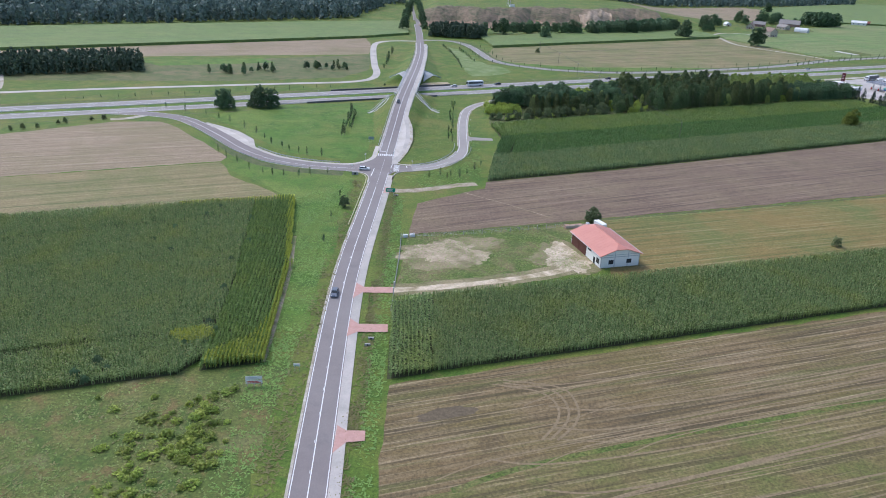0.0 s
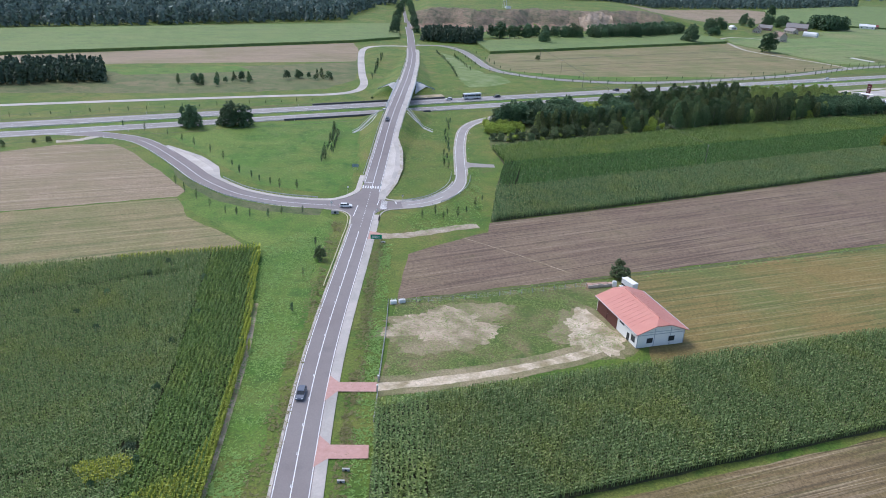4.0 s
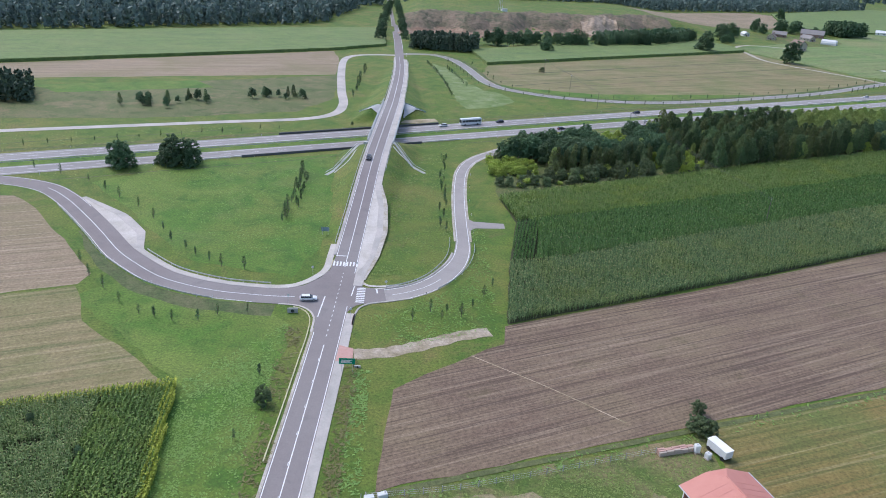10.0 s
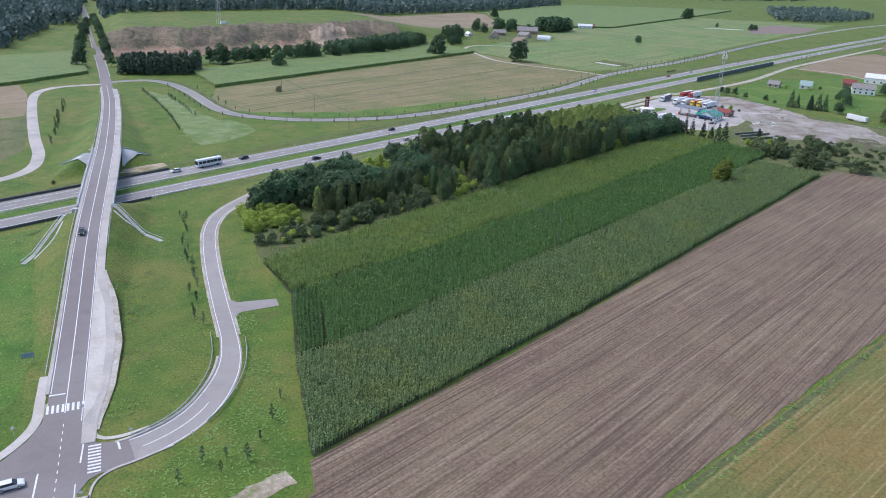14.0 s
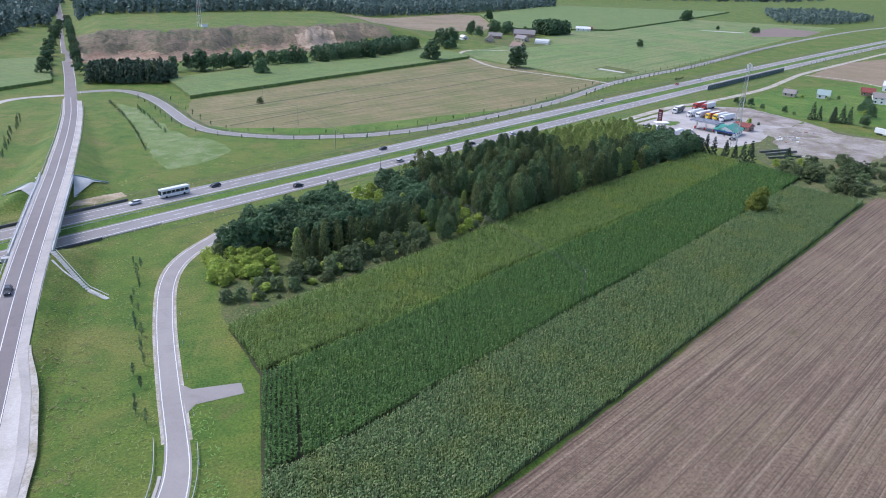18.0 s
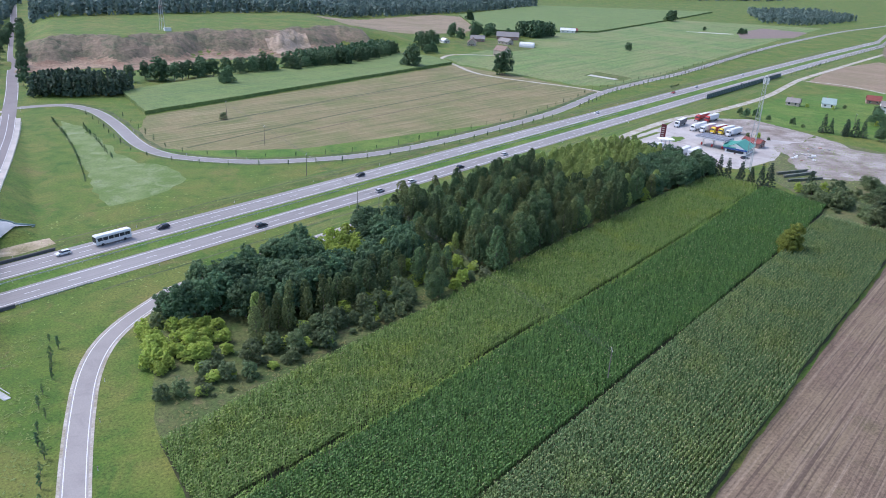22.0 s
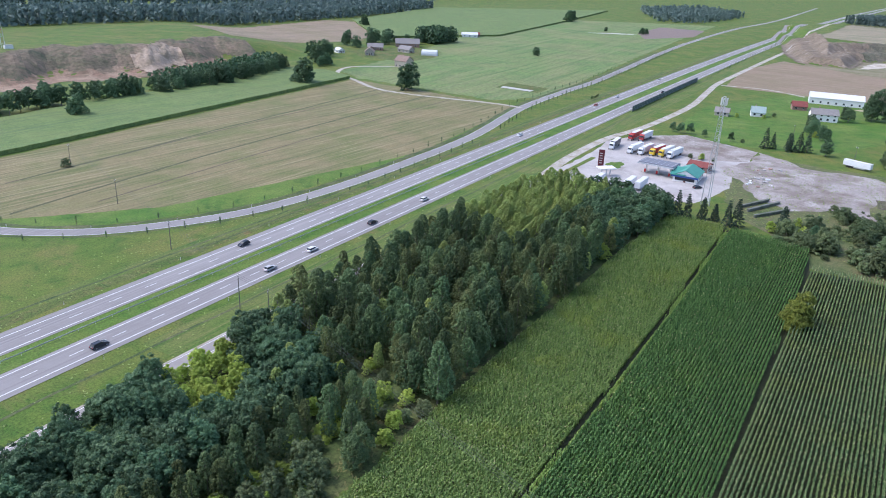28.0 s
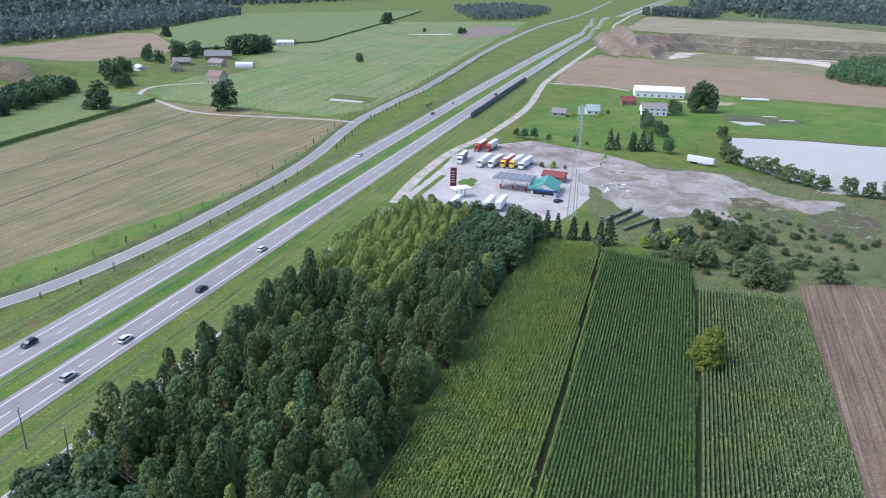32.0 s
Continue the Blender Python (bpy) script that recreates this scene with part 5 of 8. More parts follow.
def crown_mesh(seed, h, r, base, kind, clusters=90, per=60, size=0.25, tuft=1.0):
    """A crown of leafy boughs, each a small dome of leaves: 'oval', 'cone', 'round' or 'shrub'; gaps and an uneven outline."""
    rng = np.random.default_rng(seed)
    V = []
    ph = rng.uniform(0, 6.28, 3)
    lobes = []
    for i in range(11):
        t = (i + 0.5) / 11
        az = i * 2.39996 + rng.uniform(-0.4, 0.4)
        up = (0.03 if kind == "shrub" else 0.05) + 0.7 * t + rng.uniform(-0.06, 0.06)
        out = math.sqrt(max(0.0, 1 - (1.5 * up - 0.55) ** 2)) * rng.uniform(0.5, 0.8) * (1 - 0.55 * t)
        lobes.append((r * out * math.cos(az), r * out * math.sin(az), base + (h - base) * up, r * rng.uniform(0.3, 0.48)))
    for c in range(clusters):
        t = (c + rng.random()) / clusters
        az = c * 2.39996 + rng.uniform(-0.5, 0.5)
        if kind in ("round", "shrub"):
            lx, ly, lz, lr = lobes[c % len(lobes)]
            d = rng.normal(0, 1, 3)
            d[2] = abs(d[2]) * 0.9 - 0.4
            d /= np.linalg.norm(d)
            cc = np.array([lx, ly, lz]) + d * lr * rng.uniform(0.75, 1.1) * np.array([1, 1, 0.85 * (h - base) / (1.7 * r)])
            spread = (0.21 if kind == "shrub" else 0.18) * r * rng.uniform(0.65, 1.35)
        else:
            if kind == "cone":
                t = (int(t * 13) + 0.3 * rng.random()) / 13
                prof = (1 - t) ** 0.9 + 0.04
            else:
                prof = (1 - t) ** 0.42 * min(1.0, t / 0.2) ** 0.5 * 1.05 + 0.05
            rr = r * prof * (0.6 + 0.42 * rng.random() ** 0.6) * (1 + 0.2 * math.sin(2 * az + ph[0] + 2 * t) + 0.18 * math.sin(3 * az + ph[1] + 6 * t))
            if c % 7 == 0:
                rr *= 0.4
            cc = np.array([rr * math.cos(az), rr * math.sin(az), base + (h - base) * t - (0.12 * rr if kind == "cone" else 0)])
            spread = 0.22 * r * rng.uniform(0.65, 1.3) * (0.4 + 0.6 * prof)
        spread *= tuft
        d = rng.normal(0, 1, (per, 3))
        d /= np.linalg.norm(d, axis=1)[:, None]
        d[:, 2] = np.where(d[:, 2] < -0.35, -d[:, 2], d[:, 2])
        tall = {"oval": 1.35, "cone": 0.45, "round": 0.8, "shrub": 0.85}[kind]
        pts = cc + d * spread * rng.uniform(0.6, 1.12, (per, 1)) * np.array([1, 1, tall])
        outward = d + rng.normal(0, 0.42, pts.shape) + np.array([0, 0, 0.25])
        outward /= np.linalg.norm(outward, axis=1)[:, None] + 1e-6
        t1 = np.cross(outward, rng.normal(0, 1, pts.shape))
        t1 /= np.linalg.norm(t1, axis=1)[:, None] + 1e-6
        t2 = np.cross(outward, t1)
        s = size * rng.uniform(0.6, 1.3, (per, 1))
        V.append(np.stack([pts - t1 * s, pts - t2 * s * 0.65, pts + t1 * s, pts + t2 * s * 0.65], 1).reshape(-1, 3))
    V = np.concatenate(V)
    V[:, 2] = np.maximum(V[:, 2], 0.05)
    return mesh_np("crown", V, np.arange(len(V)).reshape(-1, 4))


def trunk_mesh(seed, h, r):
    rng = random.Random(seed)
    bm = rod((0, 0, -0.2), (rng.uniform(-0.2, 0.2), rng.uniform(-0.2, 0.2), h * 0.85), r, r * 0.25, 7)
    for i in range(5):
        z = h * (0.3 + 0.1 * i)
        a = rng.uniform(0, 6.28)
        rod((0, 0, z), (math.cos(a) * h * 0.13, math.sin(a) * h * 0.13, z + h * 0.12), r * 0.35, r * 0.1, 5, bm)
    me = bpy.data.meshes.new("trunk")
    bm.to_mesh(me)
    bm.free()
    return me


TREES = {}


def tree_kind(key, seed, h, r, base, kind, m, label, category="tree", group="", **kw):
    root = thing(category.replace(" ", "_"), label, category, (0, 0, -600), 0, group)
    part("trunk", trunk_mesh(seed, h * 0.95, 0.05 + h * 0.011), BARK, root)
    part("crown", crown_mesh(seed, h, r, base, kind, **kw), m, root)
    TREES[key] = [root, h, False]


def plant(key, x, y, scale=1.0, rz=0.0, z=None, wide=1.0):
    root, h, used = TREES[key]
    m = Matrix.Translation((x, y, (height(x, y) if z is None else z))) @ Matrix.Rotation(radians(rz), 4, "Z") @ Matrix.Diagonal((scale * wide, scale * wide, scale, 1))
    if not used:
        TREES[key][2] = True
        root.matrix_world = m
        return root
    c = copy_thing(root, Matrix.Identity(4))
    c.matrix_basis = m
    return c


for i in range(3):
    tree_kind(f"alder{i}", 10 + i, 13.8 - i, 2.6 + 0.2 * i, 1.2, "oval", L_ALDER, "slender dark grey-green alder tree in the wood", "alder tree", group="wood", clusters=260, per=34, size=0.17, tuft=0.72)
    tree_kind(f"birch{i}", 110 + i, 14.2 - i, 2.3 + 0.2 * i, 0.9, "oval", L_BIRCH, "tall olive-green birch with drooping twigs in the wood", "birch tree", group="wood", clusters=300, per=26, size=0.18, tuft=0.6)
    tree_kind(f"broad{i}", 20 + i, 11.5, 4.2, 1.5, "round", L_BROAD, "broad dark green tree in the wood", "maple tree", group="wood", clusters=260, per=36, size=0.22, tuft=0.75)
    tree_kind(f"shrub{i}", 30 + i, 5.5, 2.6, 0.2, "shrub", L_WILLOW, "grey-green bush at the edge of the wood", "bush", clusters=130, per=34, size=0.17, tuft=0.75)
    tree_kind(f"light{i}", 40 + i, 7.5, 3.2, 0.5, "round", L_LIGHT, "light green young tree in the wood", "willow tree", group="wood", clusters=200, per=32, size=0.2, tuft=0.72)
for i in range(2):
    tree_kind(f"pale{i}", 45 + i, 11 - i, 2.5, 0.8, "oval", L_PALE, "pale yellow-green young birch in the wood", "birch tree", group="wood", clusters=230, per=30, size=0.18, tuft=0.7)
tree_kind("spruce0", 50, 11, 2.3, 0.3, "cone", L_PINE, "dark conical spruce tree", clusters=110, per=42, size=0.24)
tree_kind("spruce1", 51, 9, 2.2, 0.3, "cone", L_PINE, "dark conical spruce tree", clusters=110, per=42, size=0.24)
tree_kind("oak0", 60, 13, 5.6, 0.6, "round", L_BROAD, "large dark broad-leaved tree standing alone", clusters=300, per=40, size=0.3, tuft=0.8)
tree_kind("oak1", 61, 12, 5.0, 0.5, "round", L_OAK, "large olive green broad-leaved tree standing alone", clusters=420, per=52, size=0.27, tuft=0.85)
tree_kind("sapling0", 70, 3.6, 0.5, 0.8, "oval", L_ALDER, "thin young roadside tree", "young tree", "roadside saplings", clusters=16, per=12, size=0.2)
tree_kind("sapling1", 71, 3.0, 0.42, 0.7, "oval", L_BROAD, "thin young roadside tree", "young tree", "roadside saplings", clusters=16, per=12, size=0.2)

rng = random.Random(11)
WOOD = [(57, 303), (74, 303), (110, 317), (150, 333), (190, 351), (262, 385), (318, 408), (310, 440), (296, 460), (262, 448), (180, 410), (118, 380.5), (84, 361), (62, 344), (57, 325)]


LITTER = mat("weedy woodland floor", (0.08, 0.105, 0.03), (0.125, 0.13, 0.046), scale=0.3, c3=(0.06, 0.098, 0.024), big=0.12, bump=0.5, grain=0.7, patches=(((0.17, 0.125, 0.07), 6, 0.54, 0.68, 0.7),))
field("wood_floor", [(53.5, 296), (55, 288.2), (90, 305.6), (181, 348), (262, 385), (316, 407), (308, 440), (296, 458), (262, 446), (180, 408), (118, 378), (84, 358), (62, 342), (55.5, 325)], LITTER, 0.035, "dry weedy ground under and beside the trees", "ground", jag=1.2)


def in_poly(x, y, poly):
    return bool(inside(np.array([x]), np.array([y]), poly)[0])


for gi in np.arange(-4, 330, 4.9):
    for gj in np.arange(-20, 90, 4.6):
        x = 57 + gi * 0.906 - gj * 0.423 + rng.uniform(-1.5, 1.5)
        y = 300 + gi * 0.423 + gj * 0.906 + rng.uniform(-1.5, 1.5)
        if not in_poly(x, y, WOOD):
            continue
        d = x - 57
        south = (y - (300 + (x - 57) * 0.45)) / 50
        if d < 22 and south < 0.62:
            continue
        elif south < 0.13 and d < 75:
            key, sc = f"shrub{rng.randrange(3)}", rng.uniform(0.6, 1.2)
            if rng.random() < 0.4:
                continue
        elif 50 < d < 68 and south > 0.6:
            key, sc = f"light{rng.randrange(3)}", rng.uniform(0.55, 0.95)
        elif d < 85:
            key, sc = (f"broad{rng.randrange(3)}", rng.uniform(0.75, 1.1)) if south > 0.35 else (f"alder{rng.randrange(3)}", rng.uniform(0.6, 0.85))
        elif d < 97 and south < 0.45:
            key, sc = rng.choice((f"light{rng.randrange(3)}", f"shrub{rng.randrange(3)}")), rng.uniform(0.45, 0.8)
        elif 170 < d < 248 and south > 0.4:
            key, sc = f"pale{rng.randrange(2)}", rng.uniform(0.8, 1.1)
        elif d > 205:
            key, sc = f"broad{rng.randrange(3)}", rng.uniform(0.7, 1.05)
        else:
            key, sc = f"alder{rng.randrange(3)}", rng.uniform(0.7, 1.15)
        if key.startswith("alder") and rng.random() < (0.75 if d < 50 else 0.32):
            key = f"birch{rng.randrange(3)}"
        if key.startswith(("alder", "broad")) and rng.random() < 0.1:
            key, sc = rng.choice(("pale0", "pale1", "light0", "light2")), sc * 0.9
        plant(key, x, y, sc, rng.uniform(0, 360), wide=rng.uniform(0.9, 1.15))

# dark weeds standing in the western maize
for i, (x, y, r) in enumerate(TALL_WEEDS):
    plant(f"broad{i % 3}", x, y, 0.21 + 0.02 * (i % 3), 47 * i, wide=0.9 * r)

# undergrowth along the southern edge of the wood
ru = random.Random(29)
for i in range(110):
    ux_ = ru.uniform(64, 128)
    uy_ = 289 + (ux_ - 57) * 0.457 + ru.uniform(6, 20)
    plant(ru.choice(("shrub0", "shrub1", "shrub2", "shrub0", "light1")), ux_, uy_, ru.uniform(0.14, 0.4), ru.uniform(0, 360), wide=ru.uniform(1.3, 2.2))

# light green thicket and grey bushes at the wood's end
for i in range(44):
    x, y = 57 + rng.uniform(-2.5, 17), 313 + rng.uniform(0, 21)
    if (x - 57) * 0.42 < y - 311 and y < 336 - 0.2 * (x - 57):
        plant(f"light{rng.randrange(3)}", x, y, rng.uniform(0.36, 0.66), rng.uniform(0, 360), wide=rng.uniform(1.1, 1.5))
for x, y, sc in ((56.3, 302.7, 0.8), (60.4, 303.4, 0.85), (64.9, 301.5, 0.5), (71, 306.5, 0.9), (75.7, 305.9, 0.8), (77.6, 311.9, 1.15), (83.6, 315.4, 1.0), (70, 314, 0.7), (66, 309, 0.55), (90, 316, 0.7), (97, 319, 0.8), (104, 322, 0.6), (59, 338, 0.8), (63, 342, 0.9)):
    plant(f"shrub{rng.randrange(3)}", x, y, sc, rng.uniform(0, 360), wide=1.0)

for i in range(46):
    x = rng.uniform(104, 146)
    y = 300 + (x - 57) * 0.455 + rng.uniform(2.5, 9)
    if in_poly(x, y, WOOD):
        plant(rng.choice(("light0", "light1", "light2", "shrub1")), x, y, rng.uniform(0.22, 0.45), rng.uniform(0, 360), wide=rng.uniform(1.2, 1.7))

# ---- barn ----
ROOF_RED = mat("salmon sheet roofing", (0.5, 0.2, 0.16), (0.55, 0.24, 0.19), scale=0.3, rough=0.5)
WHITE_WALL = mat("white panel wall", (0.82, 0.81, 0.78), (0.75, 0.74, 0.71), scale=0.4)
DARK_DOOR = mat("brown sheet door", (0.11, 0.045, 0.035), (0.14, 0.06, 0.045), scale=0.6)
GLASS_DARK = mat("dark window glass", (0.03, 0.035, 0.04), (0.05, 0.055, 0.06), rough=0.15)
barn = thing("barn", "white barn with a salmon sheet-metal roof on a grassy plot", "barn", (75.6, 105.0, 0), 15.3)
BW, BL, EH, RH = 13.4, 20.8, 4.2, 6.7
GREY_TRIM = mat("grey steel trim", (0.4, 0.42, 0.45), (0.46, 0.48, 0.5), rough=0.5)
part("wall", prism([(0, 0), (BW, 0), (BW, EH), (BW * 0.66, EH + 1.62), (BW * 0.34, EH + 1.62), (0, EH)], 0, BL), WHITE_WALL, barn)


def hip_roof(w, l, eh, rh, over, hip, thick=0.2):
    """A pitched roof with small half-hips at both gables, as a closed shell."""
    bm = bmesh.new()
    zr = lambda x: eh + (rh - eh) * (1 - abs(x - w / 2) / (w / 2))
    cut = 0.34
    top = [(-over, -over, zr(-over)), (w * cut, -over, zr(w * cut)), (w * (1 - cut), -over, zr(w * cut)), (w + over, -over, zr(-over)), (w / 2, hip, rh),
           (-over, l + over, zr(-over)), (w * cut, l + over, zr(w * cut)), (w * (1 - cut), l + over, zr(w * cut)), (w + over, l + over, zr(-over)), (w / 2, l - hip, rh)]
    faces = [(0, 1, 4, 9, 6, 5), (1, 2, 4), (2, 3, 8, 7, 9, 4), (7, 6, 9)]
    tv = [bm.verts.new((x, y, z + thick)) for x, y, z in top]
    bv = [bm.verts.new(p) for p in top]
    for f in faces:
        bm.faces.new([tv[i] for i in f])
        bm.faces.new([bv[i] for i in reversed(f)])
    ring = (0, 1, 2, 3, 8, 7, 6, 5)
    for a, b in zip(ring, ring[1:] + ring[:1]):
        bm.faces.new((tv[a], bv[a], bv[b], tv[b]))
    bmesh.ops.recalc_face_normals(bm, faces=bm.faces)
    return bm


broof = part("roof", hip_roof(BW, BL, EH, RH, 0.7, 2.2), ROOF_RED, barn, "salmon red sheet-metal roof")
part("ridge_cap", rod((BW / 2, 2.0, RH + 0.2), (BW / 2, BL - 2.0, RH + 0.2), 0.14, seg=6), ROOF_RED, broof)
for k in range(14):
    y = 0.2 + k * 1.57
    for sgn in (-1, 1):
        x0, x1 = BW / 2 + sgn * 0.5, BW / 2 + sgn * (BW / 2 + 0.5)
        z0, z1 = RH + 0.2 - (RH - EH) * 0.5 / (BW / 2), EH + 0.2 - (RH - EH) * 0.5 / (BW / 2)
        if 2.4 < y < BL - 2.4:
            part("seam", rod((x0, y, z0 + 0.02), (x1, y, z1 + 0.01), 0.022, seg=4), ROOF_RED, broof)
for y0, y1 in ((9.9, 15.0), (15.2, 20.4)):
    d = part("sliding_door", box(-0.12, y0, 0.05, 0.02, y1, 3.85), DARK_DOOR, barn, "dark brown sheet-metal sliding door")
    for k in range(6):
        part("rib", box(-0.15, y0 + 0.2 + k * 0.9, 0.1, -0.11, y0 + 0.26 + k * 0.9, 3.8), DARK_DOOR, d)
part("gutter", rod((-0.75, -0.6, EH - 0.05), (-0.75, BL + 0.6, EH - 0.05), 0.1, seg=6), GREY_TRIM, barn)
part("gutter", rod((BW + 0.75, -0.6, EH - 0.05), (BW + 0.75, BL + 0.6, EH - 0.05), 0.1, seg=6), GREY_TRIM, barn)


def window(parent, x, y, z, w, h, axis, m_frame=None, m_glass=None):
    """A framed window on a wall: axis 'x' lies along x (faces -y), 'y' along y (faces -x), 'X' and 'Y' face the other way."""
    d = 0.06
    if axis in "xX":
        s = -1 if axis == "x" else 1
        bm = box(x - w / 2 - 0.1, y - d, z - 0.1, x + w / 2 + 0.1, y + d, z + h + 0.1)
        gl = box(x - w / 2, y + s * 0.08 - 0.03, z, x + w / 2, y + s * 0.08 + 0.03, z + h)
    else:
        s = -1 if axis == "y" else 1
        bm = box(x - d, y - w / 2 - 0.1, z - 0.1, x + d, y + w / 2 + 0.1, z + h + 0.1)
        gl = box(x + s * 0.08 - 0.03, y - w / 2, z, x + s * 0.08 + 0.03, y + w / 2, z + h)
    f = part("window", bm, m_frame or GREY_TRIM, parent)
    part("pane", gl, m_glass or GLASS_DARK, f)
    return f


for x in (3.6, 9.8):
    window(barn, x, 0, 1.2, 1.6, 1.3, "x")
window(barn, 0, 1.8, 1.1, 1.7, 1.6, "y")
window(barn, 0, 7.6, 2.9, 2.2, 0.6, "y")
part("door", box(-0.08, 3.6, 0, 0.03, 4.7, 2.1), GLASS_DARK, barn, "dark side door")
for x in (0.1, BW * 0.36, BW * 0.7, BW - 0.1):
    part("wall_post", box(x - 0.09, -0.06, 0, x + 0.09, 0.02, EH + (0.8 if 1 < x < BW - 1 else 0)), GREY_TRIM, barn)
part("wall_band", box(0.2, -0.05, 3.4, BW - 0.2, 0.02, 3.6), GREY_TRIM, barn)
part("wall_band", box(0.2, -0.05, 4.1, BW - 0.2, 0.02, 4.25), GREY_TRIM, barn)

# ---- barn yard ----
WHITE_PAINT = mat("white sheet", (0.72, 0.72, 0.71), (0.6, 0.6, 0.59), scale=0.9)
WOOD_PALE = mat("weathered boards", (0.4, 0.33, 0.28), (0.5, 0.42, 0.36), scale=1.2)
CONC_POST = mat("concrete posts", (0.36, 0.35, 0.33), (0.44, 0.42, 0.4), scale=1.5)
PINK_BRICK = mat("stacked red bricks", (0.45, 0.27, 0.22), (0.55, 0.36, 0.3), scale=2.0)
trailer = thing("caravan_box", "long white box trailer parked behind the barn", "trailer", (82.8, 139.7, 0), -66)
tb = part("body", box(-2.5, -1.0, 0.6, 2.5, 1.0, 2.3, 0.08), WHITE_PAINT, trailer)
part("roof", box(-2.55, -1.05, 2.3, 2.55, 1.05, 2.38), WHITE_WALL, trailer)
for x in (-1.8, 1.8):
    for y in (-1.0, 1.0):
        part("wheel", rod((x, y - 0.12, 0.45), (x, y + 0.12, 0.45), 0.45, seg=14), mat("black rubber", (0.02, 0.02, 0.02), (0.04, 0.04, 0.04)), trailer)
part("chassis", box(-2.4, -0.8, 0.4, 2.4, 0.8, 0.6), mat("black rubber", (0.02,) * 3), trailer)
for i, (x, y) in enumerate(((78.4, 140.0), (80.0, 138.2))):
    t_ = thing("liquid_tank", "white plastic liquid tank in a steel cage", "tank", (x, y, 0), 12 + 20 * i)
    part("pallet", box(-0.6, -0.6, 0, 0.6, 0.6, 0.15), WOOD_PALE, t_)
    part("container", box(-0.55, -0.55, 0.15, 0.55, 0.55, 1.9 - 0.5 * i, 0.12), WHITE_PAINT, t_)
    part("lid", rod((0, 0, 1.88 - 0.5 * i), (0, 0, 2.0 - 0.5 * i), 0.2, seg=12), GREY_TRIM, t_)
pile = thing("timber_stack", "long stack of pale boards along the plot fence", "stack", (74.2, 139.9, 0), 14)
for k in range(5):
    for j in range(3):
        part("board", box(-4 + 1.6 * k, -0.7 + 0.46 * j, 0, -2.5 + 1.6 * k, -0.3 + 0.46 * j, 0.9 + 0.1 * ((k + j) % 3)), PINK_BRICK if j else WOOD_PALE, pile)
for i, (x, y) in enumerate(((14.6, 124.6), (16.9, 125.4))):
    b_ = thing("pallet_box", "white crate on the corner of the fence", "crate", (x, y, 0), 14 + 6 * i)
    part("base", box(-0.9, -0.5, 0, 0.9, 0.5, 0.14), WOOD_PALE, b_)
    part("crate", box(-0.85, -0.5, 0.14, 0.85, 0.5, 1.0, 0.05), WHITE_PAINT, b_)


def fence(name, pts, label, step=2.6, tall=1.5, m_post=CONC_POST, panel=None):
    f = thing(name, label, "fence")
    line = curve(pts, step)
    rnd = random.Random(len(pts) + int(pts[0][0]))
    pm = bpy.data.meshes.new("post")
    bmp = box(-0.07, -0.07, -0.1, 0.07, 0.07, tall, 0.015)
    bmp.to_mesh(pm)
    bmp.free()
    for x, y in line:
        o = part("post", pm, m_post, f)
        o.matrix_local = pose(x, y, 0, rnd.uniform(-3, 3), rnd.uniform(-3, 3), rnd.uniform(0, 90))
    for z in (0.35, 0.8, 1.25):
        part("wire", ribbon(line, 0.012, -0.012, z, lambda x, y: 0.0, 0.02), STEEL, f)
    if panel:
        part("base_wall", ribbon(line, 0.1, -0.1, 0.3, lambda x, y: 0.0, 0.35), panel, f, "low pale concrete base")
    return f


fence("plot_fence", [(13.2, 124.5), (13.3, 110), (13.0, 95), (12.9, 87.5)], "concrete post fence with a low base along the verge", panel=CONC_POST)
fence("plot_fence", [(12.9, 82), (12.8, 76), (12.7, 72)], "concrete post fence beside the maize", panel=CONC_POST)
fence("plot_fence", [(14, 125), (30, 127.6), (51, 133.6), (70, 139.4)], "thin post and wire fence along the ploughed field", 3.4)
for y in (83.0, 86.8):
    gp_ = thing("gate_post", "pale concrete gate post", "gate post", (12.8, y, 0))
    part("shaft", box(-0.16, -0.16, -0.1, 0.16, 0.16, 1.6, 0.02), CONC_POST, gp_)
    part("cap", box(-0.2, -0.2, 1.6, 0.2, 0.2, 1.7), WHITE_WALL, gp_)

# ---- signs ----
GREEN_SIGN = mat("green sign face", (0.0, 0.22, 0.12), (0.0, 0.25, 0.15), rough=0.4)
BLUE_GREY = mat("sign back", (0.2, 0.28, 0.32), (0.25, 0.32, 0.36), rough=0.5)
RED_PAINT = mat("red paint", (0.42, 0.03, 0.03), (0.5, 0.05, 0.04), rough=0.4)


def sign(name, x, y, w, h, z, m, label, rz=0.0, posts=2, bars_=0, m_bar=None):
    s_ = thing(name, label, "sign", (x, y, height(x, y)), rz)
    for px in ((-w * 0.35, w * 0.35) if posts == 2 else (0,)):
        part("post", rod((px, 0.06, -0.1), (px, 0.06, z + h), 0.05, seg=8), STEEL, s_)
    pl = part("panel", box(-w / 2, -0.03, z, w / 2, 0.03, z + h, 0.01), m, s_)
    for k in range(bars_):
        part("bar", box(-w * 0.38, -0.045, z + h * (0.2 + 0.6 * k / max(1, bars_)), w * (0.3 - 0.12 * (k % 2)), -0.032, z + h * (0.2 + 0.6 * k / max(1, bars_)) + h * 0.12), m_bar or WHITE_PAINT, pl)
    return s_


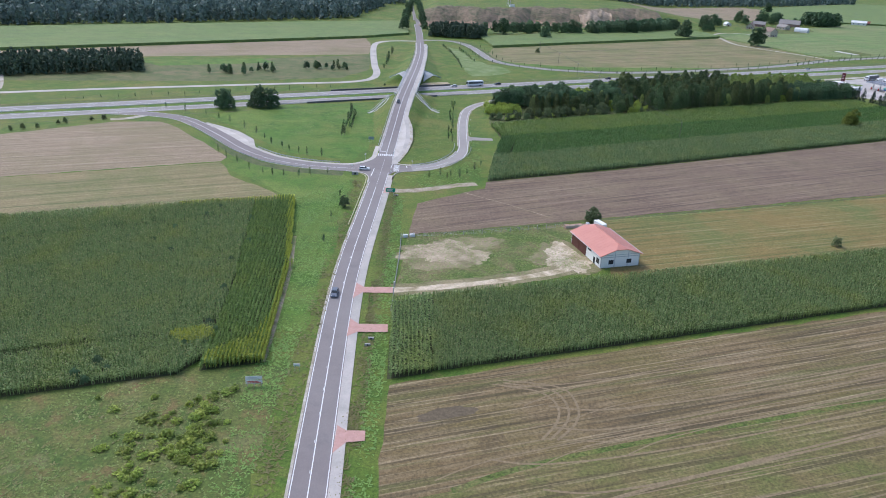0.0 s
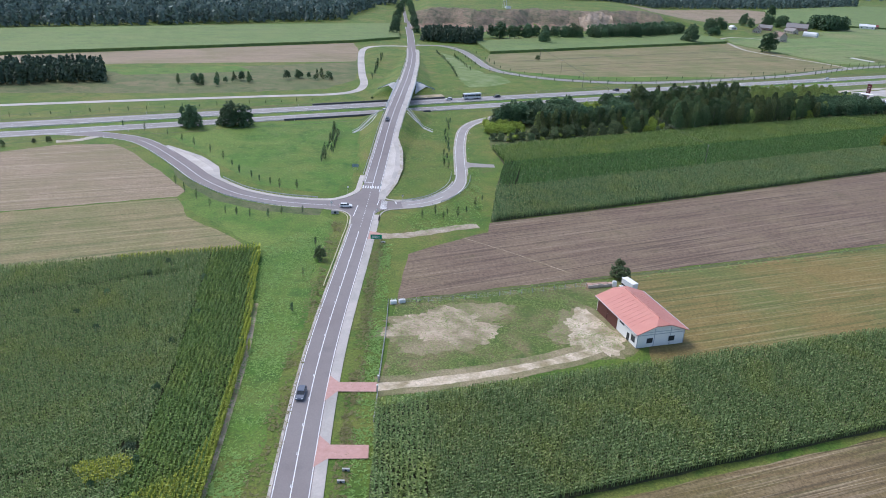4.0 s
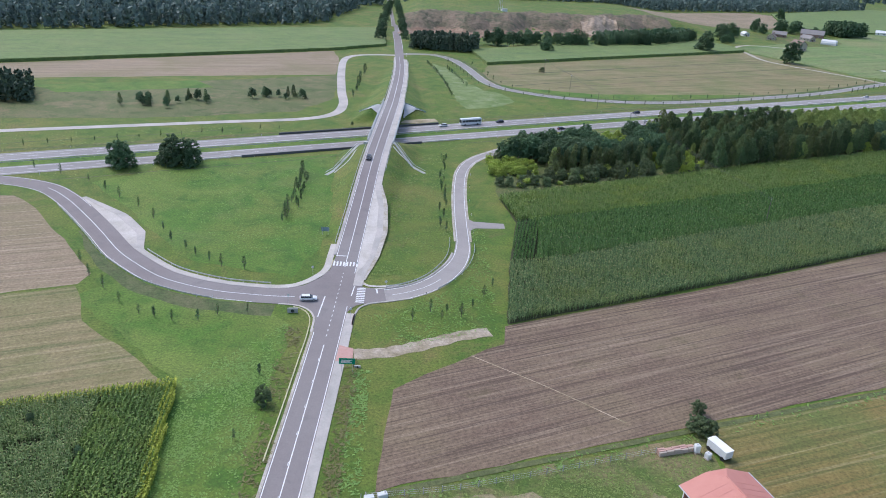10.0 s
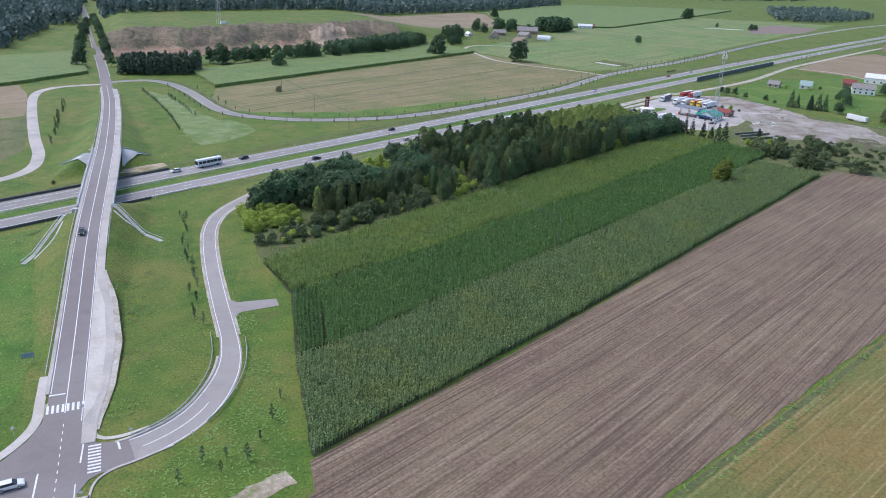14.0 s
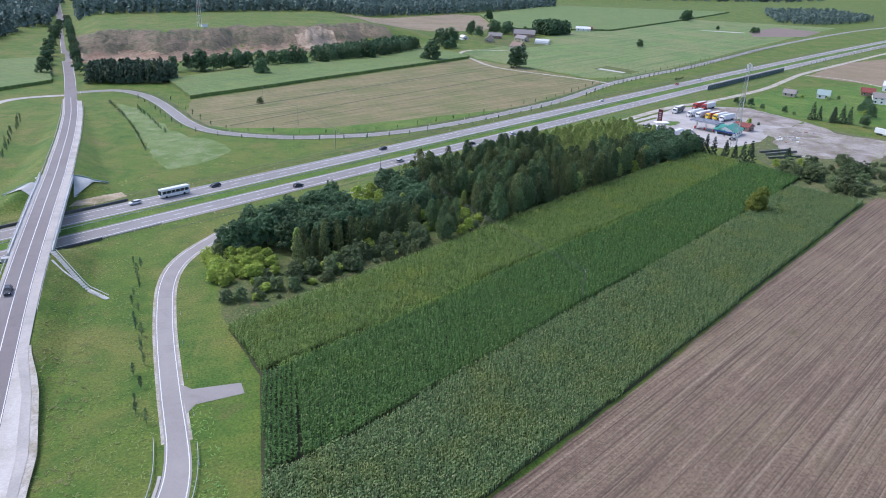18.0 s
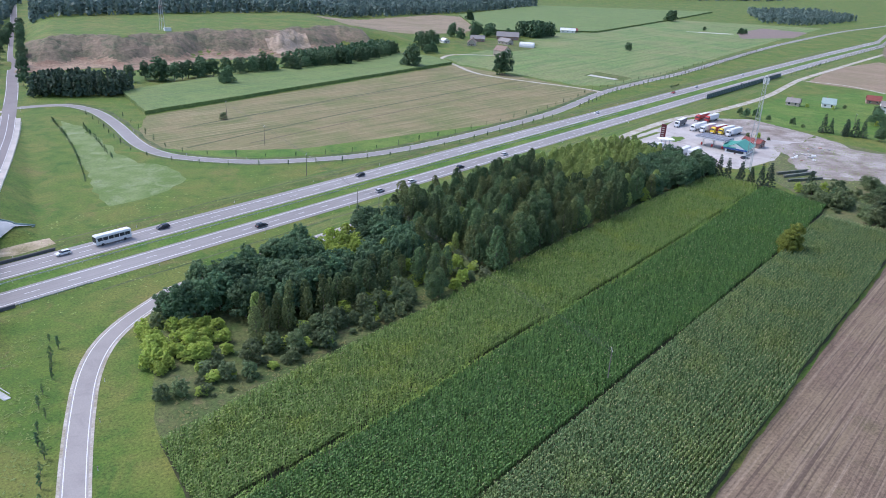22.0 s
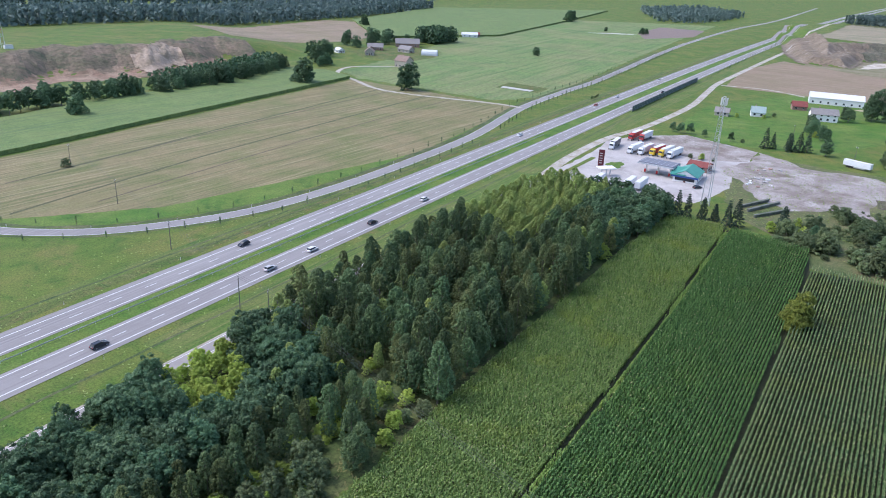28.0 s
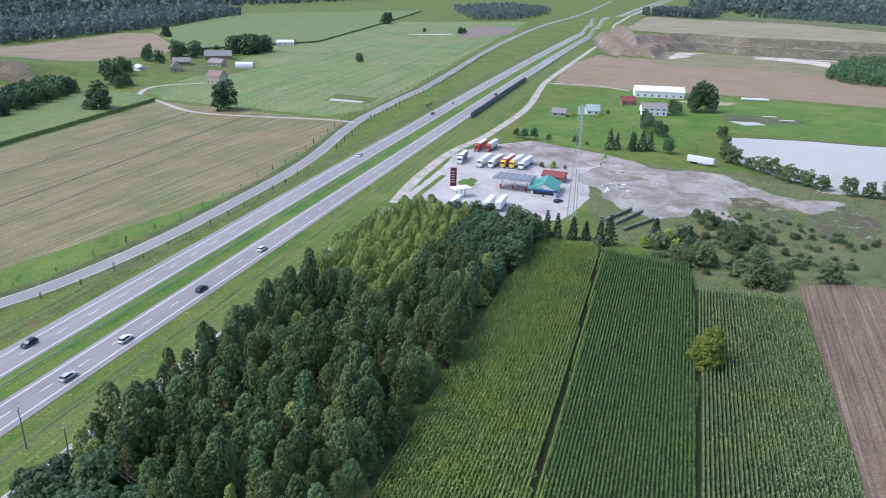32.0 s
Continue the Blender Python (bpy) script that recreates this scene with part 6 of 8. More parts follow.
sign("direction_sign", 7.4, 165.0, 3.6, 1.5, 2.0, GREEN_SIGN, "green direction sign with white lines on two posts", 0, 2, 3)
board = thing("billboard", "white double notice board on wooden posts in the meadow", "billboard", (-15.2, 35.0, 0), 8)
for px in (-1.5, 0, 1.5):
    part("post", box(px - 0.07, -0.07, -0.1, px + 0.07, 0.07, 2.5), WOOD_PALE, board)
up = part("upper_panel", box(-1.8, -0.12, 1.7, 1.8, -0.05, 2.6, 0.02), WHITE_PAINT, board)
lo_ = part("lower_panel", box(-1.8, -0.12, 0.7, 1.8, -0.05, 1.55, 0.02), WHITE_PAINT, board)
for k in range(2):
    part("bar", box(-1.4, -0.14, 1.9 + 0.3 * k, 1.2 - 0.5 * k, -0.125, 2.05 + 0.3 * k), GREY_TRIM, up)
    part("bar", box(-1.5, -0.14, 0.85 + 0.32 * k, 1.4 - 0.4 * k, -0.125, 1.02 + 0.32 * k), RED_PAINT, lo_)
sign("place_sign", -7.0, 41.5, 1.5, 0.7, 1.3, WHITE_PAINT, "small white and green place-name sign", 0, 2, 1, GREEN_SIGN)
sign("road_sign", -6.2, 244.0, 2.6, 1.4, 1.4, BLUE_GREY, "blue-grey back of a road sign on posts", 180, 2)
for x, y, l in ((-6.4, 214, "round sign"), (5.8, 217.8, "round sign"), (14.6, 206.4, "round sign"), (-10.5, 196.2, "round sign"), (6.2, 190, "round sign"), (16, 615, "round sign")):
    s_ = thing("traffic_sign", "small traffic sign on a thin steel post", "traffic sign", (x, y, height(x, y)), 10)
    part("post", rod((0, 0, -0.1), (0, 0, 2.9), 0.035, seg=8), STEEL, s_)
    part("disc", rod((0, -0.03, 2.6), (0, -0.06, 2.6), 0.36, seg=16), WHITE_PAINT, s_)

# ---- guard rails ----
post_me = bpy.data.meshes.new("rail_post")
bmq = box(-0.06, -0.05, -0.2, 0.06, 0.05, 0.72)
bmq.to_mesh(post_me)
bmq.free()


def guard(line, off, label, step=2, zf=None):
    g = thing("guard_rail", label, "guard rail")
    zf = zf or height
    part("beam", ribbon(line, off + 0.05, off - 0.05, 0.78, zf, 0.3), STEEL, g)
    nn = normals2(line)
    for i in range(0, len(line), step):
        x, y = line[i, :2] + nn[i] * off
        o = part("post", post_me, STEEL, g)
        o.matrix_local = pose(x, y, zf(line[i, 0], line[i, 1]))
    return g


guard(L_RAMP[14:60], 4.8, "galvanised guard rail on the outside of the slip road")
guard(L_RAMP[8:34], -6.7, "galvanised guard rail on the inside of the slip road")
guard(R_RAMP[6:32], 4.3, "galvanised guard rail along the inside of the bend")
guard(R_RAMP[12:30], -3.7, "galvanised guard rail along the outside of the bend")
guard(MAIN[(MAIN[:, 1] > 232) & (MAIN[:, 1] < 340)], 4.9, "galvanised guard rail on the bridge approach", 1, zmain)
guard(MAIN[(MAIN[:, 1] > 300) & (MAIN[:, 1] < 340)], -6.2, "galvanised guard rail beside the walkway", 1, zmain)
guard(MAIN[(MAIN[:, 1] > 412) & (MAIN[:, 1] < 590)], 4.9, "galvanised guard rail past the bridge", 1, zmain)
guard(MAIN[(MAIN[:, 1] > 412) & (MAIN[:, 1] < 590)], -6.2, "galvanised guard rail past the bridge", 1, zmain)
guard(hw_line(330.6, -140, 560, 5), 0, "long steel guard rail along the motorway median", 1)
for s0, s1, n in ((60, 200, 314.6), (120, 196, 346.2)):
    guard(hw_line(n, s0, s1, 5), 0, "dark steel guard rail under the bridge", 1)
YELLOW = mat("yellowish concrete", (0.5, 0.46, 0.28), (0.56, 0.52, 0.34))
struct("drain_kerb", ribbon(curve([(-5.4, 134), (-4.7, 150), (-4.0, 170), (-3.6, 180), (-4.0, 189), (-6.4, 193.4), (-9, 194.6)], 2), 0.12, -0.12, 0.22, None, 0.25), YELLOW, "yellowish raised drain edge beside the road", "kerb")

# culvert by the junction
culv = thing("culvert", "concrete culvert headwall with a dark pipe below the junction", "culvert", (-8.7, 191.6, 0), 5)
part("headwall", box(-1.3, -0.2, -0.1, 1.3, 0.2, 1.3), CONC_POST, culv)
part("pipe", rod((0, -0.3, 0.55), (0, 0.0, 0.55), 0.45, seg=16), GLASS_DARK, culv)
for x, y in ((8.0, 53.8), (9.6, 166.8), (8.6, 57.0)):
    cv = thing("culvert", "small concrete pipe end in the ditch", "culvert", (x, y, 0), 0)
    part("headwall", box(-0.7, -0.2, -0.05, 0.7, 0.2, 0.55), CONC_POST, cv)
    part("pipe", rod((0, -0.26, 0.28), (0, 0, 0.28), 0.22, seg=12), GLASS_DARK, cv)

# stairs down the embankment
def bank_stairs(pts, label):
    st = thing("embankment_stairs", label, "stairs")
    line = curve(pts, 1.0)
    part("side_rail", ribbon(line, 0.85, 0.7, 0.95, None, 0.12), STEEL, st)
    part("side_rail", ribbon(line, -0.7, -0.85, 0.95, None, 0.12), STEEL, st)
    nn = normals2(line)
    for i in range(len(line)):
        x, y = line[i]
        dx, dy = nn[i]
        a = math.degrees(math.atan2(dy, dx))
        o = part("step", box(-0.7, -0.45, -0.2, 0.7, 0.45, 0.12), WHITE_CONC, st)
        o.matrix_local = pose(x, y, height(x, y) + 0.05, 0, 0, a)
    return st


bank_stairs([(13.2, 339), (17, 331), (20.5, 324), (22.5, 321), (26.4, 314.8)], "pale concrete embankment stairs with rails")
bank_stairs([(-1.4, 338), (-5.5, 326), (-9, 316), (-12.6, 306.5)], "pale concrete embankment stairs with rails")
struct("drain_channel", ribbon(curve([(13, 334), (16, 329), (19.5, 325.5)], 1), 0.3, -0.3, 0.07), WHITE_CONC, "narrow concrete drain channel", "drain")
struct("drain_channel", ribbon(curve([(-2.5, 330), (-5, 318), (-10, 309.6)], 1), 0.3, -0.3, 0.07), WHITE_CONC, "narrow concrete drain channel", "drain")
# noise wall
nw = thing("noise_barrier", "dark blue-green noise barrier beside the motorway", "noise barrier")
NB = mat("dark barrier panel", (0.05, 0.085, 0.1), (0.07, 0.11, 0.12), rough=0.5)
for s in np.arange(672, 860, 4.0):
    bend = -max(0, s - 700) ** 2 * 0.00002
    p, q = hw(s, 313.6 + bend), hw(s + 3.85, 313.6 + bend)
    o = part("panel", box(0, -0.08, 0.0, 3.85, 0.08, 3.6), NB, nw)
    o.matrix_local = pose(p.x, p.y, 0, 0, 0, math.degrees(HA))
    o = part("post", box(-0.12, -0.13, 0, 0.03, 0.13, 3.8), STEEL, nw)
    o.matrix_local = pose(p.x, p.y, 0, 0, 0, math.degrees(HA))

# ---- poles, wires, masts ----
def pole(x, y, tall, label="grey utility pole with a cross-arm", arm=True):
    p_ = thing("utility_pole", label, "pole", (x, y, height(x, y)), 64)
    part("shaft", rod((0, 0, -0.3), (0, 0, tall), 0.15, 0.1, 8), mat("weathered pole", (0.15, 0.14, 0.12), (0.2, 0.18, 0.16)), p_)
    if arm:
        a_ = part("cross_arm", box(-0.9, -0.06, tall - 0.5, 0.9, 0.06, tall - 0.36), STEEL, p_)
        for k in (-0.8, 0, 0.8):
            part("insulator", rod((k, 0, tall - 0.36), (k, 0, tall - 0.1), 0.06, seg=6), WHITE_PAINT, a_)
    return p_


LINE = [(152, 272.5), (140.4, 393.5), (136.6, 405.8), (131.5, 458), (126, 513.8), (119, 577)]
for x, y in LINE:
    pole(x, y, 10)
for (xa, ya), (xb, yb) in zip(LINE, LINE[1:]):
    w_ = thing("power_line", "thin overhead wires between poles", "wire")
    for k in (-0.8, 0, 0.8):
        pts = [Vector((xa + k, ya, 9.9)).lerp(Vector((xb + k, yb, 9.9)), t) - Vector((0, 0, 4 * t * (1 - t) * math.hypot(xb - xa, yb - ya) * 0.012)) for t in np.linspace(0, 1, 9)]
        ring = [Vector((0.025, 0, 0)), Vector((0, 0, 0.025)), Vector((-0.025, 0, 0)), Vector((0, 0, -0.025))]
        tv = [p + o for p in pts for o in ring]
        tf = [(4 * i + j, 4 * i + (j + 1) % 4, 4 * i + 4 + (j + 1) % 4, 4 * i + 4 + j) for i in range(8) for j in range(4)]
        part("wire", mesh_from("wire", tv, tf), mat("wire", (0.12, 0.12, 0.12)), w_)
for x, y in ((478, 420), (448, 352), (500, 470)):
    pole(x, y, 9)


def lattice(name, x, y, tall, base, top, label, m, bays=16, red=None):
    t_ = thing(name, label, "mast", (x, y, height(x, y)), 20)
    legs = []
    for k in range(3):
        a = 2 * math.pi * k / 3
        legs.append((math.cos(a), math.sin(a)))
        part("leg", rod((math.cos(a) * base, math.sin(a) * base, -0.2), (math.cos(a) * top, math.sin(a) * top, tall), 0.11 * base / 1.4, 0.07, 6), m, t_)
    for i in range(bays):
        z0, z1 = tall * i / bays, tall * (i + 1) / bays
        r0, r1 = base + (top - base) * i / bays, base + (top - base) * (i + 1) / bays
        for k in range(3):
            (ax, ay), (bx, by) = legs[k], legs[(k + 1) % 3]
            mb = red if red and i % 2 else m
            part("brace", rod((ax * r0, ay * r0, z0), (bx * r1, by * r1, z1), 0.05, seg=4), mb, t_)
            part("cross_bar", rod((ax * r1, ay * r1, z1), (bx * r1, by * r1, z1), 0.04, seg=4), mb, t_)
    return t_


mast = lattice("radio_mast", 340.6, 408.6, 46, 2.1, 0.7, "tall grey steel lattice radio mast beside the fuel station", STEEL)
for k in range(6):
    a = radians(60 * k)
    part("antenna", box(math.cos(a) * 1.2 - 0.15, math.sin(a) * 1.2 - 0.15, 42.5, math.cos(a) * 1.2 + 0.15, math.sin(a) * 1.2 + 0.15, 45.5), WHITE_PAINT, mast)
mast2 = lattice("radio_mast", 120, 905, 48, 2.6, 0.8, "red and white lattice mast on the quarry hill", WHITE_PAINT, 14, RED_PAINT)
hut = thing("mast_hut", "small white equipment hut below the mast", "hut", (124, 899, height(124, 899)), 10)
part("body", box(-3, -2, -0.3, 3, 2, 2.6, 0.05), WHITE_WALL, hut)
part("roof", box(-3.2, -2.2, 2.6, 3.2, 2.2, 2.8), GREY_TRIM, hut)

# ---- vehicles ----
RUBBER = mat("black rubber", (0.02,) * 3)
CAR_PAINTS = {"white": mat("white car paint", (0.75, 0.75, 0.75), (0.7, 0.7, 0.7), rough=0.25), "dark": mat("dark car paint", (0.03, 0.035, 0.045), (0.04, 0.045, 0.055), rough=0.25), "silver": mat("silver car paint", (0.45, 0.46, 0.47), (0.5, 0.5, 0.51), rough=0.3), "blue": mat("grey-blue car paint", (0.1, 0.12, 0.16), (0.13, 0.15, 0.19), rough=0.3), "red": mat("red car paint", (0.3, 0.03, 0.03), (0.35, 0.04, 0.035), rough=0.3)}


def car(x, y, rz, paint, label, z=None, estate=True):
    c = thing("car", label, "car", (x, y, 0.11 if z is None else z), rz)
    L = 2.3
    body = prism([(-L, 0.35), (-L, 0.85), (-L + 0.15, 0.95), (1.1, 1.0), (L - 0.2, 0.8), (L, 0.55), (L, 0.35)], -0.9, 0.9)
    bmesh.ops.bevel(body, geom=list(body.edges), offset=0.07, segments=2, affect="EDGES")
    part("body", body, CAR_PAINTS[paint], c)
    cab = bmesh.new()
    tail = -L + 0.25 if estate else -L + 0.9
    lo4 = [(tail, -0.82), (1.25, -0.82), (1.25, 0.82), (tail, 0.82)]
    hi4 = [(tail + 0.35, -0.66), (0.35, -0.66), (0.35, 0.66), (tail + 0.35, 0.66)]
    a = [cab.verts.new((px, py, 0.93)) for px, py in lo4]
    b = [cab.verts.new((px, py, 1.46)) for px, py in hi4]
    for i in range(4):
        cab.faces.new((a[i], a[(i + 1) % 4], b[(i + 1) % 4], b[i]))
    cab.faces.new(b), cab.faces.new(a[::-1])
    part("cabin_glass", cab, GLASS_DARK, c, "dark glazing")
    part("roof", box(tail + 0.3, -0.68, 1.42, 0.4, 0.68, 1.5, 0.03), CAR_PAINTS[paint], c)
    for px in (-1.4, 1.4):
        for py in (-0.82, 0.82):
            w = part("wheel", rod((px, py - 0.1, 0.33), (px, py + 0.1, 0.33), 0.33, seg=14), RUBBER, c)
            part("rim", rod((px, py * 1.13 - 0.02, 0.33), (px, py * 1.13 + 0.02, 0.33), 0.2, seg=10), STEEL, w)
    for py in (-0.62, 0.62):
        part("headlight", box(L - 0.12, py - 0.18, 0.62, L - 0.01, py + 0.18, 0.76), WHITE_PAINT, c)
        part("tail_light", box(-L - 0.01, py - 0.15, 0.7, -L + 0.08, py + 0.15, 0.88), RED_PAINT, c)
    return c


HD = math.degrees(HA)
car(-5.6, 198.6, 7, "white", "white estate car waiting at the junction")
car(-3.3, 80.5, -91, "blue", "dark grey-blue car driving on the main road")
car(road_x(316) - 1.7, 316, 268, "dark", "dark car coming down from the bridge", road_z(316) + 0.1)
for s_pos, lane, dirn, pt in ((323, 0, 0, "silver"), (343, 0, 0, "white"), (377, 0, 0, "dark"), (413, 0, 0, "white"), (263, 0, 0, "dark"), (204, 1, 180, "white"), (238, 1, 180, "dark"), (333, 1, 180, "dark"), (549, 1, 180, "white"), (674, 1, 180, "red"), (720, 1, 180, "white"), (834, 1, 180, "white"), (770, 0, 0, "dark")):
    nn0 = 317.4 + 1.85 if lane == 0 else 335.2 + 5.45
    bend = -max(0, s_pos - 700) ** 2 * 0.00002
    p = hw(s_pos, nn0 + bend)
    car(p.x, p.y, HD + dirn, pt, {"silver": "silver car", "white": "white car", "dark": "dark car", "red": "red car"}[pt] + " driving on the motorway")
coach = thing("coach", "white coach with dark windows on the motorway", "coach", (*hw(220, 340.6).xy, 0.11), HD + 180)
part("body", box(-6, -1.25, 0.4, 6, 1.25, 3.5, 0.2), CAR_PAINTS["white"], coach)
for sy in (-1.26, 1.26):
    for k in range(6):
        part("window", box(-5.4 + 1.85 * k, sy - 0.02, 1.7, -3.75 + 1.85 * k, sy + 0.02, 2.8), GLASS_DARK, coach)
part("windscreen", box(5.95, -1.1, 1.3, 6.03, 1.1, 3.0), GLASS_DARK, coach)
for px in (-3.6, 3.9):
    for py in (-1.1, 1.1):
        part("wheel", rod((px, py - 0.15, 0.5), (px, py + 0.15, 0.5), 0.5, seg=14), RUBBER, coach)


def lorry(x, y, rz, cab_m, box_m, label, length=12.5, cab=True):
    t_ = thing("lorry" if cab else "lorry_trailer", label, "lorry" if cab else "trailer", (x, y, 0.09), rz)
    tr = part("trailer", box(-length, -1.25, 1.15, 0, 1.25, 4.0, 0.06), box_m, t_)
    part("trailer_roof", box(-length + 0.05, -1.2, 4.0, -0.05, 1.2, 4.06), WHITE_PAINT, tr)
    part("chassis", box(-length + 0.3, -0.5, 0.8, 3.0 if cab else -0.2, 0.5, 1.15), RUBBER, t_)
    part("side_guard", box(-length * 0.6, -1.22, 0.5, -3, 1.22, 1.0), STEEL, t_)
    xs = [-length + 2.2, -length + 3.5, -length + 4.8] + ([0.2, 3.2] if cab else [])
    for px in xs:
        for py in (-1.05, 1.05):
            part("wheel", rod((px, py - 0.16, 0.5), (px, py + 0.16, 0.5), 0.5, seg=12), RUBBER, t_)
    if cab:
        cb = part("cab", prism([(0.9, 0.7), (0.9, 3.7), (1.6, 3.85), (2.9, 3.2), (3.3, 2.2), (3.35, 0.5), (0.9, 0.5)], -1.22, 1.22), cab_m, t_)
        part("windscreen", prism([(3.0, 3.08), (3.34, 2.25), (3.37, 2.3), (3.03, 3.12)], -1.05, 1.05), GLASS_DARK, cb)
        for sy in (-1.235, 1.235):
            part("side_window", box(2.0, sy - 0.02, 2.1, 2.9, sy + 0.02, 2.8), GLASS_DARK, cb)
        part("bumper", box(3.2, -1.2, 0.4, 3.45, 1.2, 0.9), GREY_TRIM, cb)
        for sy in (-0.95, 0.95):
            part("headlight", box(3.4, sy - 0.2, 0.6, 3.47, sy + 0.2, 0.85), WHITE_PAINT, cb)
    return t_


# ---- fuel station and lorry park ----
field("station_forecourt", [(307, 462), (312, 476), (330, 484), (366, 501), (388, 514), (415, 516), (446, 505), (449, 462), (424, 446), (404, 440), (372, 420), (345, 413), (337, 412), (324, 428), (312, 446)], mat("station paving", (0.42, 0.385, 0.36), (0.5, 0.465, 0.44), scale=0.15, c3=(0.36, 0.325, 0.3), big=0.05, grain=0.15, patches=(((0.28, 0.25, 0.23), 11, 0.55, 0.68, 0.7), ((0.58, 0.54, 0.51), 14, 0.56, 0.7, 0.6))), 0.07, "pale paved forecourt of the fuel station", "forecourt", jag=0.6)
field("waste_ground", [(400, 448), (424, 446), (449, 458), (446, 440), (441, 427), (457, 396), (438, 364), (450, 338), (431, 335), (419, 341), (425, 364), (419, 375), (403, 373), (386, 360), (389, 375), (368, 386), (371, 406), (382, 418)], WASTE, 0.085, "broken pale hardstanding with puddled dirt", "waste ground", jag=2.2)
MUD = mat("dark churned mud", (0.07, 0.058, 0.036), (0.13, 0.105, 0.07), scale=0.2, c3=(0.1, 0.11, 0.045), big=0.12, grain=0.6, patches=(((0.34, 0.3, 0.24), 7, 0.55, 0.66, 0.8), ((0.1, 0.12, 0.04), 9, 0.52, 0.66, 0.8)))
field("mud_patch", [(419, 377), (430, 368), (414, 350), (388, 344), (411, 360), (406, 371)], MUD, 0.1, "dark churned mud on the waste ground", "mud", jag=1.6)
field("mud_patch", [(419, 343), (446, 336), (432, 318), (394, 313), (411, 326), (388, 322), (396, 333)], MUD, 0.1, "dark churned mud on the waste ground", "mud", jag=1.6)
field("waste_ground", blob(480, 338, 22, 7, -30, 4), GRAVEL, 0.09, "pale sandy patch beside the pond", "waste ground")
field("lorry_park", [(398, 500), (420, 512), (446, 504), (449, 458), (424, 447), (402, 462)], WASTE, 0.08, "worn gravel lorry park", "waste ground", jag=0.6)
field("traffic_island", [(318, 472), (354, 488), (353, 490.5), (316, 474)], GRASS, 0.14, "narrow grass island at the station entrance", "grass")
field("planting_island", blob(352, 473, 7, 4.5, 30, 3), GRASS_LUSH, 0.12, "small green planted island", "grass")
LW = mat("white tarpaulin", (0.72, 0.73, 0.74), (0.66, 0.67, 0.68), rough=0.5)
LR = mat("red tarpaulin", (0.38, 0.04, 0.04), (0.45, 0.07, 0.06), rough=0.5)
LY = mat("yellow cab paint", (0.7, 0.5, 0.05), (0.65, 0.45, 0.05), rough=0.35)
DG = mat("dark grey tarpaulin", (0.1, 0.1, 0.11), (0.14, 0.14, 0.15), rough=0.5)
for (fx, fy, bx, by), cm, bm_, lab in (
    ((374.3, 497.7, 398, 511), LW, DG, "white lorry with a dark trailer parked on the forecourt"),
    ((377, 487, 403.5, 496), LW, LW, "white lorry with a white trailer in the lorry park"),
    ((380, 482.4, 405, 490.5), LW, LW, "white lorry with a white trailer in the lorry park"),
    ((384.5, 478.4, 408.5, 486), LY, LR, "yellow lorry with a reddish trailer in the lorry park"),
    ((387, 474.6, 411, 482), LY, LW, "yellow lorry with a white trailer in the lorry park"),
    ((388.5, 470, 416, 478.5), LW, LW, "white lorry with a long white trailer in the lorry park"),
    ((401.5, 509.4, 429, 520), LR, LR, "red lorry with a dark red trailer at the park edge"),
    ((406, 505.5, 431, 515), LR, LW, "red lorry with a pale trailer at the park edge")):
    a_ = math.atan2(fy - by, fx - bx)
    lorry(fx - 3.4 * math.cos(a_), fy - 3.4 * math.sin(a_), math.degrees(a_), cm, bm_, lab)
for x, y in ((314, 449.5), (324, 439.5), (328, 436.2)):
    lorry(x, y, 205, LW, LW, "white lorry trailer parked behind the trees", 12.5, False)
canopy = thing("fuel_canopy", "grey flat fuel canopy on white posts with pumps", "canopy", (360.4, 452.4, 0.08), -68.6)
part("roof", box(-8.6, -5.2, 5.0, 8.6, 5.2, 5.75, 0.05), mat("dark canopy roof", (0.17, 0.18, 0.21), (0.22, 0.23, 0.26), scale=0.5), canopy)
part("fascia", box(-8.9, -5.5, 4.85, 8.9, 5.5, 5.4), GREY_TRIM, canopy)
for k in range(7):
    part("roof_seam", box(-8.0 + 2.6 * k, -5.1, 5.75, -7.9 + 2.6 * k, 5.1, 5.83), GREY_TRIM, canopy)
for px in (-6.0, 0, 6.0):
    part("post", box(px - 0.35, -0.35, 0, px + 0.35, 0.35, 5.0), WHITE_WALL, canopy)
    pump = part("pump", box(px - 0.4, -1.9, 0.15, px + 0.4, -1.3, 1.7, 0.05), RED_PAINT, canopy, "red fuel pump")
    part("island", box(px - 1.6, -2.4, 0, px + 1.6, 1.2, 0.15), CONCRETE, canopy)
GREEN_ROOF = mat("green sheet roof", (0.06, 0.26, 0.2), (0.09, 0.31, 0.24), scale=0.5, rough=0.5)
DARK_RED = mat("dark red roof", (0.2, 0.055, 0.05), (0.26, 0.085, 0.07), scale=0.6)
GREY_ROOF = mat("grey slate roof", (0.23, 0.21, 0.2), (0.3, 0.275, 0.26), scale=0.7)
TAN_WALL = mat("tan plaster", (0.4, 0.35, 0.28), (0.46, 0.41, 0.34), scale=0.8)
BRICK_WALL = mat("brick wall", (0.27, 0.17, 0.14), (0.33, 0.22, 0.18), scale=1.0)


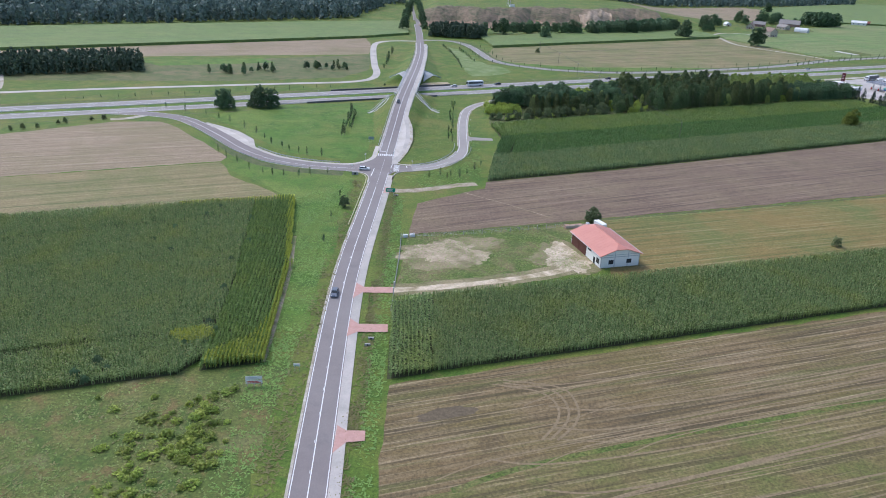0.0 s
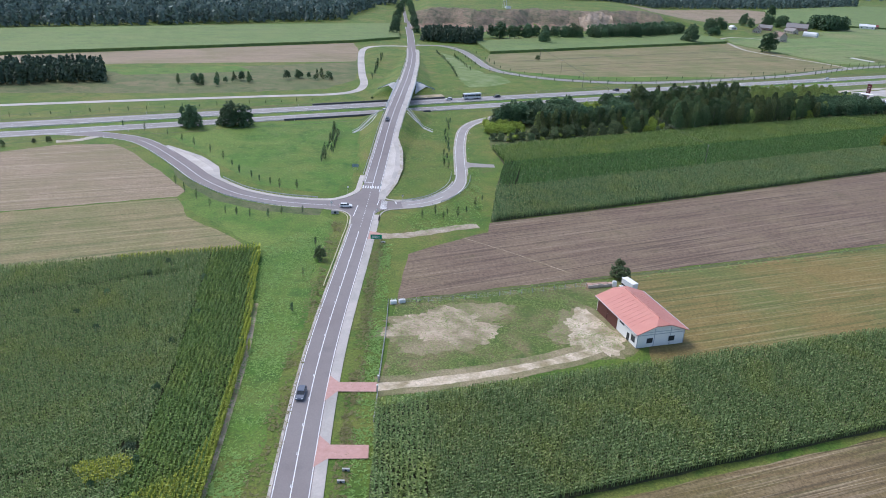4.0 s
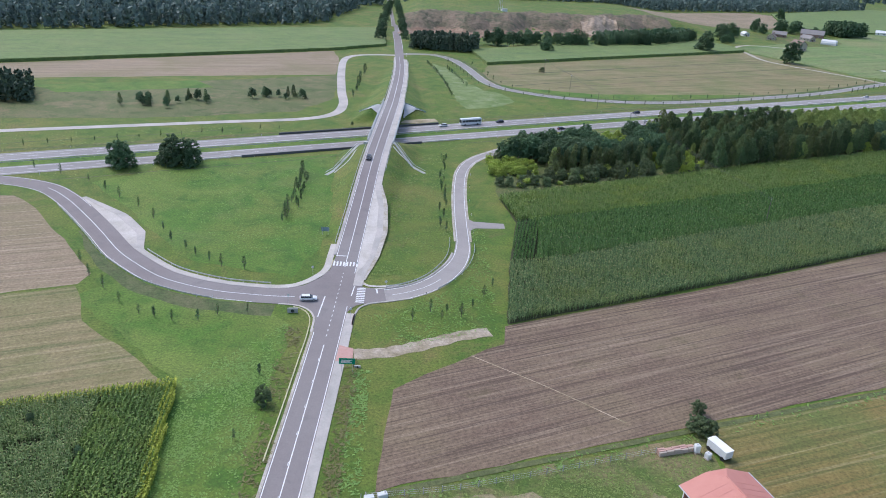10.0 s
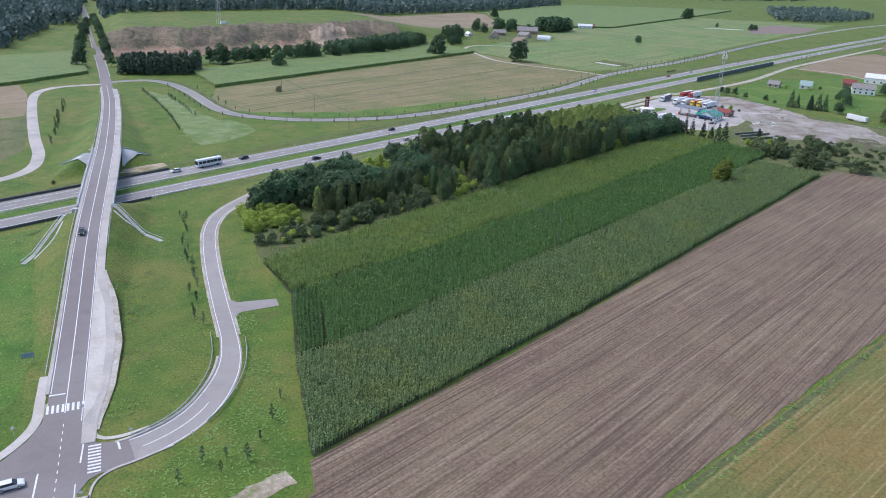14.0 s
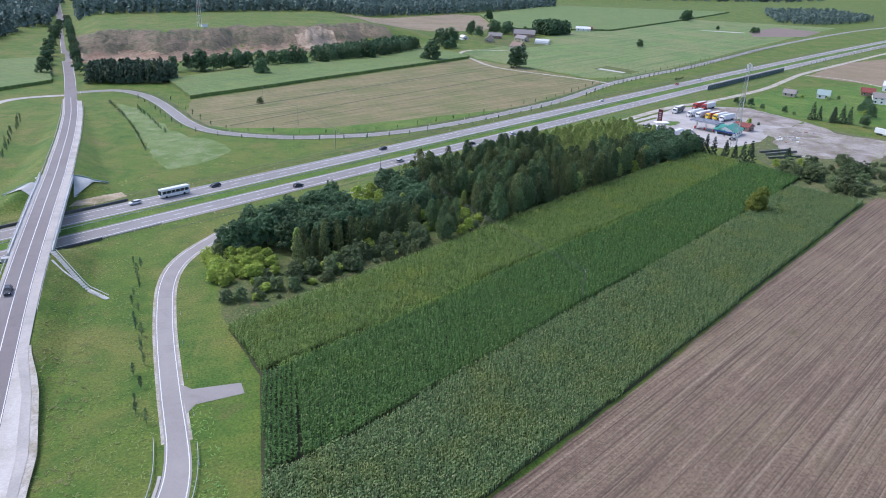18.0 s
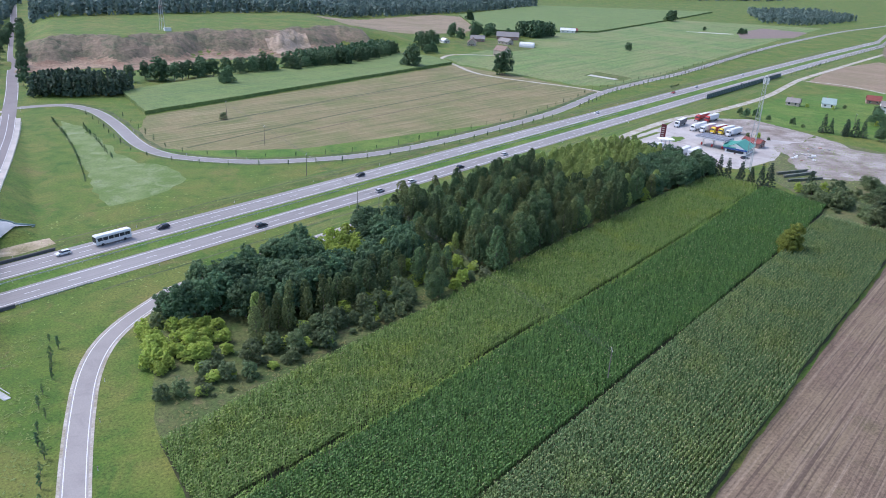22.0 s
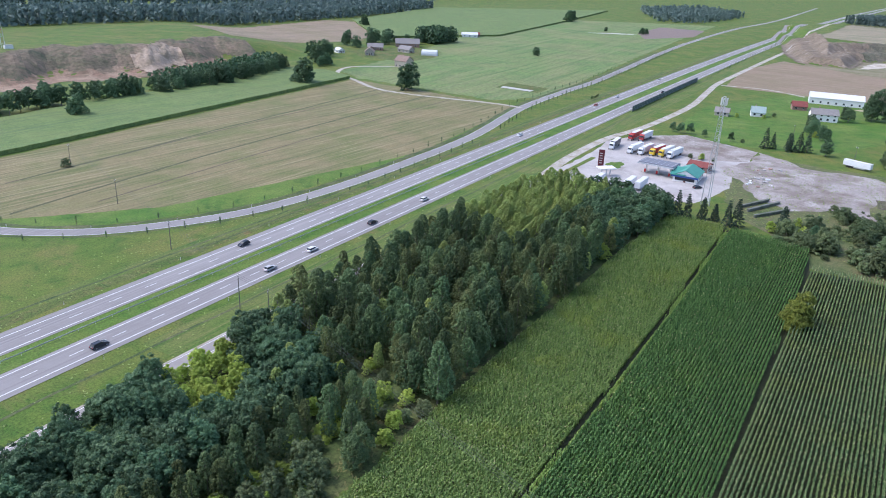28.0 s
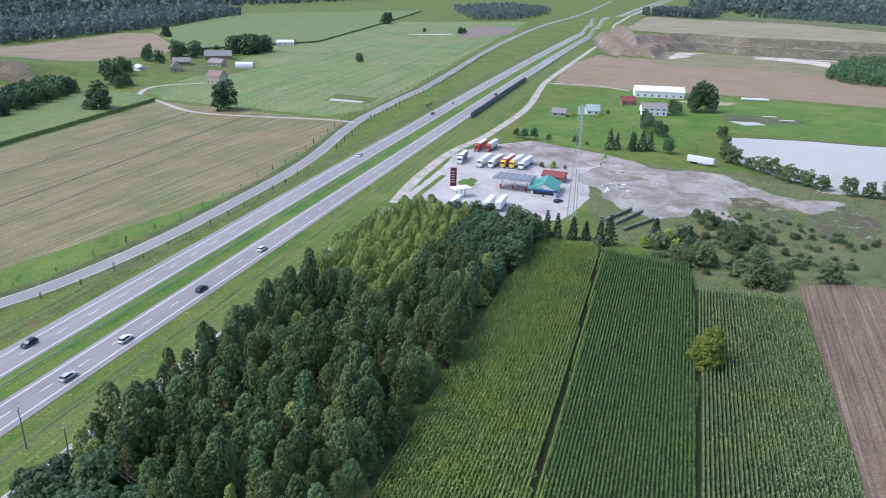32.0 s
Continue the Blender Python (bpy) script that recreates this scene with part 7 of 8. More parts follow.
def house(name, x, y, rz, w, l, eh, rh, m_wall, m_roof, label, windows=3, chimney=True, category="house", over=0.5, rows_=1):
    h_ = thing(name, label, category, (x, y, height(x, y) - 0.1), rz)
    part("wall", prism([(-w / 2, 0), (w / 2, 0), (w / 2, eh), (0, rh), (-w / 2, eh)], -l / 2, l / 2), m_wall, h_)
    k = (rh - eh) / (w / 2)
    for s in (-1, 1):
        bm = bmesh.new()
        pr = [(0, rh + 0.05), (s * (w / 2 + over), eh - over * k + 0.05), (s * (w / 2 + over), eh - over * k + 0.28), (0, rh + 0.28)]
        prism(pr, -l / 2 - over, l / 2 + over, bm)
        part("roof", bm, m_roof, h_)
    if chimney:
        part("chimney", box(w * 0.12, l * 0.15, rh - 1.0, w * 0.12 + 0.7, l * 0.15 + 0.7, rh + 1.1), BRICK_WALL, h_)
    for r_ in range(rows_):
        for i in range(windows):
            yy = -l / 2 + l * (i + 0.5) / windows
            for ax, xx in (("y", -w / 2), ("Y", w / 2)):
                window(h_, xx, yy, 1.1 + 2.8 * r_, min(1.3, l / windows * 0.5), 1.3, ax, WHITE_PAINT)
        for xx in (-w / 4, w / 4):
            window(h_, xx, -l / 2, 1.1 + 2.8 * r_, 1.2, 1.3, "x", WHITE_PAINT)
    part("door", box(-0.5, -l / 2 - 0.06, 0, 0.5, -l / 2 + 0.02, 2.1), DARK_DOOR, h_)
    return h_


shop = house("station_shop", 366.6, 439.4, -63, 11, 15, 3.2, 5.8, WHITE_WALL, GREEN_ROOF, "white fuel station shop with a green metal roof and blue band", 4, False, "shop")
wing = prism([(-8.5, 3.3), (8.5, 3.3), (8.5, 3.5), (0, 5.6), (-8.5, 3.5)], -3.5, 3.5)
bmesh.ops.rotate(wing, verts=wing.verts, cent=(0, 0, 0), matrix=Matrix.Rotation(radians(90), 3, "Z"))
bmesh.ops.translate(wing, verts=wing.verts, vec=(-3.4, 0, 0.05))
part("side_roof", wing, GREEN_ROOF, shop)
part("fascia_band", box(-6.2, -8.3, 2.5, 6.2, -7.9, 3.3), mat("blue band", (0.03, 0.08, 0.25), (0.05, 0.1, 0.3), rough=0.4), shop, "blue band under the eaves")
part("shop_window", box(-4.5, -7.62, 0.9, 4.5, -7.52, 2.3), GLASS_DARK, shop)
house("station_annex", 386, 448, 20, 8, 10, 2.8, 4.4, BRICK_WALL, DARK_RED, "low annex with a dark red roof behind the shop", 2, False, "shed")
wash = thing("air_kiosk", "small white canopy beside the price sign", "canopy", (333.7, 461.2, 0.08), -20)
part("roof", box(-4.2, -2.6, 3.6, 4.2, 2.6, 4.1, 0.05), WHITE_WALL, wash)
for px in (-2.2, 0.2, 2.2):
    part("post", box(px - 0.2, -0.2, 0, px + 0.2, 0.2, 3.6), GREY_TRIM, wash)
price = thing("price_sign", "tall dark red fuel price pylon with pale panels", "sign", (342, 473, 0.08), -54)
pp = part("panel", box(-1.4, -0.25, 0.4, 1.4, 0.25, 9.0, 0.04), mat("dark red panel", (0.09, 0.015, 0.02), (0.12, 0.02, 0.025), rough=0.4), price)
part("base", box(-1.6, -0.4, 0, 1.6, 0.4, 0.4), CONCRETE, price)
for k in range(5):
    part("bar", box(-0.9, -0.28, 2.2 + 1.2 * k, 0.6, -0.255, 2.6 + 1.2 * k), CONC_POST, pp)
car(357.5, 426.5, -10, "dark", "black car parked behind the shop", 0.09)
BEAM_CONC = mat("mossy grey concrete", (0.14, 0.15, 0.12), (0.22, 0.22, 0.19), scale=0.5, c3=(0.09, 0.11, 0.06), big=0.3, grain=0.3)
for i, (x0, y0, x1, y1) in enumerate(((349, 394, 372, 394.5), (345, 388, 366, 386), (350, 399, 371, 399))):
    b_ = thing("concrete_beam", "long weathered concrete beam lying on waste ground", "beam", ((x0 + x1) / 2, (y0 + y1) / 2, 0.05), math.degrees(math.atan2(y1 - y0, x1 - x0)))
    ln2 = math.hypot(x1 - x0, y1 - y0) / 2
    part("web", box(-ln2, -0.4, 0, ln2, 0.4, 1.0), BEAM_CONC, b_)
    part("flange", box(-ln2, -0.6, 1.0, ln2, 0.6, 1.2), BEAM_CONC, b_)
rr = random.Random(5)
for i in range(26):
    cx, cy = rr.choice(((396, 424), (391, 417), (419, 430), (403, 428)))
    bx, by = cx + rr.uniform(-6, 6), cy + rr.uniform(-4, 4)
    d_ = thing("rubble_block", "pale broken concrete block on waste ground", "rubble", (bx, by, 0.05), rr.uniform(0, 180), "rubble on the hardstanding")
    s_ = rr.uniform(0.5, 1.1)
    part("block", box(-s_, -s_ * 0.6, 0, s_, s_ * 0.6, s_ * 0.7, 0.08), rr.choice((WHITE_WALL, CONC_POST, PINK_BRICK)), d_)

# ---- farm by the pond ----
# The overcast sky's reflection is put into this pale base colour.
WATER = mat("murky pond water with sky sheen in its colour", (0.4, 0.37, 0.315), (0.45, 0.42, 0.36), rough=0.3, scale=0.05, spec=0.2)
POND = [(545, 430), (559, 411), (571, 392), (590, 354), (540, 322), (474, 327), (469, 347), (471, 368), (481, 391), (490, 403), (518, 418)]
field("pond_water", POND, WATER, 0.1, "grey farm pond with the pale sky put into its colour", "pond", jag=0.8)
field("pond_bank", [(530 + (x - 530) * 1.09, 375 + (y - 375) * 1.08) for x, y in POND], DITCH, 0.07, "dark reedy pond bank", "grass", jag=1.6)
field("reed_bed", blob(618, 438, 27, 16, -48, 9), DITCH, 0.075, "reedy marsh in the meadow", "grass")
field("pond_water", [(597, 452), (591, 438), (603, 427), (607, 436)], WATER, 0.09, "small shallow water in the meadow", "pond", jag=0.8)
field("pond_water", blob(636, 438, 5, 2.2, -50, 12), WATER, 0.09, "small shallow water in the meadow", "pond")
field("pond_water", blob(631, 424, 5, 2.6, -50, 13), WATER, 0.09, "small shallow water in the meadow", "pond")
WHITE_ROOF = mat("white sheet roof", (0.72, 0.72, 0.73), (0.66, 0.66, 0.67), scale=0.4, rough=0.5)
house("farm_hall", 655.6, 533.2, 33.2, 17, 38, 5.0, 8.0, WHITE_WALL, WHITE_ROOF, "long white farm hall with a pale sheet roof", 7, False, "farm building")
house("farm_house", 578.3, 497.6, 42.8, 9, 17, 5.0, 8.2, WHITE_WALL, GREY_ROOF, "white farmhouse with a grey roof and dormer", 4, True, "house", rows_=2)
house("farm_shed", 603, 531, 40, 9, 10, 3.0, 6.0, BRICK_WALL, DARK_RED, "small brick shed with a dark roof", 2, False, "shed")
house("cottage", 547, 527, 40, 7, 9, 3.2, 6.6, WHITE_WALL, mat("pale green roof", (0.3, 0.38, 0.36), (0.36, 0.44, 0.42)), "small white cottage with a pale green roof", 2)
house("cottage", 524, 539, 30, 7, 9, 2.8, 5.4, TAN_WALL, GREY_ROOF, "small tan cottage under trees", 2)
lorry(468, 405.5, -86, LW, LW, "long white box trailer standing beside the pond", 14, False)
for k in range(11):
    sb = thing("silage_bale", "white wrapped silage bale in a row", "bale", (691 + 1.05 * k, 479 - 1.55 * k, 0.6), -56, "silage bales")
    part("bale", rod((-0.9, 0, 0.5), (0.9, 0, 0.5), 1.15, seg=16), WHITE_PAINT, sb)
field("yard_dirt", blob(658, 492, 24, 8, -55, 6), DIRT, 0.08, "bare brown farmyard", "dirt")

# ---- hamlet beyond the motorway ----
TAN_ROOF = mat("weathered brown roof tiles", (0.22, 0.155, 0.125), (0.29, 0.215, 0.175), scale=0.6, grain=0.2)
for nm, x, y, rz, w, l, eh, rh, mw, mr, lab in (
    ("village_house", 426, 806, 20, 11, 13, 6.0, 10.0, TAN_WALL, TAN_ROOF, "two-storey tan house with a brown tiled roof"),
    ("village_house", 437, 892, -30, 9, 14, 3.4, 7.4, TAN_WALL, TAN_ROOF, "tan house with a brown tiled roof"),
    ("village_house", 462, 926, 60, 9, 16, 3.4, 6.6, BRICK_WALL, GREY_ROOF, "brick farm building with a grey roof"),
    ("village_house", 512, 944, 60, 12, 26, 4.0, 8.6, BRICK_WALL, GREY_ROOF, "large grey-roofed barn in the hamlet"),
    ("village_house", 484, 900, 20, 9, 15, 3.4, 6.6, TAN_WALL, GREY_ROOF, "low house with a grey roof in the hamlet"),
    ("village_house", 415, 915, 0, 7, 10, 2.8, 4.8, WHITE_WALL, WHITE_ROOF, "low white shed in the hamlet"),
    ("village_house", 650, 1020, 60, 9, 20, 3.4, 5.8, WHITE_WALL, WHITE_ROOF, "long white shed in the far meadow"),
    ("village_house", 664, 1026, 60, 8, 10, 3.0, 5.0, BRICK_WALL, DARK_RED, "brown shed in the far meadow")):
    house(nm, x, y, rz, w, l, eh, rh, mw, mr, lab, 3, True, "house")
tent = thing("storage_tent", "white round-topped storage tent in the hamlet", "tent", (496, 873, 0), 50)
part("cover", prism([(-5, 0), (-5, 2), (-4.2, 3.8), (-2.2, 5.0), (0, 5.4), (2.2, 5.0), (4.2, 3.8), (5, 2), (5, 0)], -8, 8), WHITE_PAINT, tent)
part("door", box(-1.6, -8.05, 0, 1.6, -7.97, 3.2), GREY_TRIM, tent)
field("fire_pool", [(440, 687), (455, 655), (478, 668), (466, 704)], GRASS_ROUGH, 0.07, "grassy banks of a small basin", "grass", jag=0.6)
field("fire_pool_water", [(443, 686), (454, 662), (460, 665), (450, 690)], WATER, 0.09, "narrow pale water basin", "pond")
field("far_pond", blob(912, 1020, 30, 7, -30, 21), WATER, 0.1, "thin pale pond in the far meadow", "pond")
field("hamlet_yard", blob(470, 895, 50, 50, 0, 31), GRASS_ROUGH, 0.06, "trodden yards and gardens of the hamlet", "grass")

# ---- trees standing alone and in groups ----
rt = random.Random(23)


def scatter(key_list, spots, smin=0.9, smax=1.1):
    for x, y in spots:
        plant(rt.choice(key_list), x, y, rt.uniform(smin, smax), rt.uniform(0, 360), wide=rt.uniform(0.9, 1.15))


OAKS = ["oak0"]
for x, y, rz_, sc in ((-92, 304, 20, 1.0), (-74.5, 310.5, 150, 1.05), (-67.5, 312, 260, 0.95)):
    plant("oak0", x, y, sc, rz_, z=-1.4)
scatter(OAKS, ((367, 701), (304, 747)), 1.5, 1.6)
scatter(OAKS, ((451, 971), (495, 985), (576, 1167), (379, 902), (361, 848), (992, 1206), (1003, 1210)), 1.1, 1.5)
plant("oak0", 613, 482, 1.75, 30, wide=0.8)
plant("oak0", 620, 475, 1.6, 200, wide=0.75)
scatter(OAKS, ((356, 831), (610, 840), (925, 1051), (948, 1000), (960, 1003), (520, 985), (545, 1000)), 0.5, 0.85)
plant("oak1", 267.6, 320.6, 1.0, 40, z=-1.0, wide=1.0)
scatter(["shrub0", "shrub1"], ((117, 577),), 0.8, 0.81)
scatter(["shrub0", "shrub1", "light2"], ((-8.6, 151.8), (82, 145), (80.5, 146.5), (83, 152.6), (163.4, 131)), 0.7, 0.95)
scatter(["spruce0", "spruce1"], ((313, 407), (316.5, 404), (319, 401), (323.5, 397), (326, 393), (325, 386.5), (327.5, 384), (341, 373), (462, 463), (466, 461), (469, 452), (473, 449), (476, 446), (472, 455)), 0.8, 1.15)
scatter(["broad0", "broad1", "broad2"], ((540, 483), (532, 477), (521, 470), (515, 461), (508, 454), (478, 436), (596, 492), (590, 486)), 0.75, 1.0)
for x, y, sc in ((330, 354.6, 1.25), (333, 349, 1.1), (330, 330.5, 1.4), (333, 337, 1.15), (330, 326, 1.2), (335.5, 326.5, 1.1), (383, 376, 0.7), (379, 366, 0.75), (375, 360, 0.8), (367, 350, 0.8), (368, 345, 0.7), (352, 348.5, 1.0), (364, 357, 0.75), (332.5, 360, 1.2), (337, 343, 0.9), (341, 352, 0.8), (337, 356, 1.0), (346, 344, 0.7), (358, 352, 0.8), (372, 366, 0.7), (345, 338, 0.6), (341, 331, 0.8), (360, 362, 0.6), (348, 356, 0.65), (326, 333, 0.9), (377, 371, 0.6), (334, 351, 1.7), (331, 331, 1.8), (358, 350, 1.4), (350, 366, 1.4), (338, 369, 1.3), (350, 315, 1.5), (375, 368, 1.2), (367, 349, 1.3), (343, 326, 0.6), (356, 328, 0.7), (364, 334, 0.6), (372, 342, 0.8), (355, 340, 1.1), (380, 355, 0.6), (390, 350, 0.5), (384, 338, 0.55), (362, 320, 0.5)):
    plant(f"shrub{rt.randrange(3)}", x, y, sc, rt.uniform(0, 360), wide=rt.uniform(1.1, 1.35))
rb = random.Random(41)
for i in range(150):
    bx, by = rb.uniform(326, 402), rb.uniform(312, 376)
    if by < 384 - 0.22 * abs(bx - 345) and by > 352 - 0.95 * (bx - 312):
        plant(rb.choice(("shrub0", "shrub1", "shrub2")), bx, by, rb.uniform(0.16, 0.42), rb.uniform(0, 360), wide=rb.uniform(1.3, 2.2))
scatter(["light0", "light1"], ((335.2, 374.2), (341, 365), (348, 371)), 0.55, 0.8)
scatter(["broad1"], ((338.7, 369.8), (343, 361)), 0.5, 0.6)
scatter(["light0", "shrub1", "broad1"], [(447, 517), (447, 511), (451, 507), (453, 498), (458, 483), (462, 478), (480, 437), (523, 475), (519, 467), (541, 518), (556, 520), (404, 461), (401, 466), (407, 456), (574, 505), (600, 492), (528, 530)], 0.4, 0.65)
scatter(["shrub0", "shrub1", "shrub2"], [(487, 405), (491, 409), (483, 401), (476, 380), (472, 374), (478, 386), (468, 368), (467, 359), (465, 352), (465, 341), (467, 333), (520, 421), (540, 432), (470, 325), (560, 328), (494, 411), (479, 392), (470, 363)], 1.2, 1.9)
scatter(["broad0", "broad1"], [(-8 - 2.5 * (i % 2), 700 + 24 * i) for i in range(14)] + [(14 - 0.05 * i * 24, 700 + 24 * i) for i in range(14)], 0.7, 1.15)
scatter(["shrub0", "shrub2"], [(-175, 240), (-166, 247), (-160, 255), (-158, 258), (-148, 265), (-143, 268), (-171, 243)], 0.4, 0.6)
# scrub beyond the motorway
scatter(["alder0", "shrub0", "broad1"], [(-121 + rt.uniform(-10, 18), 411 + rt.uniform(-5, 7)) for _ in range(11)] + [(-98 + rt.uniform(-8, 10), 425 + rt.uniform(-6, 6)) for _ in range(8)] + [(-60 + rt.uniform(-9, 12), 444 + rt.uniform(-6, 5)) for _ in range(8)] + [(-42 + rt.uniform(-6, 6), 446 + rt.uniform(-6, 5)) for _ in range(4)], 0.3, 0.6)

# roadside saplings
SAP = ["sapling0", "sapling1"]
scatter(SAP, ((-97, 286), (-88, 278), (-80.4, 270.7), (-71, 262), (-63, 252.4), (-57, 243), (-52, 234.4), (-46, 229), (-42, 224.7), (-37, 221), (-32.8, 217.6), (-26, 216.3), (-110, 293), (-122, 298)), 0.8, 1.15)
scatter(SAP, ((-59.8, 201.5), (-53, 194), (-46, 188), (-42, 187), (-37, 185), (-31, 186), (-27, 189), (-20, 191), (-11.6, 163), (-12, 140), (-11.5, 118), (-66, 208), (-72, 217)), 0.7, 1.1)
scatter(SAP, ((29.5, 190.5), (34.7, 192.4), (41.6, 204.2), (44.7, 211.5), (26.7, 194.9), (31, 195), (38, 198), (22, 190)), 0.8, 1.2)
scatter(SAP, [(-20.5 + rt.uniform(-2.2, 2.2), 254 + 2.1 * i) for i in range(28)], 0.9, 1.5)
scatter(SAP, [(31.5 + i * 0.22 + rt.uniform(-1.8, 1.8), 252 + 4.8 * i + rt.uniform(-1, 1)) for i in range(19)], 0.7, 1.2)
scatter(SAP, [(-14 + 0.06 * i + rt.uniform(-1.5, 1.5), 455 + 3.5 * i) for i in range(30)], 0.7, 1.2)
scatter(SAP, [(31.7 + 13.3 * (i / 28) + 2.2 * math.sin(i / 9), 590 - 4.2 * i) for i in range(29)], 0.7, 1.1)
scatter(SAP, [(46 + 10.5 * i / 16 + rt.uniform(-0.5, 0.5), 572 - 4.1 * i) for i in range(17)], 0.7, 1.1)
nn_ne = normals2(NE_RAMP)
NE_EAST = NE_RAMP[(NE_RAMP[:, 0] > 150) & (NE_RAMP[:, 0] < 800)]
ragged = np.array([rt.uniform(-0.6, 0.6) for _ in NE_EAST])
struct("weedy_bank", ribbon(NE_EAST, 7.2 + ragged, 4.4 + 0.4 * ragged, 0.085), DITCH, "dark weedy bank beside the service road", "grass")
struct("verge_ditch", ribbon(hw_line(350.2, 320, 900, 6), 0.5, -0.5, 0.07), DITCH, "shallow weedy ditch along the motorway", "ditch")
scatter(SAP, [tuple(NE_RAMP[i] + nn_ne[i] * (-7.5)) for i in range(20, 140, 4)], 0.6, 1.0)
scatter(SAP, [tuple(NE_RAMP[i] + nn_ne[i] * 8) for i in range(24, 260, 5)], 0.6, 1.0)
scatter(SAP, [tuple(NE_RAMP[i] + nn_ne[i] * (-8)) for i in range(150, 330, 3)], 0.8, 1.3)
scatter(SAP, [tuple(hw(s, 356 + rt.uniform(-1, 1)).xy) for s in np.arange(-30, 130, 9)], 0.6, 0.9)
scatter(SAP, [tuple(hw(s, 309 + rt.uniform(-1, 1)).xy) for s in np.arange(880, 1400, 14)], 0.8, 1.4)
scatter(["shrub1"], [tuple(hw(s, 354 + rt.uniform(-2, 2)).xy) for s in (160, 172, 700, 705, 712, 718)], 0.3, 0.5)
# low shrubs in the rough meadow and verge
L_WEED = leaf("yellow-green herb leaves", (0.15, 0.21, 0.028), (0.42, 0.48, 0.1), 0.3)
for i in range(3):
    tree_kind(f"herb{i}", 80 + i, 0.9 + 0.2 * i, 1.0, 0.05, "shrub", L_WEED, "low yellow-green herb clump in the rough meadow", "herb clump", "herbs in the meadow", clusters=26, per=14, size=0.13)
for i in range(130):
    hx_, hy_ = -29 + rt.gauss(2, 6.5), 13 + rt.gauss(0, 11)
    if hx_ < -16 - 0.02 * hy_ and hy_ < 34:
        plant(f"herb{rt.randrange(3)}", hx_, hy_, rt.uniform(0.5, 1.15), rt.uniform(0, 360), wide=rt.uniform(1.0, 1.6))


# ---- joined woods ----
def far_wood(name, poly, spacing, hmin, hmax, m, label, conifer=0.7, seed=1, per=26, size=1.3, fringe=True):
    """Many small tree crowns of leaf clumps joined in one mesh."""
    r_ = np.random.default_rng(seed)
    P = np.array(poly)
    X, Y = np.meshgrid(np.arange(P[:, 0].min(), P[:, 0].max(), spacing), np.arange(P[:, 1].min(), P[:, 1].max(), spacing))
    x = X.ravel() + r_.uniform(-0.45, 0.45, X.size) * spacing
    y = Y.ravel() + r_.uniform(-0.45, 0.45, X.size) * spacing
    ok = inside(x, y, poly)
    x, y = x[ok], y[ok]
    k = len(x)
    h = r_.uniform(hmin, hmax, k)
    z0 = np.array([height(a, b) for a, b in zip(x, y)])
    con = r_.random(k) < conifer
    rad = np.where(con, h * 0.17, h * 0.27)
    V = []
    for j in range(per):
        t = (j + r_.random(k)) / per
        prof = np.where(con, (1 - t) ** 0.8 + 0.1, np.sqrt(np.maximum(0.05, 1 - (1.8 * t - 0.85) ** 2)))
        az = r_.uniform(0, 6.283, k)
        rr_ = rad * prof * r_.uniform(0.6, 1.1, k)
        c = np.stack([x + rr_ * np.cos(az), y + rr_ * np.sin(az), z0 + h * (0.08 + 0.92 * t)], 1)
        nrm = np.stack([np.cos(az), np.sin(az), r_.uniform(0.1, 1.2, k)], 1) + r_.normal(0, 0.4, (k, 3))
        nrm /= np.linalg.norm(nrm, axis=1)[:, None]
        a = np.cross(nrm, r_.normal(0, 1, (k, 3)))
        a /= np.linalg.norm(a, axis=1)[:, None]
        b = np.cross(nrm, a)
        s = (size * r_.uniform(0.6, 1.2, k) * h / 14)[:, None]
        V.append(np.stack([c - a * s, c - b * s * 0.7, c + a * s, c + b * s * 0.7], 1).reshape(-1, 3))
    V = np.concatenate(V)
    return tagged(setmat(new(name, mesh_np(name, V, np.arange(len(V)).reshape(-1, 4))), m), label, "wood", kind="stuff")


far_wood("pine_block", [(-273, 371), (-245, 369), (-172, 404), (-188, 440), (-268, 416)], 3.6, 8, 11, L_PINE, "small dark block of pines beyond the motorway", 0.8, 1, 44, 1.7)
far_wood("pine_strip", [(18, 658), (64, 654), (78, 668), (70, 690), (24, 690)], 3.2, 10, 13, L_PINE, "dark pine plantation beside the far junction", 0.9, 2, 44, 1.5)
scatter(["oak0", "broad0", "broad1"], ((77.6, 706), (87.7, 714), (96.5, 708), (106, 702), (117, 716), (125, 716), (135, 720), (138, 684), (153, 722), (164, 730), (175, 733), (182, 736), (112, 708), (145, 724), (170, 742), (158, 738), (100, 716), (128, 727)), 1.0, 1.3)
scatter(["oak0", "broad2"], ((199.5, 757), (200, 740), (211, 745), (226, 757), (236, 757), (250, 764), (267, 775), (286, 790), (304, 806), (319, 822), (218, 752), (244, 766), (276, 784), (295, 800), (312, 818)), 0.95, 1.2)
far_wood("tree_belt", [(206, 756), (250, 768), (318, 826), (326, 858), (262, 815), (208, 778)], 6.0, 10, 13, L_BROAD, "belt of dark trees at the quarry edge", 0.0, 4, 90, 1.35)
far_wood("forest_edge", [(-420, 570), (-372, 599), (-245, 677), (-98, 776), (-72, 800), (-40, 990), (-330, 880), (-700, 640), (-620, 470)], 7.5, 11, 17, L_FAR_HAZE, "dark mixed forest behind the maize strip", 0.75, 5, 28, 2.3)
far_wood("forest_edge", [(-40, 1010), (-18, 1010), (-22, 1300), (-330, 1100), (-330, 880)], 9, 12, 17, L_FAR_HAZE, "dark mixed forest along the far road", 0.75, 6, 26, 2.5)
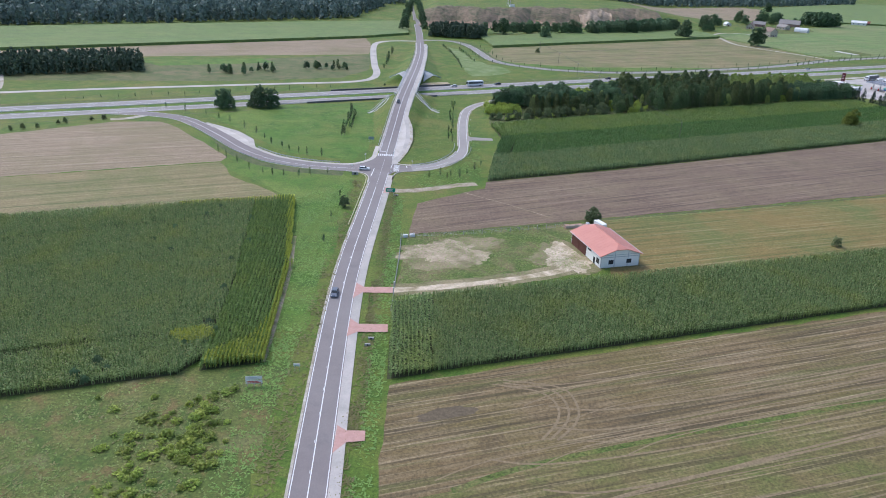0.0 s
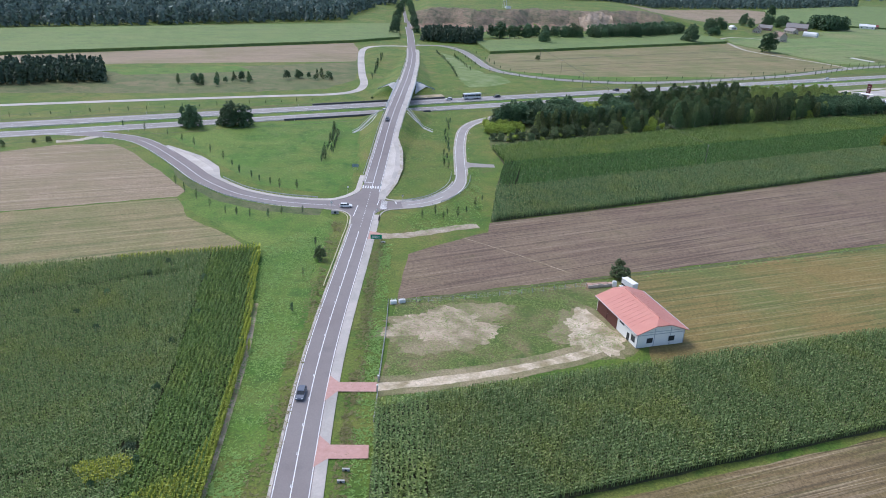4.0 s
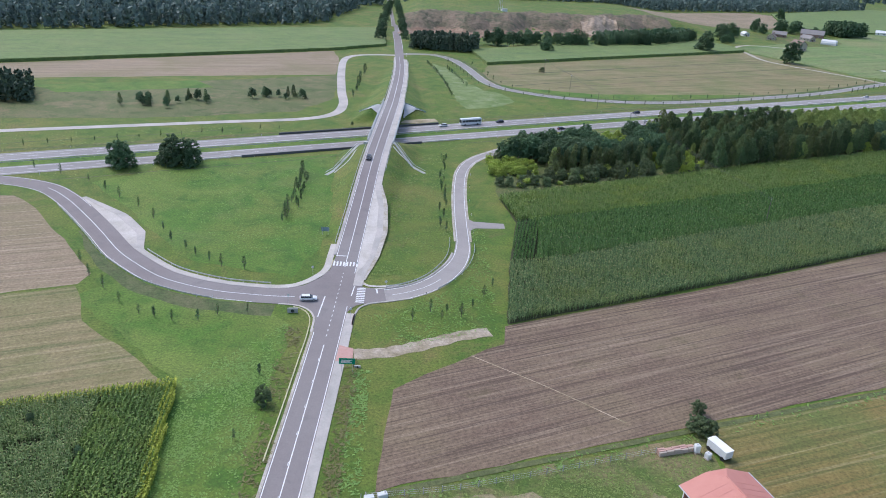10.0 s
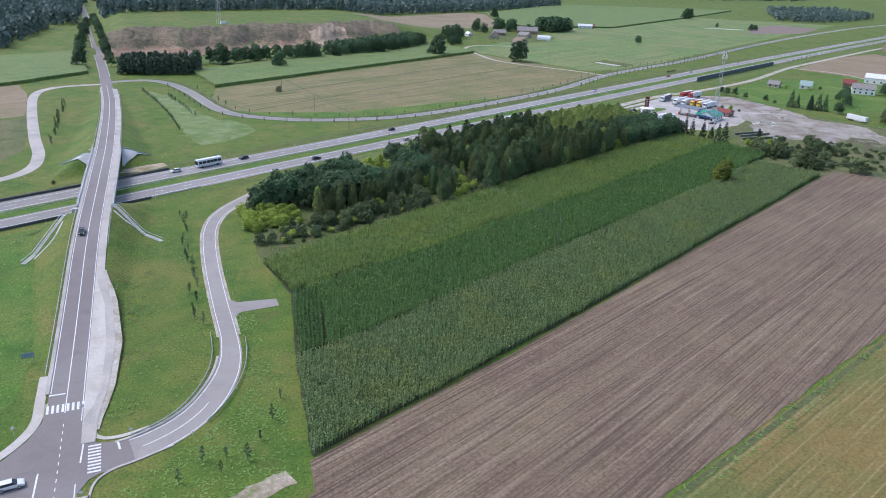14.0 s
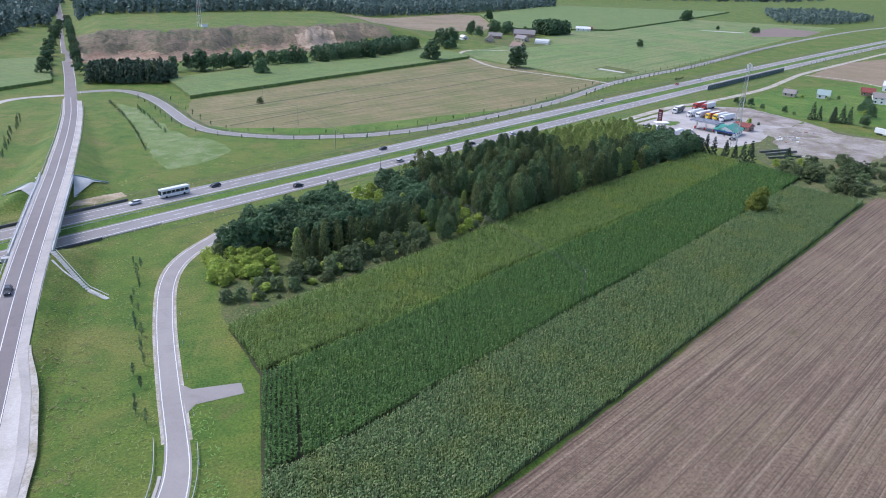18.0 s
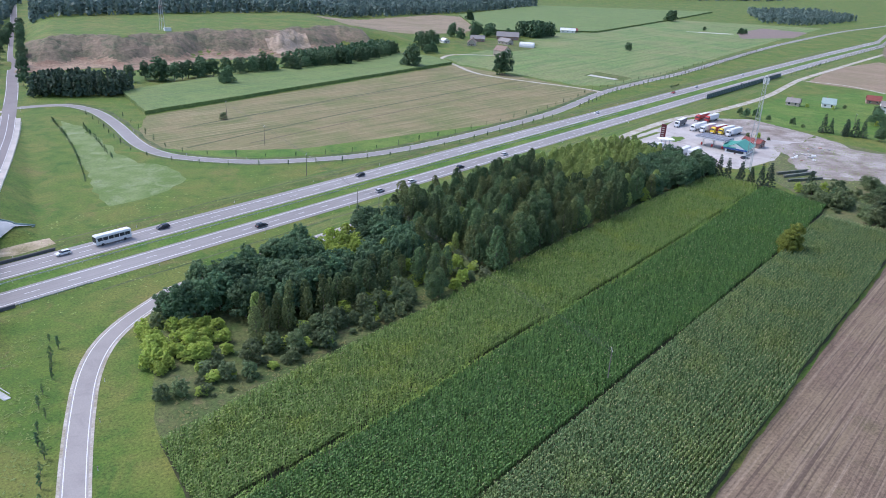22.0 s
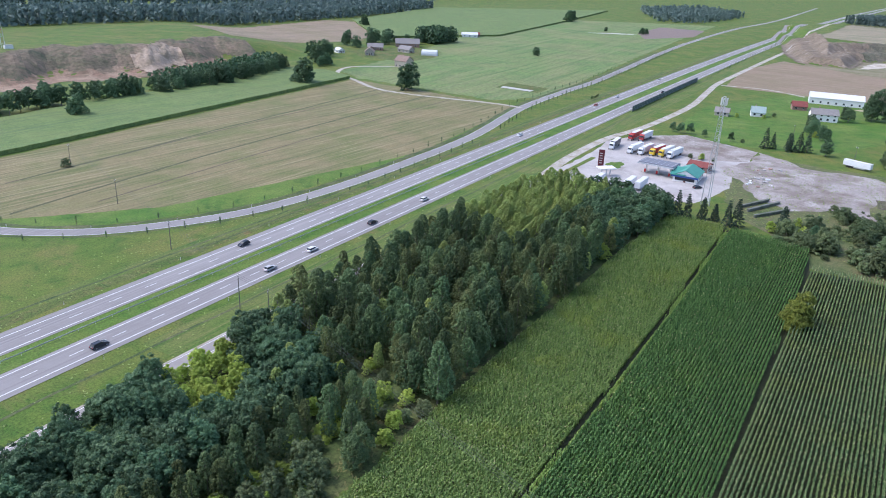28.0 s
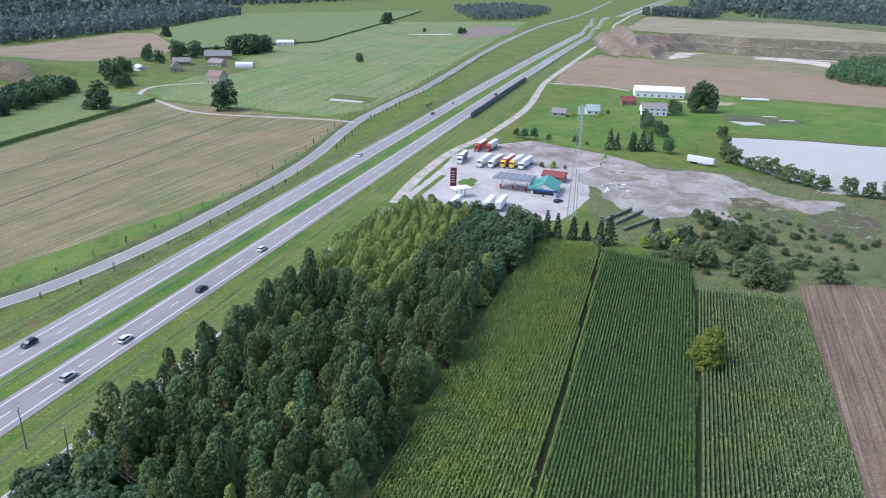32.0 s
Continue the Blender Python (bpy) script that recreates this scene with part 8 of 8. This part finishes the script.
far_wood("forest_edge", [(8, 1015), (194, 1100), (345, 1165), (640, 1310), (900, 1480), (900, 1640), (560, 1480), (300, 1330), (0, 1250)], 9, 12, 17, L_FAR_HAZE, "dark forest behind the quarry hill", 0.75, 7, 26, 2.5)
far_wood("forest_edge", [(1195, 1180), (1270, 1140), (1420, 1200), (1560, 1260), (1650, 1450), (1400, 1420)], 11, 10, 15, L_FAR_HAZE, "forest block beside the distant service road", 0.6, 8, 26, 2.6)
far_wood("forest_far", [(-900, 900), (-300, 1100), (0, 1330), (600, 1560), (1200, 1780), (2000, 1900), (2400, 2100), (1800, 2700), (0, 2300), (-1500, 1500)], 26, 13, 20, L_FAR_HAZE, "wide dark forest on the horizon", 0.7, 9, 22, 4.2)
far_wood("forest_far", [(1900, 1060), (2000, 980), (2200, 700), (3200, 700), (3000, 1400), (2300, 1280)], 24, 13, 20, L_FAR_HAZE, "dark forest beyond the distant motorway", 0.7, 10, 22, 4.2)
far_wood("forest_far", [(1820, 930), (1780, 640), (1640, 420), (1760, 330), (2400, 300), (2400, 690), (2050, 860)], 15, 9, 15, L_FAR_HAZE, "far woodland behind the second quarry", 0.6, 11, 30, 2.3)
far_wood("forest_edge", [(1395, 950), (1412, 835), (1500, 842), (1540, 960)], 7.5, 12, 16, L_FAR_HAZE, "dense dark block of forest beyond the tan field", 0.6, 14, 34, 1.9)
far_wood("tree_belt", [(884, 475), (860, 445), (872, 405), (1000, 395), (1074, 462), (1060, 488), (964, 490)], 6.5, 8, 12, L_BROAD, "dark grove beside the brown field", 0.2, 12, 90, 1.2)
far_wood("forest_far", [(1150, 900), (1420, 1010), (1420, 1060), (1150, 950)], 400, 8, 9, L_BROAD, "single far trees", 0.2, 13, 30, 1.4)


# hamlet trees, hedges and a grove
scatter(OAKS, ((388, 893), (366, 838), (400, 905), (452, 950), (476, 962), (498, 968), (536, 962), (508, 985), (522, 1002), (492, 990)), 0.8, 1.35)
far_wood("grove", [(555, 955), (600, 972), (585, 1005), (545, 985)], 5.0, 14, 18, L_BROAD, "dense dark rectangular grove beside the hamlet", 0.0, 21, 80, 1.5)
for pts_ in ([(90, 518), (112, 531.8), (142, 550), (181, 574), (232, 601.5), (300, 638), (372, 676)], [(98, 563), (118, 575.5), (152, 595), (194, 620.5), (260, 658), (352, 712)]):
    struct("furrow", ribbon(curve(pts_, 5), 0.75, -0.75, 0.085), mat("dark weedy furrow", (0.075, 0.08, 0.035), (0.11, 0.11, 0.055), scale=0.3, grain=0.4), "dark weedy furrow across the cut field", "furrow")

# white marker posts along the roads
def marker_post(x, y):
    p_ = thing("marker_post", "thin white plastic marker post with a dark band", "marker post", (x, y, height(x, y)), rt.uniform(-20, 20), "marker posts along the roads")
    part("post", box(-0.06, -0.05, -0.1, 0.06, 0.05, 1.0, 0.02), WHITE_PAINT, p_)
    part("band", box(-0.065, -0.055, 0.72, 0.065, 0.055, 0.88), RUBBER, p_)
    part("reflector", box(-0.03, -0.06, 0.76, 0.03, -0.056, 0.84), RED_PAINT, p_)


for ln_, off, idx in ((L_RAMP, 4.3, range(14, 90, 9)), (R_RAMP, -3.9, range(10, 70, 8)), (NE_RAMP, 4.2, range(16, 120, 10))):
    nn_m = normals2(ln_)
    for i in idx:
        marker_post(*(ln_[i][:2] + nn_m[i] * off))
for s_pos in range(-60, 620, 40):
    marker_post(*hw(s_pos, 313.4).xy)
    marker_post(*hw(s_pos + 12, 347.2).xy)

# ---- grass and weeds ----
L_GRASS = leaf("grass blades", (0.16, 0.23, 0.055), (0.27, 0.33, 0.1), 0.1)
L_DRY = leaf("dry weeds", (0.15, 0.15, 0.05), (0.23, 0.21, 0.085), 0.1)
L_HERB = leaf("green herbs", (0.13, 0.24, 0.05), (0.23, 0.35, 0.09), 0.1)


def tufts(name, poly, count, tall, wide, m, label, seed, dz=0.0):
    """Small tufts of crossed blades strewn over a parcel."""
    r_ = np.random.default_rng(seed)
    P = np.array(poly)
    x = r_.uniform(P[:, 0].min(), P[:, 0].max(), count * 4)
    y = r_.uniform(P[:, 1].min(), P[:, 1].max(), count * 4)
    clump = np.sin(x * 0.23 + 2 * np.sin(y * 0.11) + 1.1 * np.sin(x * 0.7)) + np.sin(y * 0.29 + 1.7 * np.sin(x * 0.13) + np.sin(y * 0.9)) + r_.normal(0, 1.6, len(x))
    ok = inside(x, y, poly) & (clump > 0.3)
    x, y = x[ok][:count], y[ok][:count]
    k = len(x)
    z = np.array([height(a, b) for a, b in zip(x, y)]) + dz
    V = []
    for j in range(2):
        az = r_.uniform(0, 3.1416, k)
        h = tall * r_.uniform(0.5, 1.3, k)
        w = wide * r_.uniform(0.4, 1.0, k)
        q = np.stack([np.cos(az) * w, np.sin(az) * w], 1)
        lean = np.stack([-np.sin(az), np.cos(az)], 1) * (h * r_.uniform(0.8, 2.2, k) * np.where(r_.random(k) < 0.5, 1, -1))[:, None]
        h = h * 0.45
        p = np.c_[x, y]
        V.append(np.stack([np.c_[p - q, z], np.c_[p + q, z], np.c_[p + q * 0.8 + lean, z + h], np.c_[p - q * 0.8 + lean, z + h]], 1).reshape(-1, 3))
    V = np.concatenate(V)
    return tagged(setmat(new(name, mesh_np(name, V, np.arange(len(V)).reshape(-1, 4))), m), label, "grass", kind="stuff")


tufts("meadow_grass", [(-100, -60), (-13, -60), (-13, 40), (-30, 38), (-100, 14)], 6000, 0.3, 0.18, L_GRASS, "rough uneven meadow grass", 1)
tufts("meadow_weeds", [(-75, -40), (-20, -30), (-18, 34), (-75, 18)], 1500, 0.35, 0.2, L_DRY, "dry brown weeds in the meadow", 2)
tufts("verge_weeds", [(6.2, -60), (9.6, -60), (9.4, 170), (6.4, 170)], 1800, 0.45, 0.2, L_DRY, "dry brown weeds along the ditch", 3)
tufts("verge_herbs", [(8.8, -60), (13, -60), (12.6, 166), (8.8, 166)], 2200, 0.35, 0.2, L_HERB, "green herbs along the ditch", 4)
tufts("verge_weeds", [(-9.5, -60), (-4.4, -60), (-4.6, 184), (-9, 184)], 1500, 0.4, 0.2, L_DRY, "dry weeds beside the road", 5)
tufts("verge_herbs", [(-16, -40), (-9, -40), (-9, 186), (-27, 160), (-17, 60)], 7200, 0.3, 0.2, L_HERB, "green grass along the maize", 6)
tufts("bank_weeds", [(7, 215), (30, 215), (36, 250), (34, 345), (14, 335), (12, 290)], 1500, 0.3, 0.16, L_GRASS, "tall grass on the embankment", 7)
tufts("bank_weeds", [(8, 235), (20, 232), (26, 340), (14, 330)], 300, 0.4, 0.2, L_DRY, "dry weeds on the embankment", 8)
tufts("bank_weeds", [(-6, 230), (-26, 225), (-60, 260), (-80, 290), (-10, 330), (-2, 320)], 2000, 0.3, 0.16, L_HERB, "lush grass on the western bank", 9)
tufts("verge_herbs", [(20, 176), (44, 187), (46, 255), (42, 255), (38, 215), (22, 198), (8, 190)], 1800, 0.3, 0.16, L_HERB, "green weedy slope beside the slip road", 10)
tufts("wood_floor_weeds", [(56, 288), (110, 312), (180, 348), (175, 356), (74, 305), (57, 304)], 2000, 0.5, 0.22, L_DRY, "dry weeds along the edge of the wood", 11)
tufts("plot_weeds", [(14, 88), (72, 104), (80, 112), (80, 144), (66, 140), (15, 124)], 5400, 0.25, 0.2, L_GRASS, "short grass in the barn plot", 12)
tufts("motorway_verge_weeds", [tuple(hw(s, n).xy) for s, n in ((-120, 300), (560, 300), (560, 315), (-120, 315))], 6000, 0.3, 0.25, L_GRASS, "dry verge grass along the motorway", 13)
tufts("motorway_verge_weeds", [tuple(hw(s, n).xy) for s, n in ((-120, 346), (560, 346), (560, 372), (-120, 372))], 8000, 0.3, 0.25, L_GRASS, "verge grass along the motorway", 14)
tufts("waste_weeds", [(342, 398), (330, 352), (332, 320), (372, 318), (520, 300), (500, 350), (452, 420), (446, 438), (400, 446)], 3500, 0.5, 0.3, L_GRASS, "weeds on the waste ground", 15)
tufts("field_edge_weeds", [(15, 122), (84, 145), (250, 200), (250, 203.5), (84, 148.5), (15, 125.4)], 3000, 0.5, 0.25, L_HERB, "weedy field boundary", 16)
